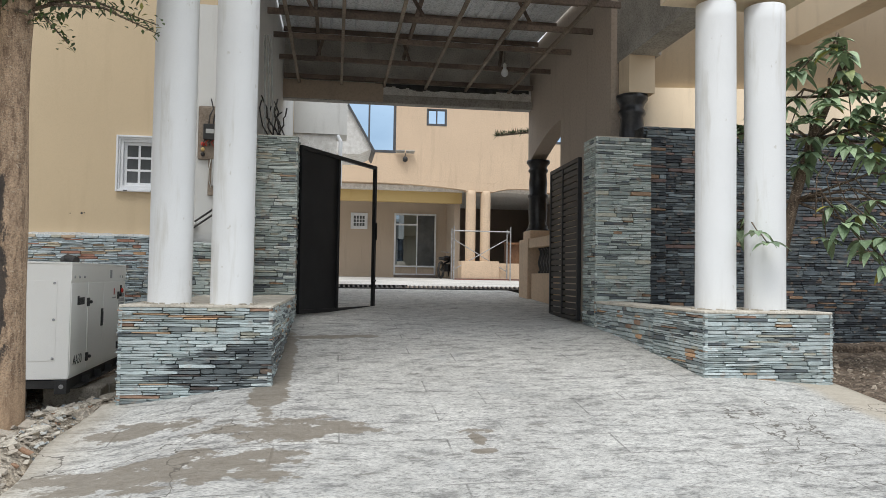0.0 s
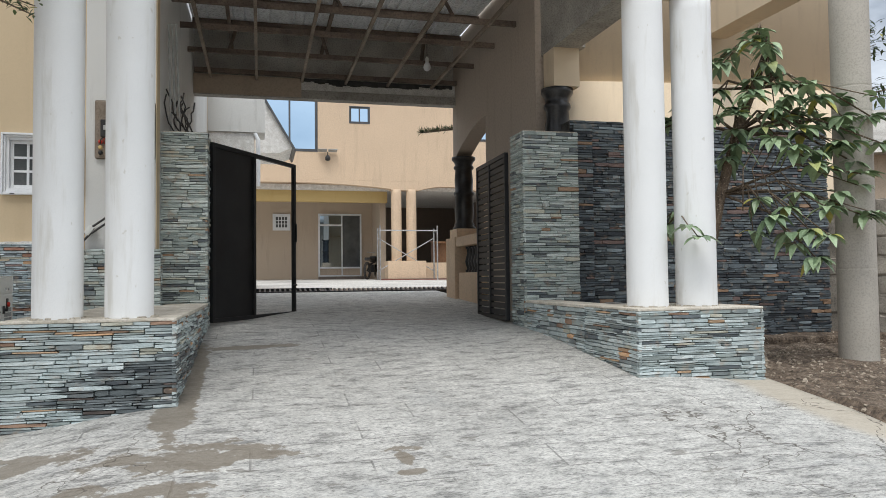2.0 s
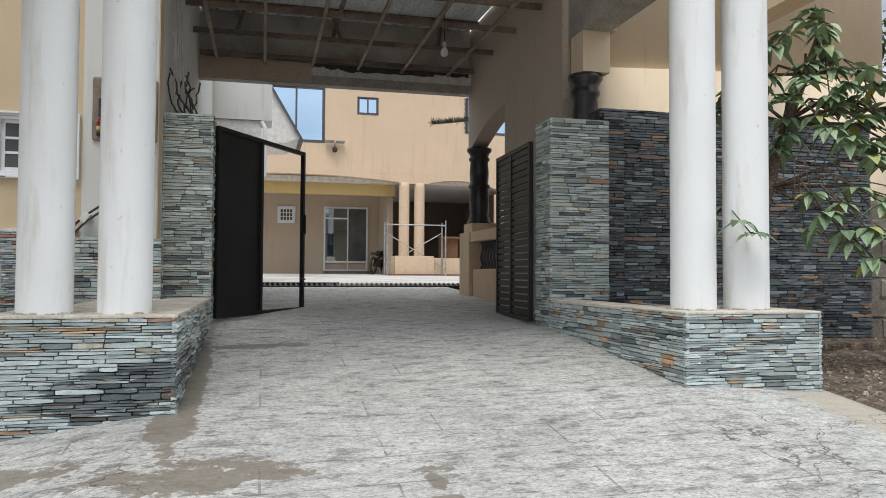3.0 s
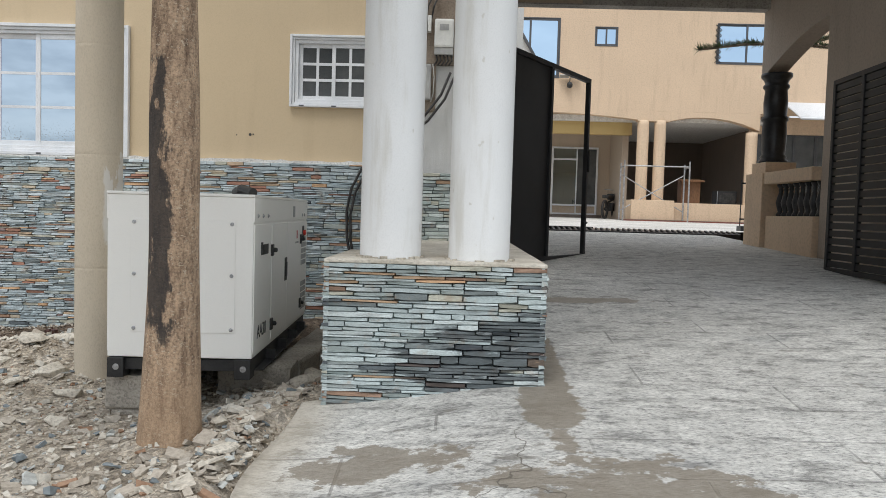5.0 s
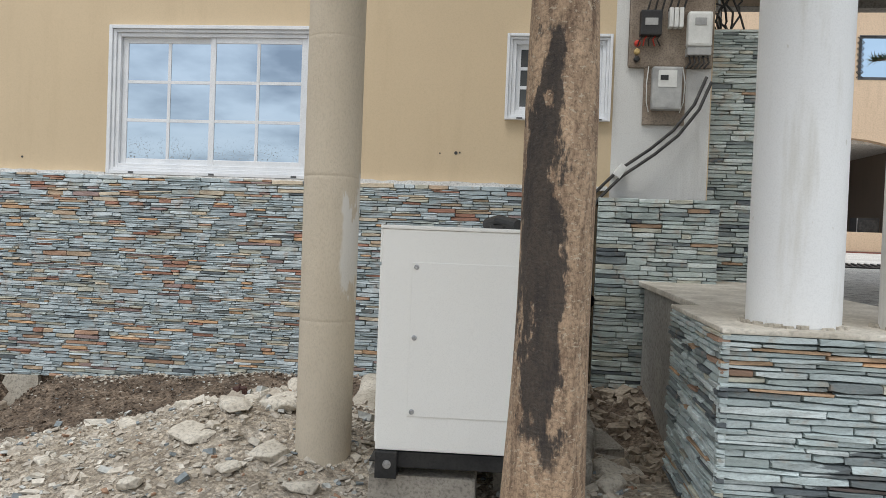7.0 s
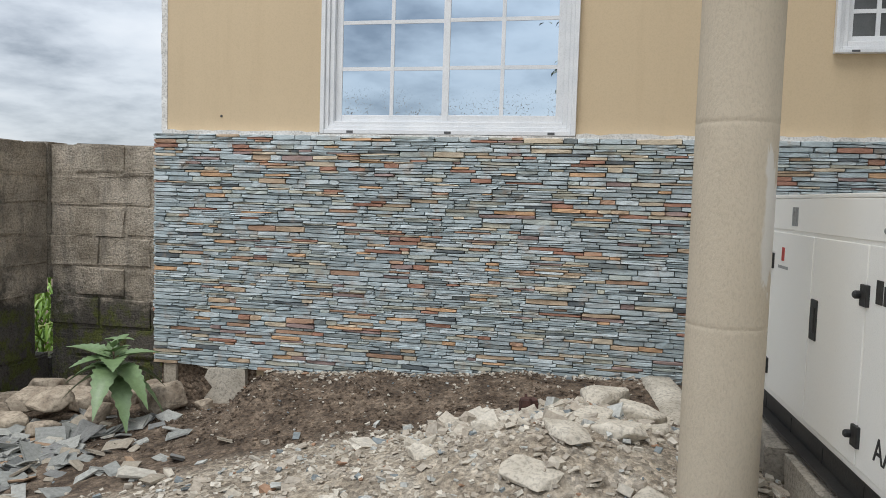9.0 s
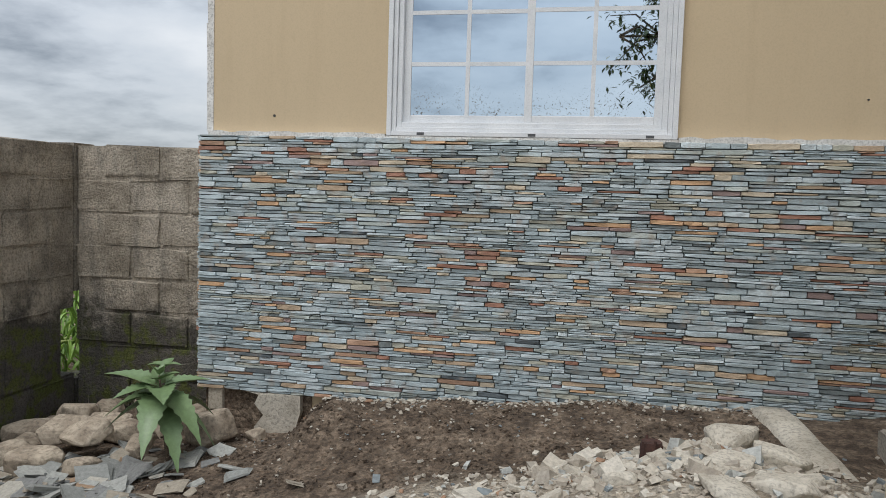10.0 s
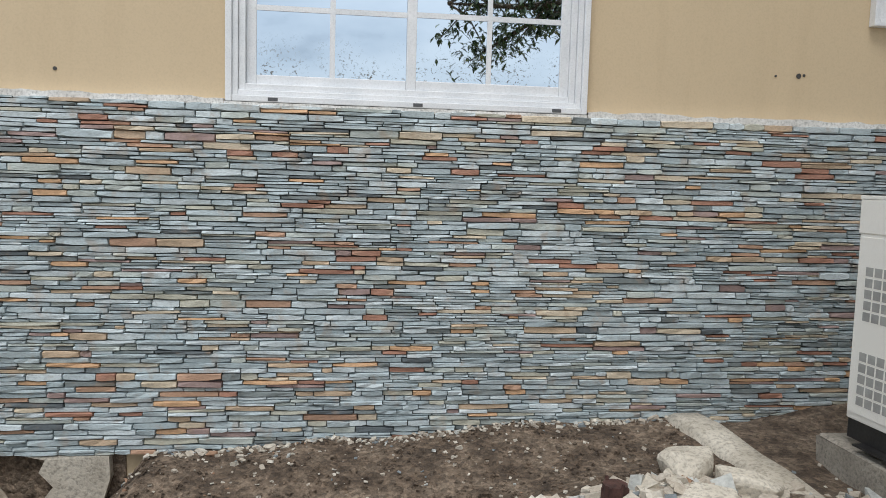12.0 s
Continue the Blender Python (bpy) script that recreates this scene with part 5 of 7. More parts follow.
# ---- back building ----
BF = 24.5
holes = [(0.09, 1.89, 5.63, 7.42), (2.92, 3.61, 6.61, 7.19), (6.55, 8.34, 6.16, 7.37)]
bm = bmesh.new()
slab_with_holes(-4.0, 11.5, 4.72, 9.2, holes, lambda a, b, c, d: add_box(bm, a, b, BF, BF + 0.3, c, d))
structure("wall_back_upper", weld(bm), peach_plaster, "peach textured upper facade of the back building", "wall")


def arch_x(x0, x1, z0, z1, z_peak, z_top, y0, y1, n=24, lean=0.0):
    bm = bmesh.new()
    rows = []
    for k in range(n + 1):
        f = k / n
        x = x0 + (x1 - x0) * f
        z = (z0 + (z1 - z0) * f) + (z_peak - max(z0, z1)) * max(0, 1 - abs(2 * f - 1) ** 2.2)
        rows.append([bm.verts.new(p) for p in ((x, y0, z), (x, y1, z), (x, y1, z_top), (x, y0, z_top))])
    for a, b in zip(rows, rows[1:]):
        for i in range(4):
            j = (i + 1) % 4
            bm.faces.new((a[i], a[j], b[j], b[i]))
    bm.faces.new(rows[0][::-1])
    bm.faces.new(rows[-1])
    bmesh.ops.recalc_face_normals(bm, faces=bm.faces)
    return bm


structure("wall_back_arch_left", arch_x(-4.0, 4.3, 4.3, 4.46, 4.70, 4.718, BF, BF + 0.3), peach_plaster, "low arch over the back porch", "wall")
structure("wall_back_arch_right", arch_x(5.25, 7.95, 4.42, 4.2, 4.66, 4.718, BF + 0.001, BF + 0.3), peach_plaster, "low arch over the back porch", "wall")
structure("wall_back_pier", box(4.302, 5.248, BF + 0.002, BF + 0.3, 4.42, 4.718), peach_plaster, "wall over the paired porch columns", "wall")
structure("wall_back_end", box(7.96, 11.5, BF + 0.6, BF + 0.9, 4.2, 4.718), peach_plaster, "wall over the glazed front", "wall")
structure("ceiling_porch", box(-4.0, 8.5, BF + 0.31, 31.0, 4.44, 4.6), skim_white, "white porch ceiling", "ceiling")
structure("beam_porch", box(-4.0, 4.28, BF + 0.62, BF + 0.85, 4.06, 4.438), yellow_paint, "ochre painted porch beam", "beam")
structure("wall_porch", box(-4.0, 4.1, 27.5, 27.7, 1.2, 4.438), brown_plaster, "beige plastered porch wall", "wall")
structure("wall_porch_return", box(4.1, 4.3, 25.6, 27.7, 1.2, 4.438), brown_plaster, "beige plastered return of the porch", "wall")
# these two walls have the recess's shade painted into their plaster
structure("wall_porch_deep", box(4.3, 8.4, 30.8, 31.0, 1.2, 4.438), porch_shade_plaster, "back wall of the deep porch, its shade put into the colour", "wall")
structure("wall_porch_right", box(8.3, 8.5, 25.4, 30.79, 1.2, 4.438), porch_shade_plaster, "side wall of the deep porch, its shade put into the colour", "wall")
structure("porch_floor", box(3.9, 8.0, 24.15, 30.8, 1.2, 1.46, 0.01), floor_dark, "raised porch floor", "floor")
structure("trim", box(3.86, 7.72, 24.05, 24.149, 1.28, 1.452), red_tile, "red-brown tile edge of the porch step", "trim")
structure("parapet", box(5.44, 7.74, BF - 0.08, BF + 0.12, 1.461, 1.99, 0.01), peach_plaster, "low peach parapet of the porch", "wall")
structure("column_base", box(4.15, 5.44, BF - 0.22, BF + 0.5, 1.461, 2.05, 0.015), peach_plaster, "peach plastered base under two porch columns", "plinth")
for cx in (4.50, 5.01):
    round_column("peach textured porch column", cx, BF + 0.12, 0.172, 2.05, 4.55, peach_plaster, collar=False, group="porch columns")
round_column("peach textured porch column beside the glazing", 7.76, BF + 0.12, 0.17, 1.46, 4.3, peach_plaster, collar=False, group="porch columns")
sliding_window("wide charcoal framed window reflecting blue sky", 0.09, 1.89, 5.63, 7.42, BF, 2, 1, blue_glass, charcoal_frame, moulded=False, sash=0.06)
sliding_window("small charcoal framed upstairs window", 2.92, 3.61, 6.61, 7.19, BF, 2, 1, blue_glass, charcoal_frame, moulded=False)
sliding_window("charcoal framed upstairs window with a burglar grille", 6.55, 8.34, 6.16, 7.37, BF, 2, 1, blue_glass, charcoal_frame, moulded=False, sash=0.05)
# grille strip beside that window
gr = thing("window_grille", "black diamond burglar grille beside a window", "grille", at=(6.5, BF - 0.02, 6.2))
for k in range(7):
    for s in (-1, 1):
        part("bar", tube([(0.18 if s > 0 else 0.0, 0, k * 0.16), (0.0 if s > 0 else 0.18, 0, k * 0.16 + 0.16)], 0.012, 6), black_paint, gr)
structure("roof_back", box(-4.2, 11.7, BF - 0.3, 31.0, 9.2, 9.4), concrete, "roof edge of the back building", "roof")
structure("wall_back_rear", box(-4.0, 11.5, 30.7, 30.9, 4.61, 9.19), peach_plaster, "rear wall of the back building", "wall")
# porch door and window
structure("window_porch_trim", frame_ring(0.50, 1.12, 3.24, 3.84, 27.44, 27.499, 0.05), white_frame, "white frame of a small porch window", "window")
sliding_window("small white porch window with glazing bars", 0.55, 1.07, 3.29, 3.79, 27.44, 4, 3, dark_glass, white_frame, moulded=False, sash=0.03)
dd = thing("sliding_door", "white framed sliding door with one dark leaf", "door", at=(2.9, 27.48, 1.55))
dd["kind"] = "structure"
part("door_frame", _shift(frame_ring(2.12, 3.70, 1.55, 3.86, 27.42, 27.498, 0.06), Matrix.Translation((-2.9, -27.48, -1.55))), white_frame, dd)
part("glass_leaf", box(-0.72, 0.06, -0.03, -0.015, 0.36, 2.24), blue_glass, dd, "reflecting glass leaf")
part("dark_leaf", box(0.1, 0.74, -0.03, -0.015, 0.36, 2.24), dark_glass, dd, "dark glass leaf")
part("mullion", box(0.06, 0.1, -0.05, -0.01, 0.06, 2.25), white_frame, dd)
part("threshold_rail", box(-0.72, 0.74, -0.045, -0.01, 0.3, 0.36), white_frame, dd)
part("transom", box(-0.72, 0.06, -0.045, -0.012, 1.86, 1.92), white_frame, dd)
for k in range(3):
    structure("door_step", box(2.1, 3.8, 27.0 - 0.28 * k, 27.28 - 0.28 * k - 0.002, 1.3, 1.56 - 0.09 * k, 0.01), floor_dark, "dark tiled step below the sliding door", "step")

sl = thing("solar_floodlight", "small solar floodlight with two panels", "light", at=(2.2, BF - 0.02, 5.52))
part("bracket", tube([(0, 0.02, 0.0), (0, -0.12, 0.0), (0, -0.14, 0.1)], 0.015, 8), gen_black, sl)
for a in (-0.31, 0.02):
    part("solar_panel", box(a, a + 0.29, -0.26, -0.04, 0.10, 0.12, 0.003, pose(0, 0, 0, -14, 0, 0)), meter_grey, sl)
part("lamp_head", lathe([(0.03, -0.2), (0.08, -0.17), (0.085, -0.08), (0.04, -0.02)], 0, -0.13, 16), gen_black, sl, "dark lamp head", smooth=True)

# glazed front at the far right
for k in range(5):
    x = 7.98 + k * 0.66
    p = thing("window", "tall glass panel of the glazed front", "window", "glazed front", at=(x, BF + 0.7, 1.5))
    p["kind"] = "structure"
    part("window_frame", _shift(frame_ring(x, x + 0.655, 1.5, 4.19, BF + 0.66, BF + 0.74, 0.045), Matrix.Translation((-x, -BF - 0.7, -1.5))), charcoal_frame, p)
    part("pane", box(0.045, 0.61, 0.0, 0.008, 0.045, 2.645), dark_glass, p)
structure("wall_glazed_base", box(7.96, 11.5, BF + 0.5, BF + 0.9, 1.0, 1.499), peach_plaster, "peach base under the glazed front", "wall")
bm = bmesh.new()
prev = None
for k in range(13):
    f = k / 12
    y, z = BF + 0.5 - 2.4 * f, 5.12 - 0.75 * f * f
    cur = [bm.verts.new((8.3, y, z)), bm.verts.new((11.4, y, z)), bm.verts.new((11.4, y, z - 0.05)), bm.verts.new((8.3, y, z - 0.05))]
    if prev:
        for i in range(4):
            j = (i + 1) % 4
            bm.faces.new((prev[i], cur[i], cur[j], prev[j]))
    prev = cur
bmesh.ops.recalc_face_normals(bm, faces=bm.faces)
aw = thing("awning", "white curved awning over the glazed front", "awning", at=(0, 0, 0))
part("canopy", bm, awning_white, aw, smooth=True)
part("front_rail", tube([(8.3, BF - 1.9, 4.36), (11.4, BF - 1.9, 4.36)], 0.03, 8), white_frame, aw)
# iron railing by the porch
ir = thing("iron_railing", "black wrought iron railing on a low wall", "railing", at=(4.76, 16.6, 1.4))
part("plinth", box(-0.26, 0.26, -0.12, 0.12, -0.3, 0.0, 0.01), black_stone, ir)
for z in (0.12, 0.82):
    part("rail", box(-0.25, 0.25, -0.015, 0.015, z, z + 0.03), black_paint, ir)
for k in range(6):
    part("bar", tube([(-0.24 + k * 0.095, 0, 0.0), (-0.24 + k * 0.095, 0, 0.9)], 0.011, 6), black_paint, ir)

# scaffold frame in front of the porch columns
sc = thing("scaffold_frame", "galvanised scaffold frame standing at the porch", "scaffold", at=(4.8, 23.85, 1.41))
for a in (-0.98, 0.92):
    part("post", tube([(a, 0, 0), (a, 0, 1.78)], 0.024, 10), steel, sc)
    part("post", tube([(a, 0.5, 0), (a, 0.5, 1.72)], 0.024, 10), steel, sc)
    part("ledger", tube([(a, 0, 1.6), (a, 0.5, 1.6)], 0.02, 8), steel, sc)
part("ledger", tube([(-0.98, 0, 1.62), (0.92, 0, 1.62)], 0.02, 8), steel, sc)
part("brace", tube([(-0.98, 0.5, 0.3), (0.92, 0.5, 1.4)], 0.015, 8), steel, sc)
part("brace", tube([(0.92, 0.5, 0.3), (-0.98, 0.5, 1.4)], 0.015, 8), steel, sc)

lc = thing("lectern", "brown wooden lectern on the porch", "lectern", at=(6.25, 25.6, 1.46))
part("body", box(-0.3, 0.3, -0.2, 0.2, 0, 1.25, 0.01), wood_brown, lc)
part("top", box(-0.36, 0.36, -0.27, 0.26, 1.25, 1.30, 0.008, pose(0, 0, 0, 6, 0, 0)), wood_brown, lc)
sp = thing("loudspeaker", "black loudspeaker box standing on the porch", "loudspeaker", at=(7.3, 25.4, 1.46))
part("cabinet", box(-0.3, 0.3, -0.25, 0.25, 0, 0.95, 0.015), gen_black, sp)
part("grille", box(-0.25, 0.25, -0.262, -0.251, 0.06, 0.89, 0.004), rubber, sp)
part("metal_edge", box(-0.31, -0.295, -0.26, -0.24, 0, 0.95), steel, sp)


def motorcycle():
    m = thing("motorcycle", "dark parked motorcycle standing on the porch", "motorcycle", at=(3.95, 26.4, 1.45))
    m.rotation_euler = (0, 0, radians(62))
    for dx in (-0.55, 0.55):
        bm = bmesh.new()
        add_tube(bm, [(dx + 0.27 * math.cos(a), 0, 0.30 + 0.27 * math.sin(a)) for a in (2 * math.pi * k / 20 for k in range(21))], 0.045, 8, False)
        part("wheel", bm, rubber, m, smooth=True)
    part("frame", tube([(-0.55, 0, 0.3), (-0.15, 0, 0.55), (0.25, 0, 0.62), (0.42, 0, 0.85)], 0.035, 8), gen_black, m)
    part("fork", tube([(0.55, 0, 0.3), (0.40, 0, 0.95)], 0.025, 8), steel, m)
    part("tank", box(-0.05, 0.32, -0.11, 0.11, 0.62, 0.82, 0.05), gen_black, m)
    part("seat", box(-0.55, -0.03, -0.11, 0.11, 0.66, 0.76, 0.03), rubber, m)
    part("engine", box(-0.15, 0.2, -0.13, 0.13, 0.25, 0.52, 0.03), gen_black, m)
    part("handlebar", tube([(0.34, -0.33, 0.98), (0.4, 0, 0.95), (0.34, 0.33, 0.98)], 0.014, 8), steel, m)


motorcycle()

# ---- generator ----
def text_mesh(name, body, size, mat, parent, m, depth=0.001):
    cu = bpy.data.curves.new(name, "FONT")
    cu.body, cu.size, cu.extrude = body, size, depth
    tmp = bpy.data.objects.new(name, cu)
    me = bpy.data.meshes.new_from_object(tmp)
    bpy.data.objects.remove(tmp)
    me.materials.append(mat)
    ob = new(name, me)
    ob.parent = parent
    ob.matrix_basis = m
    return ob


def generator():
    W, L, H = 0.82, 1.97, 0.925
    g = thing("generator", "cream-white canopied diesel generator on a black steel skid", "generator", at=(-2.503, 6.08, 0.637))
    g.rotation_euler = (0, 0, radians(3.0))
    g.scale = (0.976, 0.955, 0.993)
    h = W / 2
    part("canopy", box(-h, h, 0, L, 0, H - 0.012, 0.008), gen_white, g)
    part("canopy_lid", box(-h - 0.006, h + 0.006, -0.006, L + 0.006, H - 0.012, H + 0.004, 0.004), gen_white, g)
    panel = part("front_panel", box(-h + 0.13, -h + 0.72, -0.0045, -0.0005, 0.145, H - 0.145, 0.002), gen_white, g)
    for x in (-h + 0.15, -h + 0.70):
        for z in (0.165, 0.47, H - 0.165):
            part("bolt", lathe([(0.011, 0), (0.011, 0.004), (0.006, 0.008)], 0, 0, 10), steel, panel).matrix_basis = pose(x, -0.0045, z, 90, 0, 0)
    for s in (-1, 1):
        fx = s * h

        def flat(name, y0, y1, z0, z1, out, mat, text="", bevel=0.0, parent=None):
            a, b = (fx - 0.002, fx + out) if s > 0 else (fx - out, fx + 0.002)
            return part(name, box(a, b, y0, y1, z0, z1, bevel), mat, parent or g, text)
        flat("top_cover", 0.0, L, H - 0.15, H - 0.013, 0.006, gen_white, bevel=0.002)
        flat("door", 0.505, 1.045, 0.03, H - 0.165, 0.008, gen_white, bevel=0.003)
        d2 = flat("door", 1.055, 1.62, 0.03, H - 0.165, 0.008, gen_white, bevel=0.003)
        flat("end_panel", 1.63, L - 0.01, 0.03, H - 0.165, 0.006, gen_white, bevel=0.002)
        flat("corner_panel", 0.012, 0.495, 0.03, H - 0.165, 0.006, gen_white, bevel=0.002)
        flat("lifting_tab", 1.28, 1.36, H - 0.13, H - 0.05, 0.008, steel)
        for y in (0.08, 0.22, 0.37, 1.70, 1.80):
            part("bolt", lathe([(0.012, 0), (0.012, 0.004), (0.006, 0.009)], 0, 0, 10), steel, g).matrix_basis = pose(fx + s * 0.006, y, H - 0.115, 0, 90 * s, 0)
        for y, z in ((0.50, H - 0.33), (0.50, 0.13), (1.625, H - 0.30), (1.625, 0.13)):
            hg = flat("hinge", y - 0.028, y + 0.030, z - 0.036, z + 0.036, 0.018, gen_black, bevel=0.004)
            part("hinge_knob", lathe([(0.014, 0), (0.014, 0.014), (0.009, 0.02)], 0, 0, 10), gen_black, hg).matrix_basis = pose(fx + s * 0.018, y + 0.03, z, 0, 90 * s, 0)
        hd = flat("door_handle", 0.955, 1.035, 0.36, 0.52, 0.013, gen_black, "recessed black latch", 0.006)
        flat("latch_lever", 0.973, 1.018, 0.39, 0.49, 0.018, gen_black, bevel=0.003, parent=hd)
        flat("emergency_stop_plate", 1.72, 1.79, H - 0.31, H - 0.20, 0.012, gen_black, bevel=0.006)
        part("emergency_stop", lathe([(0.02, 0), (0.024, 0.014), (0.012, 0.02)], 0, 0, 12), red_plastic, g).matrix_basis = pose(fx + s * 0.012, 1.755, H - 0.255, 0, 90 * s, 0)
        for z0 in (0.07, 0.42):
            for i in range(5):
                for j in range(5):
                    flat("vent_slot", 1.67 + 0.05 * i, 1.71 + 0.05 * i, z0 + 0.046 * j, z0 + 0.036 + 0.046 * j, 0.0075, meter_grey)
        # maker's mark as plain bars, model number as lettering
        yb = 0.30 if s > 0 else 0.42
        for k, (dy, wdt) in enumerate(((0.0, 0.05), (0.06, 0.03), (0.10, 0.03), (0.14, 0.03), (0.18, 0.03))):
            y = yb - 0.12 + dy if s > 0 else yb - dy - wdt
            flat("maker_mark", y, y + wdt, H - 0.345, H - 0.285 + (0.015 if k == 0 else 0), 0.0085, gen_black)
        flat("emblem", 1.44, 1.48, H - 0.29, H - 0.23, 0.0095, red_plastic)
        flat("emblem_caption", 1.38, 1.53, H - 0.325, H - 0.312, 0.0095, meter_grey)
        if s > 0:
            text_mesh("model_number", "AA30", 0.11, gen_black, g, pose(fx + 0.007, 0.10, 0.10, 90, 0, 90))
        else:
            text_mesh("model_number", "AA30", 0.11, gen_black, g, pose(fx - 0.007, 0.36, 0.10, 90, 0, -90))
    # skid
    for x in (-h + 0.01, h - 0.09):
        part("skid_beam", box(x, x + 0.08, 0.0, L, -0.085, -0.002, 0.006), gen_black, g)
        part("skid_foot", box(x - 0.006, x + 0.086, -0.012, 0.10, -0.115, -0.004, 0.004), gen_black, g)
        part("lifting_eye", lathe([(0.018, 0), (0.018, 0.004), (0.006, 0.005)], 0, 0, 12), steel, g).matrix_basis = pose(x + 0.045, -0.013, -0.055, 90, 0, 0)
        for y in (0.45, 0.85, 1.25, 1.65):
            part("gusset", box(x - 0.002, x + 0.14, y, y + 0.012, -0.082, -0.02), gen_black, g)
        part("side_flange", box(x - 0.05, x + 0.13, 0.13, L - 0.1, -0.09, -0.082), gen_black, g)
    part("skid_cross", box(-h + 0.09, h - 0.09, 0.02, 0.1, -0.075, -0.01, 0.004), gen_black, g)
    part("skid_cross", box(-h + 0.09, h - 0.09, L - 0.1, L - 0.02, -0.075, -0.01, 0.004), gen_black, g)
    # exhaust rain cap on top
    part("exhaust_stub", tube([(0.10, 1.05, H), (0.10, 1.05, H + 0.03)], 0.06, 14), gen_black, g)
    part("exhaust_pipe", tube([(0.03, 1.15, H + 0.035), (0.09, 1.05, H + 0.055), (0.19, 0.96, H + 0.03)], 0.035, 12), gen_black, g)


generator()


def loose_block(x, y, z, turn, tilt=0, sx=0.45, sy=0.225, sz=0.2):
    b = thing("sandcrete_block", "rough grey sandcrete block propping the generator", "block", "generator blocks", at=(x, y, z))
    b.rotation_euler = (radians(tilt), 0, radians(turn))
    bm = box(-sx / 2, sx / 2, -sy / 2, sy / 2, 0, sz, 0.016)
    for v in bm.verts:
        v.co += Vector((rng.uniform(-1, 1), rng.uniform(-1, 1), rng.uniform(-1, 1))) * 0.006
    part("block", bm, block_mat, b)


for x, y, z, tr in ((-2.72, 6.24, 0.322, 2), (-2.70, 6.26, 0.125, 4), (-2.2, 6.62, 0.322, -3), (-2.22, 6.64, 0.125, 6), (-2.05, 6.95, 0.305, 84), (-2.02, 7.40, 0.305, 93), (-2.0, 7.82, 0.31, 88), (-2.05, 6.6, 0.12, 80), (-2.9, 6.85, 0.32, 92), (-2.95, 7.35, 0.32, 86), (-2.92, 7.85, 0.32, 90), (-3.05, 7.9, 0.13, 30), (-2.96, 7.1, 0.09, 88), (-1.88, 7.1, 0.12, 70), (-1.86, 7.6, 0.14, 100)):
    loose_block(x, y, z, tr)

# ---- old plinth strip, chunks and stump in the yard ----
bm = bmesh.new()
rows = []
for k in range(15):
    y = 8.58 - k * 0.10
    xc = -3.40 + 0.010 * k + 0.02 * noise.noise(Vector((0, y * 3, 0)))
    zt = 0.46 - 0.006 * k + 0.02 * noise.noise(Vector((2, y * 4, 0)))
    rows.append([bm.verts.new(p) for p in ((xc - 0.11, y, 0.0), (xc - 0.09, y, zt - 0.02), (xc - 0.05, y, zt), (xc + 0.07, y, zt), (xc + 0.10, y, zt - 0.03), (xc + 0.12, y, 0.0))])
for a, b in zip(rows, rows[1:]):
    for i in range(5):
        bm.faces.new((a[i], b[i], b[i + 1], a[i + 1]))
bm.faces.new(rows[-1])
bm.faces.new(rows[0][::-1])
bmesh.ops.recalc_face_normals(bm, faces=bm.faces)
structure("old_plinth", bm, cap_mat, "broken old concrete strip running from the slate wall", "kerb", True)


def lump(sx, sy, sz, seed, rough=0.22):
    """A broken lump: a rounded hull with chipped facets."""
    r = random.Random(seed)
    bm = bmesh.new()
    for _ in range(26):
        d = Vector((r.gauss(0, 1), r.gauss(0, 1), r.gauss(0, 1))).normalized()
        d = Vector([math.copysign(abs(c) ** 0.6, c) for c in d]) * r.uniform(0.82, 1.08)
        bm.verts.new((d.x * sx, d.y * sy, d.z * sz))
    hull = bmesh.ops.convex_hull(bm, input=bm.verts)
    bmesh.ops.delete(bm, geom=[v for v in bm.verts if not v.link_faces], context="VERTS")
    bmesh.ops.dissolve_limit(bm, angle_limit=radians(9), verts=bm.verts, edges=bm.edges)
    bmesh.ops.bevel(bm, geom=list(bm.edges), offset=min(sx, sy, sz) * 0.10, segments=1, affect="EDGES")
    bmesh.ops.triangulate(bm, faces=bm.faces)
    off = Vector((r.uniform(0, 50), r.uniform(0, 50), r.uniform(0, 50)))
    bmesh.ops.subdivide_edges(bm, edges=[e for e in bm.edges if e.calc_length() > sx * 0.35], cuts=1)
    for v in bm.verts:
        v.co += v.co.normalized() * (rough * 0.28 * min(sx, sy, sz) * noise.noise(v.co / sx * 4.0 + off))
    return bm


def rubble_lump(x, y, z, s, seed, label, mat, group, flat=0.62):
    t = thing("stone", label, "stone", group, at=(x, y, z))
    r = random.Random(seed)
    t.rotation_euler = (radians(r.uniform(-14, 14)), radians(r.uniform(-14, 14)), radians(r.uniform(0, 360)))
    part("rock", lump(s, s * r.uniform(0.6, 0.9), s * flat * r.uniform(0.75, 1.1), seed), mat, t)


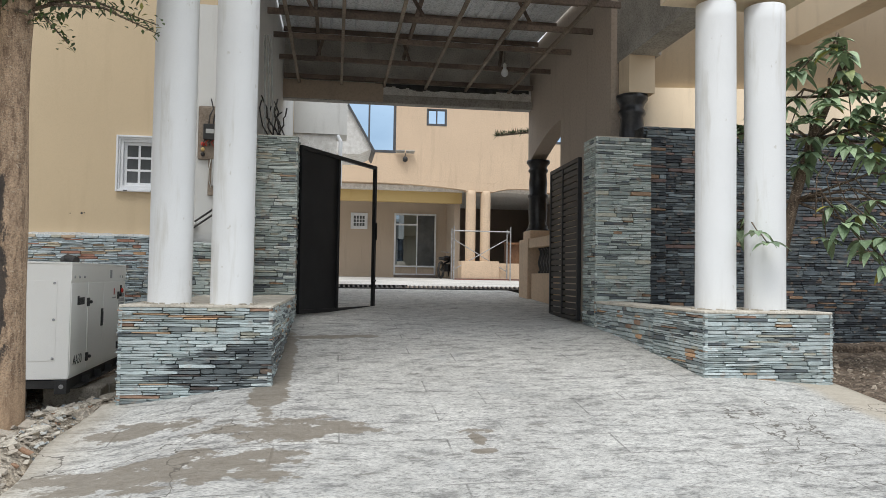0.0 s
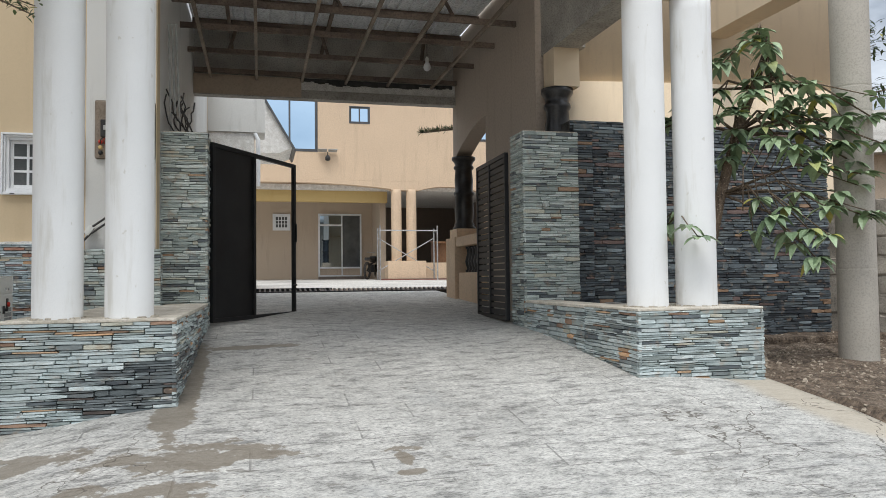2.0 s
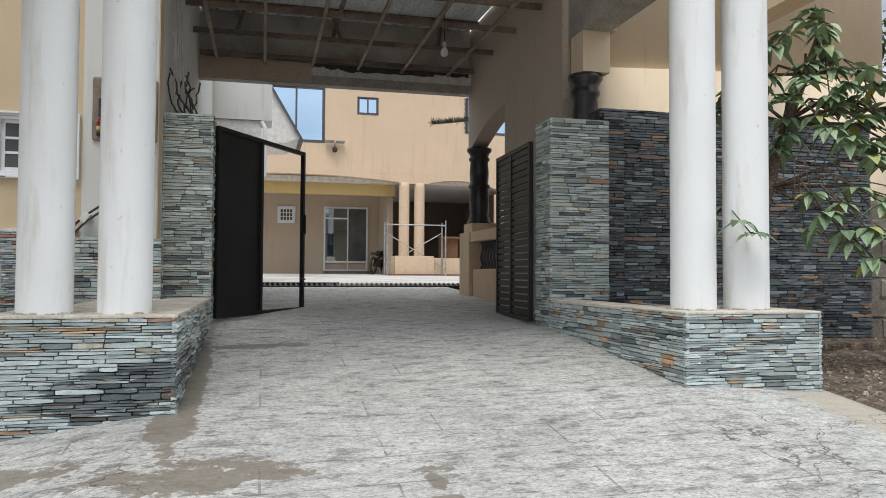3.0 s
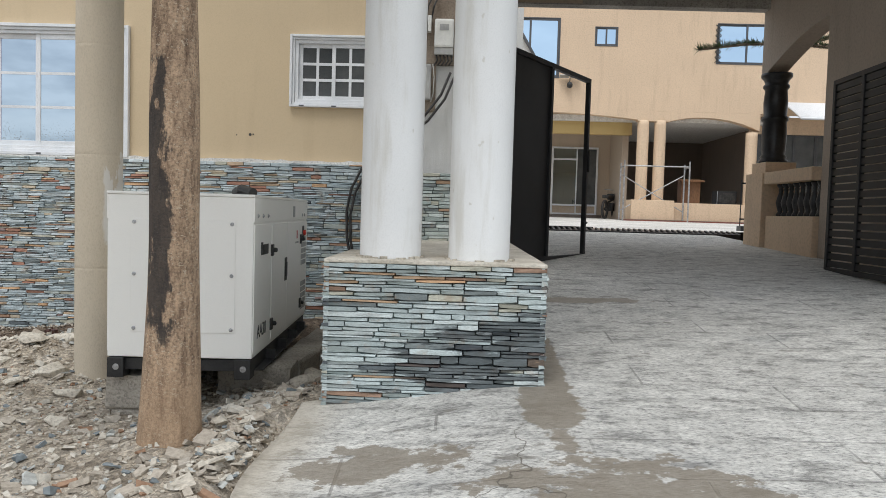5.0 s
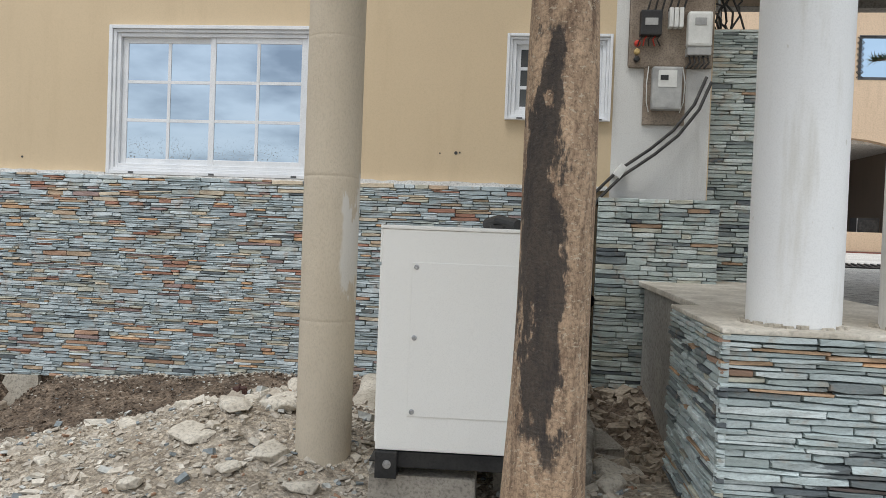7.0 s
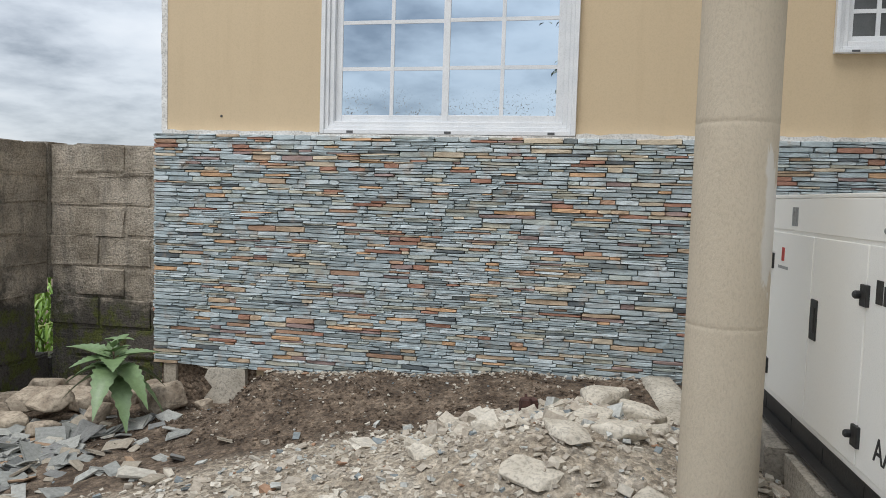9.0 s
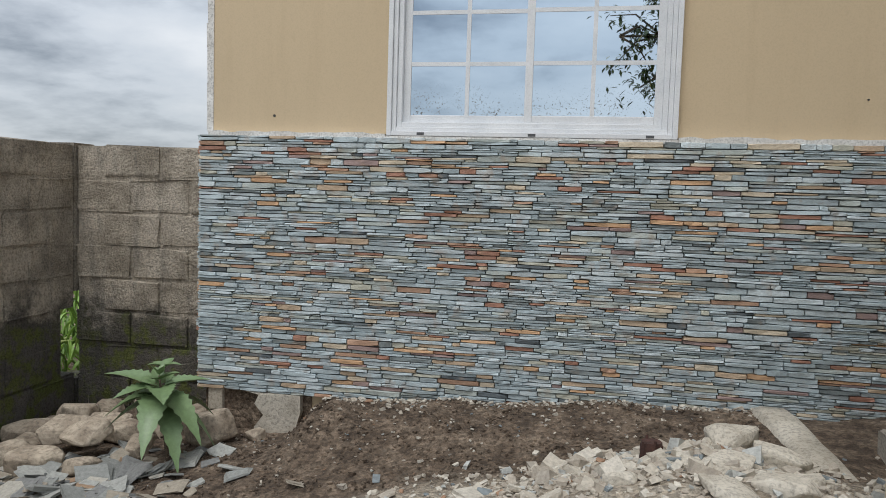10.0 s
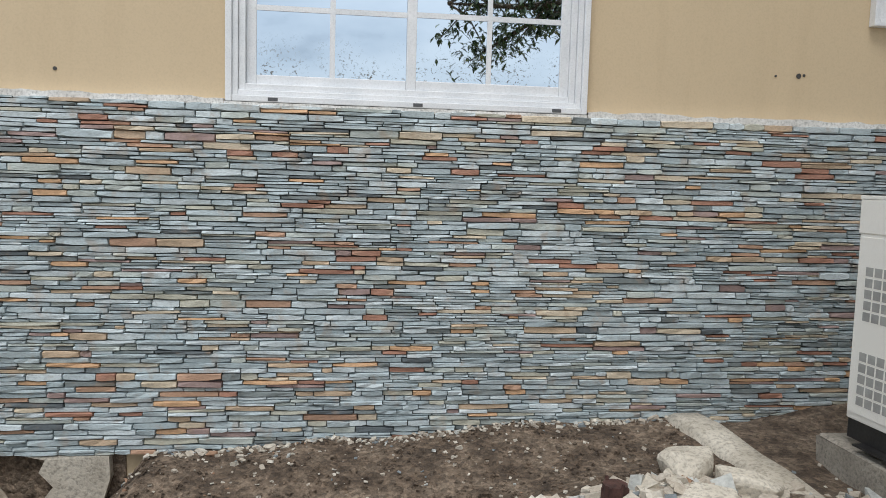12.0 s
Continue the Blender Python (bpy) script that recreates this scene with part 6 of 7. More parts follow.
k = 0
for x, y, s in ((-8.0, 8.45, 0.17), (-7.72, 8.60, 0.15), (-7.45, 8.55, 0.16), (-7.85, 8.2, 0.17), (-7.55, 8.25, 0.18), (-7.28, 8.45, 0.15), (-7.05, 8.55, 0.13), (-6.68, 8.42, 0.20), (-7.3, 8.1, 0.16), (-7.0, 8.2, 0.12), (-7.7, 7.95, 0.15), (-7.45, 7.85, 0.16), (-7.9, 7.8, 0.16), (-7.15, 7.85, 0.11), (-7.95, 8.65, 0.14), (-7.6, 7.6, 0.12), (-6.95, 8.75, 0.14), (-7.35, 8.85, 0.15), (-7.75, 8.9, 0.14), (-6.4, 8.48, 0.08), (-8.0, 8.05, 0.14), (-7.2, 8.68, 0.13)):
    k += 1
    rubble_lump(x, y, ground_z(x, y) + s * 0.35 + (0.08 if k in (2, 5, 9) else 0), s, 300 + k, "rough pale broken rock in the heap by the fence", stone_mat, "rocks by the fence")
for x, y, s, fl in ((-3.72, 7.86, 0.20, 0.55), (-3.55, 7.72, 0.17, 0.5), (-3.80, 7.52, 0.16, 0.22), (-4.02, 7.48, 0.17, 0.2), (-3.62, 7.50, 0.18, 0.2), (-3.66, 7.15, 0.15, 0.4), (-3.86, 7.0, 0.17, 0.25), (-4.0, 6.75, 0.16, 0.22), (-3.55, 6.65, 0.14, 0.3), (-3.95, 7.45, 0.08, 0.6), (-4.25, 7.2, 0.09, 0.5), (-4.5, 7.0, 0.1, 0.4), (-3.5, 7.5, 0.1, 0.5), (-4.8, 6.7, 0.09, 0.4), (-3.7, 6.5, 0.12, 0.22), (-1.85, 6.75, 0.13, 0.5), (-1.9, 6.45, 0.1, 0.5), (-1.75, 6.9, 0.12, 0.5), (-1.95, 5.15, 0.10, 0.22), (-3.3, 6.4, 0.12, 0.3), (-3.1, 5.9, 0.09, 0.4), (-4.1, 6.3, 0.09, 0.4)):
    k += 1
    s *= 0.8
    rubble_lump(x, y, ground_z(x, y) + s * fl * 0.35, s, 300 + k, "pale chunk of broken concrete on the debris", cap_mat, "concrete chunks in the yard", fl)


def chip_field(name, label, count, seed, place, sizes, mat=None, flat=(0.25, 0.6)):
    r = random.Random(seed)
    verts, faces = [], []
    for _ in range(count):
        x, y = place(r)
        s = r.uniform(*sizes) * (1.8 if r.random() < 0.08 else 1.0)
        m = Matrix.Translation((x, y, ground_z(x, y) + s * 0.12)) @ Euler((r.uniform(-0.5, 0.5), r.uniform(-0.5, 0.5), r.uniform(0, 6.3))).to_matrix().to_4x4()
        a, b, c = s, s * r.uniform(0.4, 0.9), s * r.uniform(*flat)
        n0 = len(verts)
        for sz in (-1, 1):
            for sx, sy in ((-1, -1), (1, -1), (1, 1), (-1, 1)):
                j = lambda: r.uniform(0.55, 1.0)
                verts.append(tuple(m @ Vector((sx * a * 0.5 * j(), sy * b * 0.5 * j(), sz * c * 0.5 * j()))))
        for q in ((0, 3, 2, 1), (4, 5, 6, 7), (0, 1, 5, 4), (1, 2, 6, 5), (2, 3, 7, 6), (3, 0, 4, 7)):
            faces.append(tuple(n0 + i for i in q))
    me = bpy.data.meshes.new(name)
    me.from_pydata(verts, [], faces)
    me.materials.append(mat or chips)
    return tagged(new(name, me), label, "rubble", "", "stuff")


def debris_spot(r):
    while True:
        x, y = r.uniform(-6.9, -1.75), r.uniform(3.6, 8.2)
        edge = 7.62 + 0.9 * min(0.0, x + 5.3)
        if y < edge + r.gauss(0, 0.16) and not (x > -1.95 and y < 4.9):
            return x, y


chip_field("debris_chips", "broken slate and plaster chips over the yard", 11000, 1, debris_spot, (0.010, 0.042))
chip_field("debris_shards", "flat slate offcuts lying on the debris", 420, 2, debris_spot, (0.05, 0.10), flat=(0.12, 0.22))
chip_field("gravel_by_wall", "small stones in the dug earth along the house", 420, 3, lambda r: (r.uniform(-6.8, -3.5), 8.56 - abs(r.gauss(0, 0.5))), (0.006, 0.024))
chip_field("slate_offcuts", "flat slate offcuts by the rock heap", 620, 4, lambda r: (r.gauss(-7.2, 0.42), r.gauss(7.4, 0.36)), (0.06, 0.17), offcuts, flat=(0.07, 0.13))
chip_field("side_yard_chips", "stone chips in the side yard", 1500, 5, lambda r: (r.uniform(4.25, 7.2), r.uniform(4.0, 8.2)), (0.012, 0.045), stone_mat)
chip_field("heap_rubble", "pale broken concrete and slate heaped by the stump", 620, 9, lambda r: (r.gauss(-4.0, 0.42), 7.72 - abs(r.gauss(0, 0.26)) + 0.12 * r.random()), (0.02, 0.075), flat=(0.25, 0.6))
chip_field("soil_clods", "brown crumbs of dug earth along the house", 2600, 12, lambda r: (r.uniform(-6.75, -3.45), 8.6 - 1.0 * r.random() ** 0.8), (0.006, 0.022), soil, flat=(0.5, 0.9))
chip_field("wall_foot_chips", "pale mortar crumbs at the foot of the slate", 320, 13, lambda r: (r.uniform(-6.1, -3.45), 8.60 - abs(r.gauss(0, 0.035))), (0.010, 0.034))
chip_field("pit_rubble", "dark rubble in the gap behind the plinth", 420, 6, lambda r: (r.uniform(-1.95, -1.0), r.uniform(6.6, 8.5)), (0.03, 0.09), stone_mat)
chip_field("drive_edge_chips", "chips at the edge of the drive", 300, 7, lambda r: (-1.76 - abs(r.gauss(0, 0.3)), r.uniform(4.2, 6.1)), (0.02, 0.075), flat=(0.15, 0.35))

st = thing("tree_stump", "small splintered brown stump in the debris", "stump", at=(-4.10, 7.64, ground_z(-4.10, 7.64) - 0.03))
part("stub", lathe([(0.058, 0), (0.052, 0.06), (0.046, 0.13)], 0, 0, 9), red_stump, st)
for a in range(7):
    part("splinter", tube([(0.035 * math.cos(a), 0.035 * math.sin(a), 0.08), (0.045 * math.cos(a), 0.045 * math.sin(a), 0.115 + 0.015 * (a % 3))], [0.017, 0.006], 5), red_stump, st)

# ---- meters and cables on the house ----
def meter_things():
    b1 = thing("meter_board", "brown fuse board with breakers and wiring", "meter board", at=(-1.34, HF - 0.01, 2.79))
    part("board", box(-0.29, 0.31, -0.03, 0.0, 0, 0.62, 0.02), meter_board, b1)
    part("breaker", box(-0.22, -0.07, -0.11, -0.03, 0.22, 0.40, 0.008), gen_black, b1)
    part("breaker_label", box(-0.19, -0.10, -0.113, -0.11, 0.29, 0.34), meter_grey, b1)
    for q in range(3):
        part("contactor_switch", box(-0.02 + q * 0.035, 0.01 + q * 0.035, -0.10, -0.03, 0.28, 0.42, 0.004), meter_white, b1)
    for z, mt in ((0.175, red_plastic), (0.115, yellow_paint), (0.06, gen_black)):
        part("indicator_lamp", lathe([(0.022, 0), (0.022, 0.02), (0.012, 0.03)], 0, 0, 12), mt, b1).matrix_basis = pose(-0.23, -0.03, z, 90, 0, 0)
    for q in range(5):
        x = -0.2 + q * 0.03
        part("wire", tube([(x, -0.07, 0.22), (x - 0.02, -0.09, 0.19), (x - 0.03 + 0.01 * q, -0.05, 0.155)], 0.005, 6), red_plastic if q % 2 else rubber, b1)
    for q in range(6):
        x = -0.17 + q * 0.05
        part("wire", tube([(x, -0.06, 0.40), (x + 0.02, -0.10, 0.50), (x + 0.05, -0.06, 0.58), (x + 0.02, -0.05, 0.70)], 0.008, 6), rubber, b1)
    m2 = thing("electricity_meter", "white prepaid electricity meter on the board", "meter", at=(-1.145, HF - 0.04, 2.93))
    part("case", box(-0.085, 0.085, -0.09, 0, 0, 0.25, 0.02), meter_white, m2)
    part("display", box(-0.04, 0.04, -0.094, -0.09, 0.15, 0.20), meter_grey, m2)
    part("terminal_cover", box(-0.083, 0.083, -0.08, -0.001, -0.06, 0.0, 0.006), meter_grey, m2)
    for q in range(5):
        x = -0.065 + q * 0.032
        part("wire", tube([(x, -0.05, -0.06), (x + 0.01, -0.06, -0.11), (x - 0.02, -0.04, -0.15)], 0.007, 6), rubber, m2)
    b2 = thing("meter_box", "grey sealed meter box on a small brown board", "meter", at=(-1.36, HF - 0.01, 2.38))
    part("board", box(-0.15, 0.15, -0.022, 0, 0, 0.42, 0.006), meter_board, b2)
    part("case", box(-0.10, 0.11, -0.10, -0.022, 0.10, 0.41, 0.016), meter_grey, b2)
    part("window", box(-0.06, 0.07, -0.104, -0.10, 0.26, 0.38, 0.002), meter_white, b2)
    part("display", box(-0.045, 0.01, -0.107, -0.104, 0.31, 0.345), gen_black, b2)
    for s in (-1, 1):
        part("seal_wire", tube([(s * 0.12, -0.03, 0.42), (s * 0.135, -0.06, 0.3), (s * 0.13, -0.05, 0.16), (s * 0.11, -0.03, 0.09)], 0.004, 6), meter_white, b2)
    tr = thing("cable_trunking", "white plastic cable trunking on the house wall", "trunking", at=(-1.18, HF - 0.01, 3.45))
    part("duct", box(-0.035, 0.035, -0.03, 0, 0, 1.3, 0.003), white_frame, tr)
    pts = [(-1.08, 2.72), (-1.16, 2.52), (-1.30, 2.33), (-1.46, 2.19), (-1.68, 2.03), (-1.84, 1.86), (-1.93, 1.68), (-1.97, 1.48), (-1.965, 1.26), (-1.93, 1.05), (-1.90, 0.86), (-1.96, 0.68), (-2.06, 0.55), (-2.15, 0.47)]
    for q in range(2):
        c = thing("power_cable", "thick black power cable looping down the wall", "cable", "power cables", at=(0, 0, 0))
        part("sheath", tube([(x + 0.035 * q, 8.57 - 0.03 * math.sin(i * 0.5) - 0.05 * (i > 9) * (i - 9), z - 0.035 * q) for i, (x, z) in enumerate(pts)], 0.0115, 10), rubber, c, smooth=True)
    cl = thing("cable_clip", "pale cable clip on the plaster", "clip", at=(-1.66, 8.56, 2.03))
    part("strap", box(-0.03, 0.03, -0.03, 0.09, -0.05, 0.05, 0.006, pose(0, 0, 0, 0, 35, 0)), meter_white, cl)
    pp = thing("pipe_stub", "black plastic pipe stub through the slate", "pipe", at=(-1.865, 8.43, 1.09))
    bm = bmesh.new()
    add_tube(bm, [(0, 0.23, 0), (0, 0, 0)], 0.052, 20, False)
    add_tube(bm, [(0, 0, 0), (0, 0.22, 0)], 0.043, 20, False)
    part("pipe", bm, rubber, pp, smooth=True)
    # wires on the gate post
    wb = thing("wire_bundle", "tangle of black wires behind the gate post", "wires", at=(-0.82, 9.05, 3.19))
    for q in range(9):
        pts2 = [(rng.uniform(-0.12, 0.2), rng.uniform(0.0, 0.3), 0.0)]
        for i in range(5):
            a = pts2[-1]
            pts2.append((a[0] + rng.uniform(-0.08, 0.06), a[1] + rng.uniform(-0.05, 0.05), a[2] + rng.uniform(0.02, 0.13)))
        part("wire", tube(pts2, 0.009, 6), rubber, wb)
    for q in range(3):
        part("conduit", tube([(-0.12 + 0.05 * q, 0.2, 0.0), (-0.16 + 0.04 * q, 0.25, 1.3)], 0.012, 8), meter_grey, wb)


meter_things()


# ---- trees and plants ----
def add_leaf(bm, base, way, up, ln, wd, curl=0.25, seg=4):
    """A pointed leaf folded along its midrib and drooping towards the tip."""
    way = way.normalized()
    side = way.cross(up)
    if side.length < 1e-3:
        side = way.cross(Vector((1, 0, 0)))
    side.normalize()
    nrm = side.cross(way)
    prev = None
    for k in range(seg + 1):
        f = k / seg
        c = base + way * (ln * f) - Vector((0, 0, 1)) * (curl * ln * f * f)
        w = wd * math.sin(math.pi * min(1.0, 0.06 + 0.94 * f) ** 0.8) * 0.5
        row = [bm.verts.new(c - side * w + nrm * w * 0.3), bm.verts.new(c), bm.verts.new(c + side * w + nrm * w * 0.3)]
        if prev:
            bm.faces.new((prev[0], prev[1], row[1], row[0]))
            bm.faces.new((prev[1], prev[2], row[2], row[1]))
        prev = row


def rosette(bm, at, out, n, ln, r, wd=0.60, curl=0.45):
    for k in range(n):
        a = 2 * math.pi * k / n + r.uniform(-0.4, 0.4)
        d = Vector((math.cos(a), math.sin(a), r.uniform(-0.25, 0.45))) + out * 0.6
        s = ln * r.uniform(0.6, 1.1)
        add_leaf(bm, Vector(at) + d.normalized() * 0.02, d, Vector((0, 0, 1)), s, s * wd, curl * r.uniform(0.5, 1.4))


def yard_tree():
    t = thing("yard_tree", "brown-barked tree with a tarred trunk and a small-leaved crown", "tree", at=(-2.252, 5.295, 0.33))
    r = random.Random(3)
    prof = []
    for k in range(34):
        z = k * 0.1
        rad = 0.121 - 0.011 * z + 0.03 * math.exp(-z / 0.22) + 0.004 * math.sin(z * 5) + 0.03 * smooth01(z, 2.6, 3.2)
        prof.append((0.02 * math.sin(z * 1.1), 0.012 * math.cos(z * 1.6), z, rad))
    bm = bmesh.new()
    rings, seg = [], 28
    for x, y, z, rad in prof:
        rings.append([bm.verts.new((x + math.cos(a) * rad * w, y + math.sin(a) * rad * w, z)) for a in (2 * math.pi * q / seg for q in range(seg)) for w in (1 + 0.05 * noise.noise(Vector((math.cos(a) * 2, math.sin(a) * 2, z * 0.8))) - 0.10 * math.exp(-((a - 4.55) / 0.25) ** 2) * smooth01(0.9 - z, 0, 0.5),)])
    for a, b in zip(rings, rings[1:]):
        for q in range(seg):
            bm.faces.new((a[q], a[(q + 1) % seg], b[(q + 1) % seg], b[q]))
    bm.faces.new(rings[-1])
    part("trunk", bm, bark, t, smooth=True)
    leaves = bmesh.new()
    top = Vector((0, 0, 3.0))
    for k in range(15):
        a = 2 * math.pi * k / 15 + r.uniform(-0.2, 0.2)
        left = math.cos(a) < -0.1 and math.sin(a) < 0.25
        out = Vector((math.cos(a), math.sin(a), 0))
        reach = r.uniform(1.5, 2.3) if left else r.uniform(0.9, 1.5)
        lift = r.uniform(-0.45, 0.9) if left else r.uniform(1.2, 2.2)
        pts = [top + Vector((0, 0, r.uniform(-0.15, 0.2)))]
        for i in range(1, 6):
            f = i / 5
            pts.append(top + out * reach * f + Vector((r.uniform(-0.1, 0.1), r.uniform(-0.1, 0.1), lift * math.sin(f * 1.7))))
        limbs = bmesh.new()
        add_tube(limbs, pts, [0.075, 0.055, 0.042, 0.03, 0.02, 0.01], 8)
        for i in range(1, 6):
            for b in range(3):
                d = Vector((r.uniform(-1, 1), r.uniform(-1, 1), r.uniform(-0.5, 0.7))).normalized() * r.uniform(0.35, 0.7)
                q0 = pts[i]
                q1 = q0 + d * 0.5 + Vector((0, 0, 0.05))
                q2 = q0 + d - Vector((0, 0, 0.12 if left else 0.0))
                if q2.x > 0.55 and q2.z < 3.6:
                    q2.z = q1.z = 3.7
                add_tube(limbs, [q0, q1, q2], [0.014, 0.009, 0.004], 5)
                for w in range(60):
                    f = r.uniform(0.25, 1.05)
                    c = q0.lerp(q2, f) + Vector((r.gauss(0, 0.07), r.gauss(0, 0.07), r.gauss(0, 0.05)))
                    add_leaf(leaves, c, Vector((r.uniform(-1, 1), r.uniform(-1, 1), r.uniform(-0.8, 0.3))), Vector((0, 0, 1)), r.uniform(0.05, 0.095), r.uniform(0.028, 0.045), 0.2, 2)
        part("limb", limbs, bark_thin, t, smooth=True)
    # a long low bough over the yard
    limbs = bmesh.new()
    bough = [Vector(p) for p in ((0, 0, 3.0), (-0.6, -0.05, 3.0), (-1.15, -0.1, 2.78), (-1.75, -0.12, 2.38))]
    add_tube(limbs, bough, [0.05, 0.036, 0.024, 0.008], 8)
    for w in range(1500):
        i = r.randrange(3)
        c = bough[i].lerp(bough[i + 1], r.random()) + Vector((r.gauss(0, 0.13), r.gauss(0, 0.16), r.gauss(0, 0.10)))
        add_leaf(leaves, c, Vector((r.uniform(-1, 1), r.uniform(-1, 1), r.uniform(-0.8, 0.3))), Vector((0, 0, 1)), r.uniform(0.05, 0.095), r.uniform(0.028, 0.045), 0.2, 2)
    part("limb", limbs, bark_thin, t, smooth=True)
    # low sprays that hang beside the trunk
    for p0, p1 in (((0.05, -0.1, 3.0), (0.88, 0.25, 2.98)), ((0.1, 0, 2.95), (0.8, 0.1, 3.12)), ((0.2, 0.0, 3.0), (0.95, -0.05, 2.82)), ((0.05, -0.12, 2.9), (0.38, -0.1, 2.70)), ((-0.1, 0.1, 2.95), (0.3, 0.2, 3.15))):
        a, b = Vector(p0), Vector(p1)
        limbs = bmesh.new()
        add_tube(limbs, [a, a.lerp(b, 0.5) + Vector((0, 0, 0.08)), b], [0.016, 0.01, 0.004], 5)
        part("limb", limbs, bark_thin, t, smooth=True)
        for w in range(60):
            f = r.uniform(0.3, 1.03)
            c = a.lerp(b, f) + Vector((r.gauss(0, 0.03), r.gauss(0, 0.03), 0.08 * math.sin(math.pi * f) + r.gauss(0, 0.03)))
            add_leaf(leaves, c, Vector((r.uniform(-0.6, 1), r.uniform(-1, 1), r.uniform(-0.8, 0.5))), Vector((0, 0, 1)), r.uniform(0.03, 0.06), r.uniform(0.018, 0.03), 0.2, 2)
    part("crown", leaves, leaf_small, t)


yard_tree()


def broad_shrub():
    t = thing("broadleaf_tree", "young tree with broad glossy green leaves by the slate wall", "tree", at=(4.30, 6.72, 1.15))
    r = random.Random(9)
    B = Vector((4.30, 6.72, 1.15))
    stem = [B, Vector((4.36, 6.72, 1.7)), Vector((4.47, 6.66, 2.3)), Vector((4.62, 6.6, 2.9)), Vector((4.80, 6.56, 3.35)), Vector((4.93, 6.52, 3.72))]
    part("trunk", tube([p - B for p in stem], [0.062, 0.056, 0.05, 0.045, 0.04, 0.034], 12), bark_thin, t, smooth=True)
    lv = bmesh.new()
    tips = [(4.42, 6.5, 3.55), (4.62, 6.3, 3.72), (4.85, 6.4, 3.55), (4.30, 6.6, 3.2), (4.62, 6.35, 3.25), (4.95, 6.3, 3.2), (5.25, 6.25, 3.2), (5.5, 6.2, 3.02), (5.78, 6.15, 3.02), (5.85, 6.1, 2.75), (5.4, 6.2, 2.75), (5.1, 6.3, 2.9), (4.8, 6.3, 2.8), (4.5, 6.45, 2.75), (4.18, 6.6, 2.95), (5.6, 6.1, 2.45), (5.15, 6.2, 2.55), (4.72, 6.25, 2.05), (5.0, 6.1, 1.92), (5.22, 6.1, 2.12), (5.02, 6.05, 1.66), (5.62, 6.1, 2.05), (4.02, 6.9, 3.05), (3.86, 7.0, 2.95), (3.96, 6.8, 2.0), (4.98, 6.5, 3.0), (5.35, 6.4, 3.0), (4.4, 6.3, 3.0), (5.7, 6.3, 2.6)]
    for p in tips:
        p = Vector(p)
        k = min(range(2, 6), key=lambda i: abs(stem[i].z - p.z - 0.1) + 0.2 * abs(stem[i].x - p.x))
        a = stem[k]
        mid = a.lerp(p, 0.55) + Vector((0, 0, 0.12 + 0.1 * r.random()))
        br = bmesh.new()
        add_tube(br, [a - B, mid - B, p - B], [0.018, 0.012, 0.007], 6)
        rosette(lv, p - B, (p - a).normalized(), 11, 0.20, r, 0.54, 0.5)
        rosette(lv, mid.lerp(p, 0.45) - B, (p - a).normalized(), 8, 0.19, r, 0.54, 0.5)
        q = p + Vector((r.uniform(-0.2, 0.2), r.uniform(-0.2, 0.2), r.uniform(-0.15, 0.15)))
        add_tube(br, [mid - B, q - B], [0.008, 0.005], 5)
        rosette(lv, q - B, (p - a).normalized(), 8, 0.18, r, 0.54, 0.45)
        part("branch", br, bark_thin, t, smooth=True)
    for p in ((3.50, 5.72, 1.92), (3.58, 5.7, 1.82)):
        p = Vector(p)
        br = bmesh.new()
        add_tube(br, [stem[1] - B, Vector((4.0, 6.3, 2.1)) - B, Vector((3.66, 6.2, 2.15)) - B, p - B], [0.012, 0.01, 0.008, 0.005], 6)
        rosette(lv, p - B, Vector((0, -0.5, -0.3)), 5, 0.17, r)
        part("branch", br, bark_thin, t, smooth=True)
    # hanging bare twigs
    for k in range(5):
        a = Vector((4.65 + 0.1 * k, 6.35, 2.75))
        br = bmesh.new()
        add_tube(br, [a - B, a - B + Vector((-0.15, 0, -0.25)), a - B + Vector((-0.2 + 0.1 * k, -0.05, -0.65))], 0.006, 5)
        part("twig", br, bark_thin, t, smooth=True)
    part("crown", lv, leaf_big, t)


broad_shrub()


def toothed_leaf(base, way, ln, wd, curl):
    """A broad leaf with a saw-toothed margin, folded at the midrib and arching over."""
    bm = bmesh.new()
    way = way.normalized()
    side = way.cross(Vector((0, 0, 1))).normalized()
    nrm = side.cross(way)
    prev, seg = None, 18
    for k in range(seg + 1):
        f = k / seg
        c = base + way * (ln * f) - Vector((0, 0, 1)) * (curl * ln * f * f)
        body = math.sin(math.pi * (0.04 + 0.96 * f) ** 0.72) if f > 0.12 else 0.06 + f
        w = wd * 0.5 * max(body, 0.0) * (1.0 if k % 2 else 0.80)
        row = [bm.verts.new(c - side * w + nrm * w * 0.35), bm.verts.new(c - side * w * 0.5 + nrm * w * 0.12), bm.verts.new(c), bm.verts.new(c + side * w * 0.5 + nrm * w * 0.12), bm.verts.new(c + side * w + nrm * w * 0.35)]
        if prev:
            for i in range(4):
                bm.faces.new((prev[i], prev[i + 1], row[i + 1], row[i]))
        prev = row
    return bm


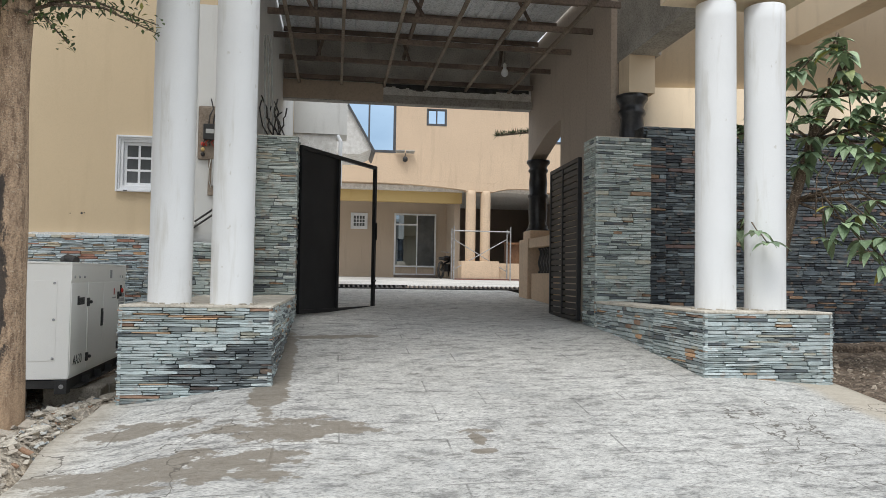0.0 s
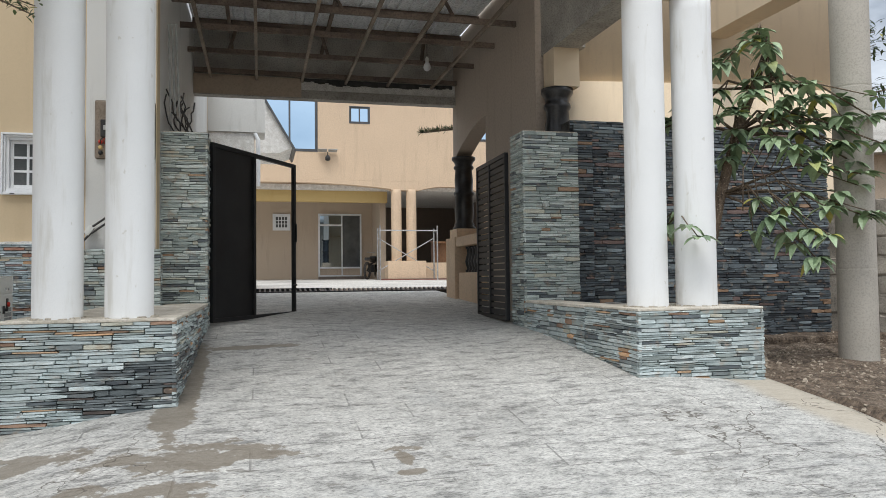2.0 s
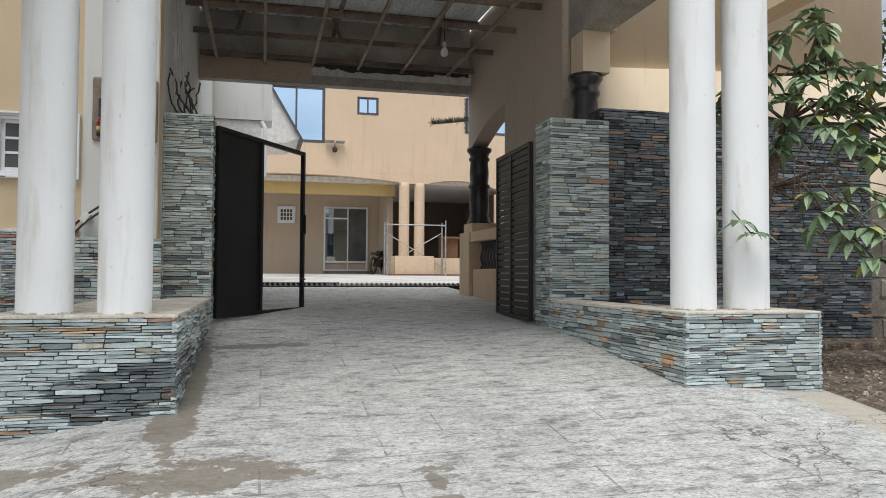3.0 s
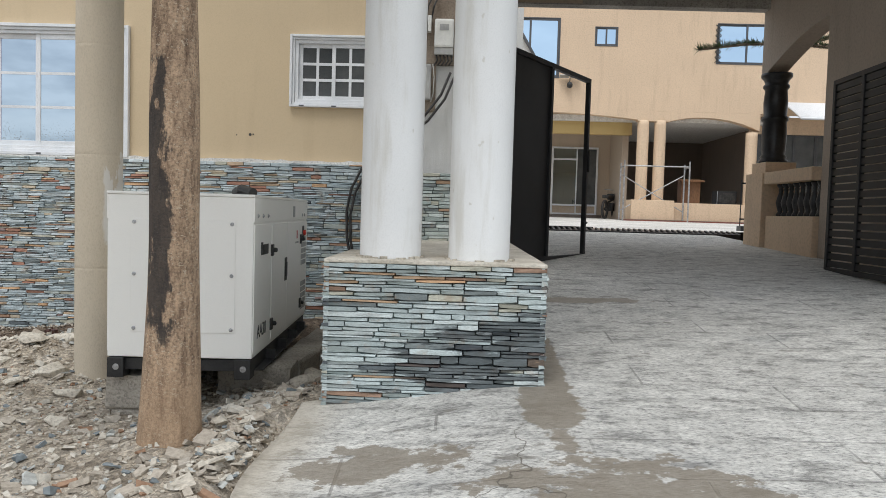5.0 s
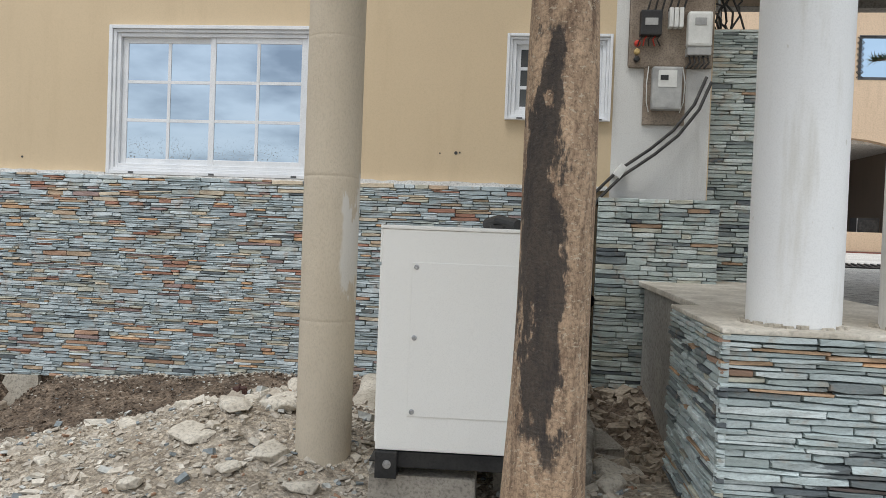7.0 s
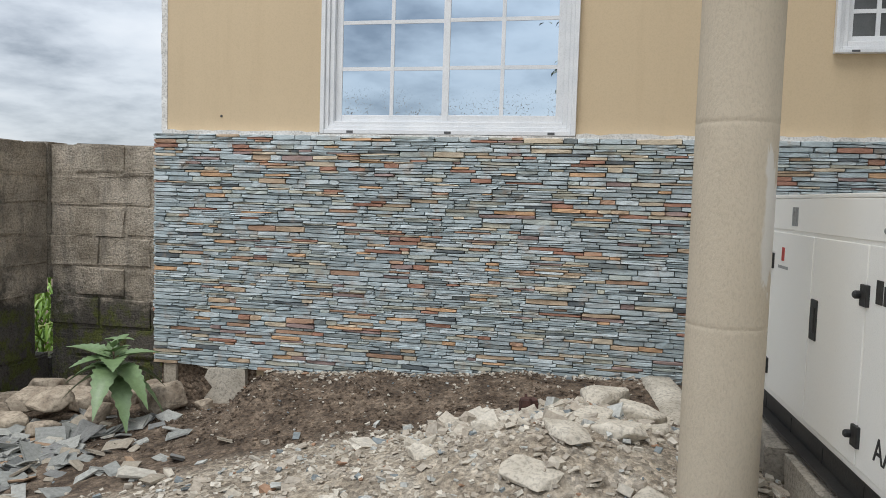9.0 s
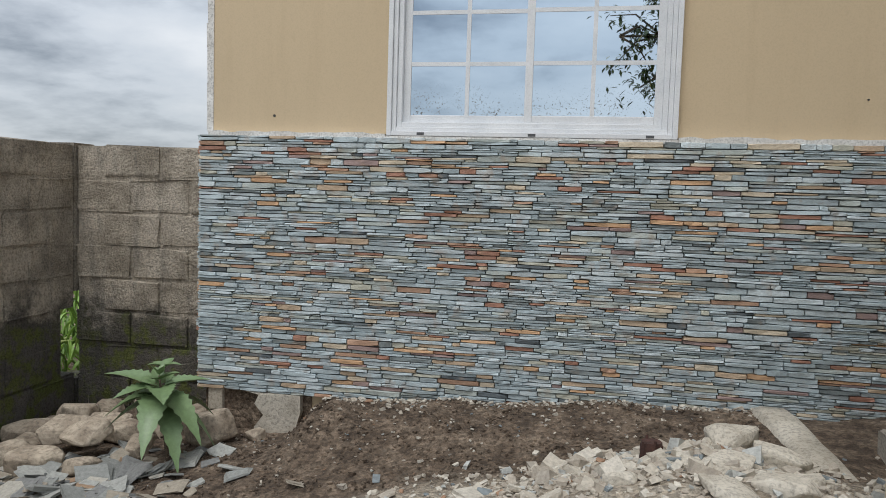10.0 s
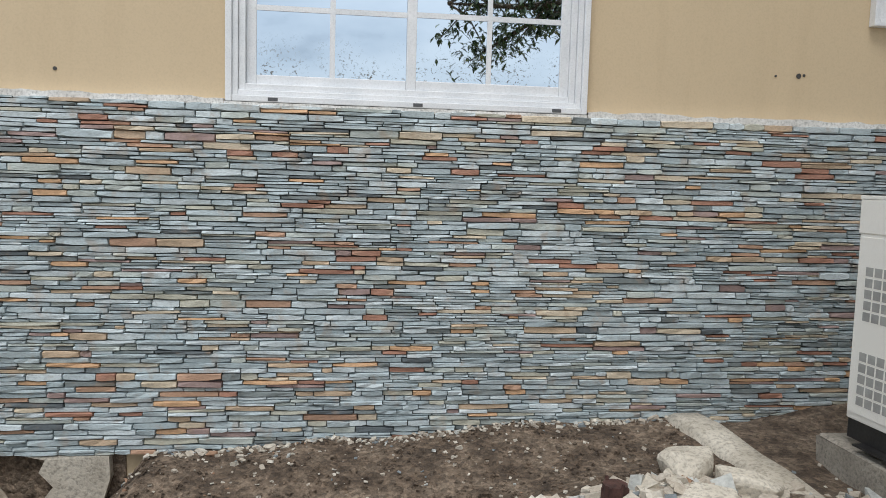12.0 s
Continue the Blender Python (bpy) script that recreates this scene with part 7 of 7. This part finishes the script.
def weed():
    x, y = -6.75, 8.02
    t = thing("weed", "leafy green weed among the rocks", "plant", at=(x, y, ground_z(x, y)))
    r = random.Random(5)
    part("stem", tube([(0.07, -0.04, -0.06), (0.03, -0.02, 0.16), (-0.02, 0.0, 0.50)], [0.013, 0.011, 0.006], 8), bark_thin, t, smooth=True)
    part("stem", tube([(0, 0.1, -0.05), (-0.05, 0.14, 0.3), (-0.10, 0.16, 0.52)], [0.01, 0.008, 0.005], 8), leaf_pale, t, smooth=True)
    for c, n, ln, rise, droop in (((-0.02, 0, 0.50), 3, 0.10, 1.3, 0.1), ((-0.02, 0, 0.47), 3, 0.19, 0.55, 0.25), ((-0.02, 0, 0.43), 5, 0.34, 0.25, 0.22), ((-0.01, 0, 0.38), 5, 0.36, 0.12, 0.7), ((0.0, 0, 0.33), 4, 0.34, 0.1, 1.0), ((-0.10, 0.16, 0.50), 5, 0.13, 0.7, 0.3)):
        turn = r.uniform(0, 6.3)
        for k in range(n):
            a = turn + 2 * math.pi * k / n + r.uniform(-0.25, 0.25)
            s = ln * r.uniform(0.75, 1.1)
            part("leaf", toothed_leaf(Vector(c), Vector((math.cos(a), math.sin(a), rise + r.uniform(-0.1, 0.15))), s, s * r.uniform(0.48, 0.60), droop * r.uniform(0.7, 1.3)), leaf_pale, t, smooth=True)


weed()


def araucaria():
    t = thing("conifer", "dark conifer with rope-like needled branches behind the wing", "tree", at=(7.5, 17.4, 1.2))
    r = random.Random(6)
    part("trunk", tube([(0, 0, 0), (0.05, 0, 4), (0, 0, 9)], [0.2, 0.15, 0.04], 12), bark_thin, t, smooth=True)
    lv = bmesh.new()
    for tip, z in (((-3.78, -0.3), 3.75), ((-3.3, -0.9), 4.55), ((-3.0, -1.6), 5.4), ((1.9, 0.8), 3.9), ((1.5, -1.8), 4.6), ((-1.0, 2.0), 4.2), ((0.6, 2.0), 5.2)):
        pts = [Vector((tip[0] * f, tip[1] * f, z + 0.25 * math.sin(f * 2.6) - 0.18 * f)) for f in (0, 0.25, 0.5, 0.75, 1)]
        part("branch", tube(pts, [0.05, 0.04, 0.035, 0.03, 0.02], 7), bark_thin, t, smooth=True)
        for k in range(1300):
            f = r.uniform(0.1, 1.0)
            i = min(int(f * 4), 3)
            p = pts[i].lerp(pts[i + 1], f * 4 - i)
            d = Vector((tip[0], tip[1], 0)).normalized() + Vector((r.uniform(-1, 1), r.uniform(-1, 1), r.uniform(-0.8, 1.2))) * 0.8
            add_leaf(lv, p, d, Vector((0, 0, 1)), r.uniform(0.09, 0.17), 0.022, -0.1, 2)
    part("crown", lv, leaf_pine, t)


araucaria()


def grass_clump():
    bm = bmesh.new()
    r = random.Random(8)
    for k in range(2600):
        x, y = r.uniform(-10.4, -8.43), r.uniform(8.2, 11.2)
        add_leaf(bm, Vector((x, y, -0.5 + r.uniform(0, 1.0))), Vector((r.uniform(-0.6, 0.6), r.uniform(-0.6, 0.6), 1)), Vector((0, 1, 0.1)), r.uniform(0.2, 0.5), 0.03, 0.5, 3)
    ob = link_mesh("rank_grass", bm, grass_mat, None, "bright rank grass beyond the broken fence", False, "stuff", "grass")
    return ob


grass_clump()


def neighbour_house():
    t = thing("neighbour_house", "weathered neighbouring house beyond the block fence", "house", at=(14.5, 15.5, 0.5))
    t.rotation_euler = (0, 0, radians(-35))
    part("wall", box(-3.5, 3.5, 0, 6, 0, 4.0), brown_plaster, t)
    bm = bmesh.new()
    v = [bm.verts.new(p) for p in ((-4.0, -0.5, 3.9), (4.0, -0.5, 3.9), (4.0, 6.5, 3.9), (-4.0, 6.5, 3.9), (-4.0, 3, 5.6), (4.0, 3, 5.6))]
    for q in ((0, 1, 5, 4), (2, 3, 4, 5), (0, 4, 3), (1, 2, 5), (0, 3, 2, 1)):
        bm.faces.new([v[i] for i in q])
    part("roof", bm, concrete, t, "grey sheet roof")
    for x in (-2.6, -0.8, 1.2):
        w = part("window", frame_ring(x, x + 1.0, 2.0, 3.2, -0.05, -0.002, 0.08), white_frame, t)
        part("pane", box(x + 0.08, x + 0.92, -0.03, -0.01, 2.08, 3.12), dark_glass, w)
        part("glazing_bar", box(x + 0.48, x + 0.52, -0.045, -0.031, 2.08, 3.12), white_frame, w)
        part("glazing_bar", box(x + 0.08, x + 0.92, -0.044, -0.032, 2.58, 2.62), white_frame, w)


neighbour_house()


def far_tree(x, y, h, seed):
    t = thing("background_tree", "tall dark tree behind the neighbouring house", "tree", "background trees", at=(x, y, 0.0))
    r = random.Random(seed)
    part("trunk", tube([(0, 0, 0), (0.1, 0, h * 0.5), (0, 0, h * 0.95)], [0.25, 0.18, 0.04], 10), bark_thin, t, smooth=True)
    lv = bmesh.new()
    for k in range(46):
        z = h * r.uniform(0.25, 1.0)
        a = r.uniform(0, 6.3)
        reach = (1.0 - 0.75 * z / h) * h * 0.45 * r.uniform(0.6, 1.1)
        tip = Vector((math.cos(a) * reach, math.sin(a) * reach, z + 0.2))
        part("limb", tube([(0, 0, z - 0.2), tip], [0.05, 0.01], 5), bark_thin, t)
        for q in range(70):
            f = r.uniform(0.2, 1.05)
            c = Vector((0, 0, z - 0.2)).lerp(tip, f) + Vector((r.gauss(0, 0.2), r.gauss(0, 0.2), r.gauss(0, 0.16)))
            add_leaf(lv, c, Vector((r.uniform(-1, 1), r.uniform(-1, 1), r.uniform(-0.6, 0.4))), Vector((0, 0, 1)), r.uniform(0.18, 0.34), 0.08, 0.3, 2)
    part("crown", lv, leaf_small, t)


far_tree(17.5, 19.5, 10.0, 12)
far_tree(21.0, 17.0, 9.0, 14)

# ---- stones of the clad faces, last ----
lay_cladding()
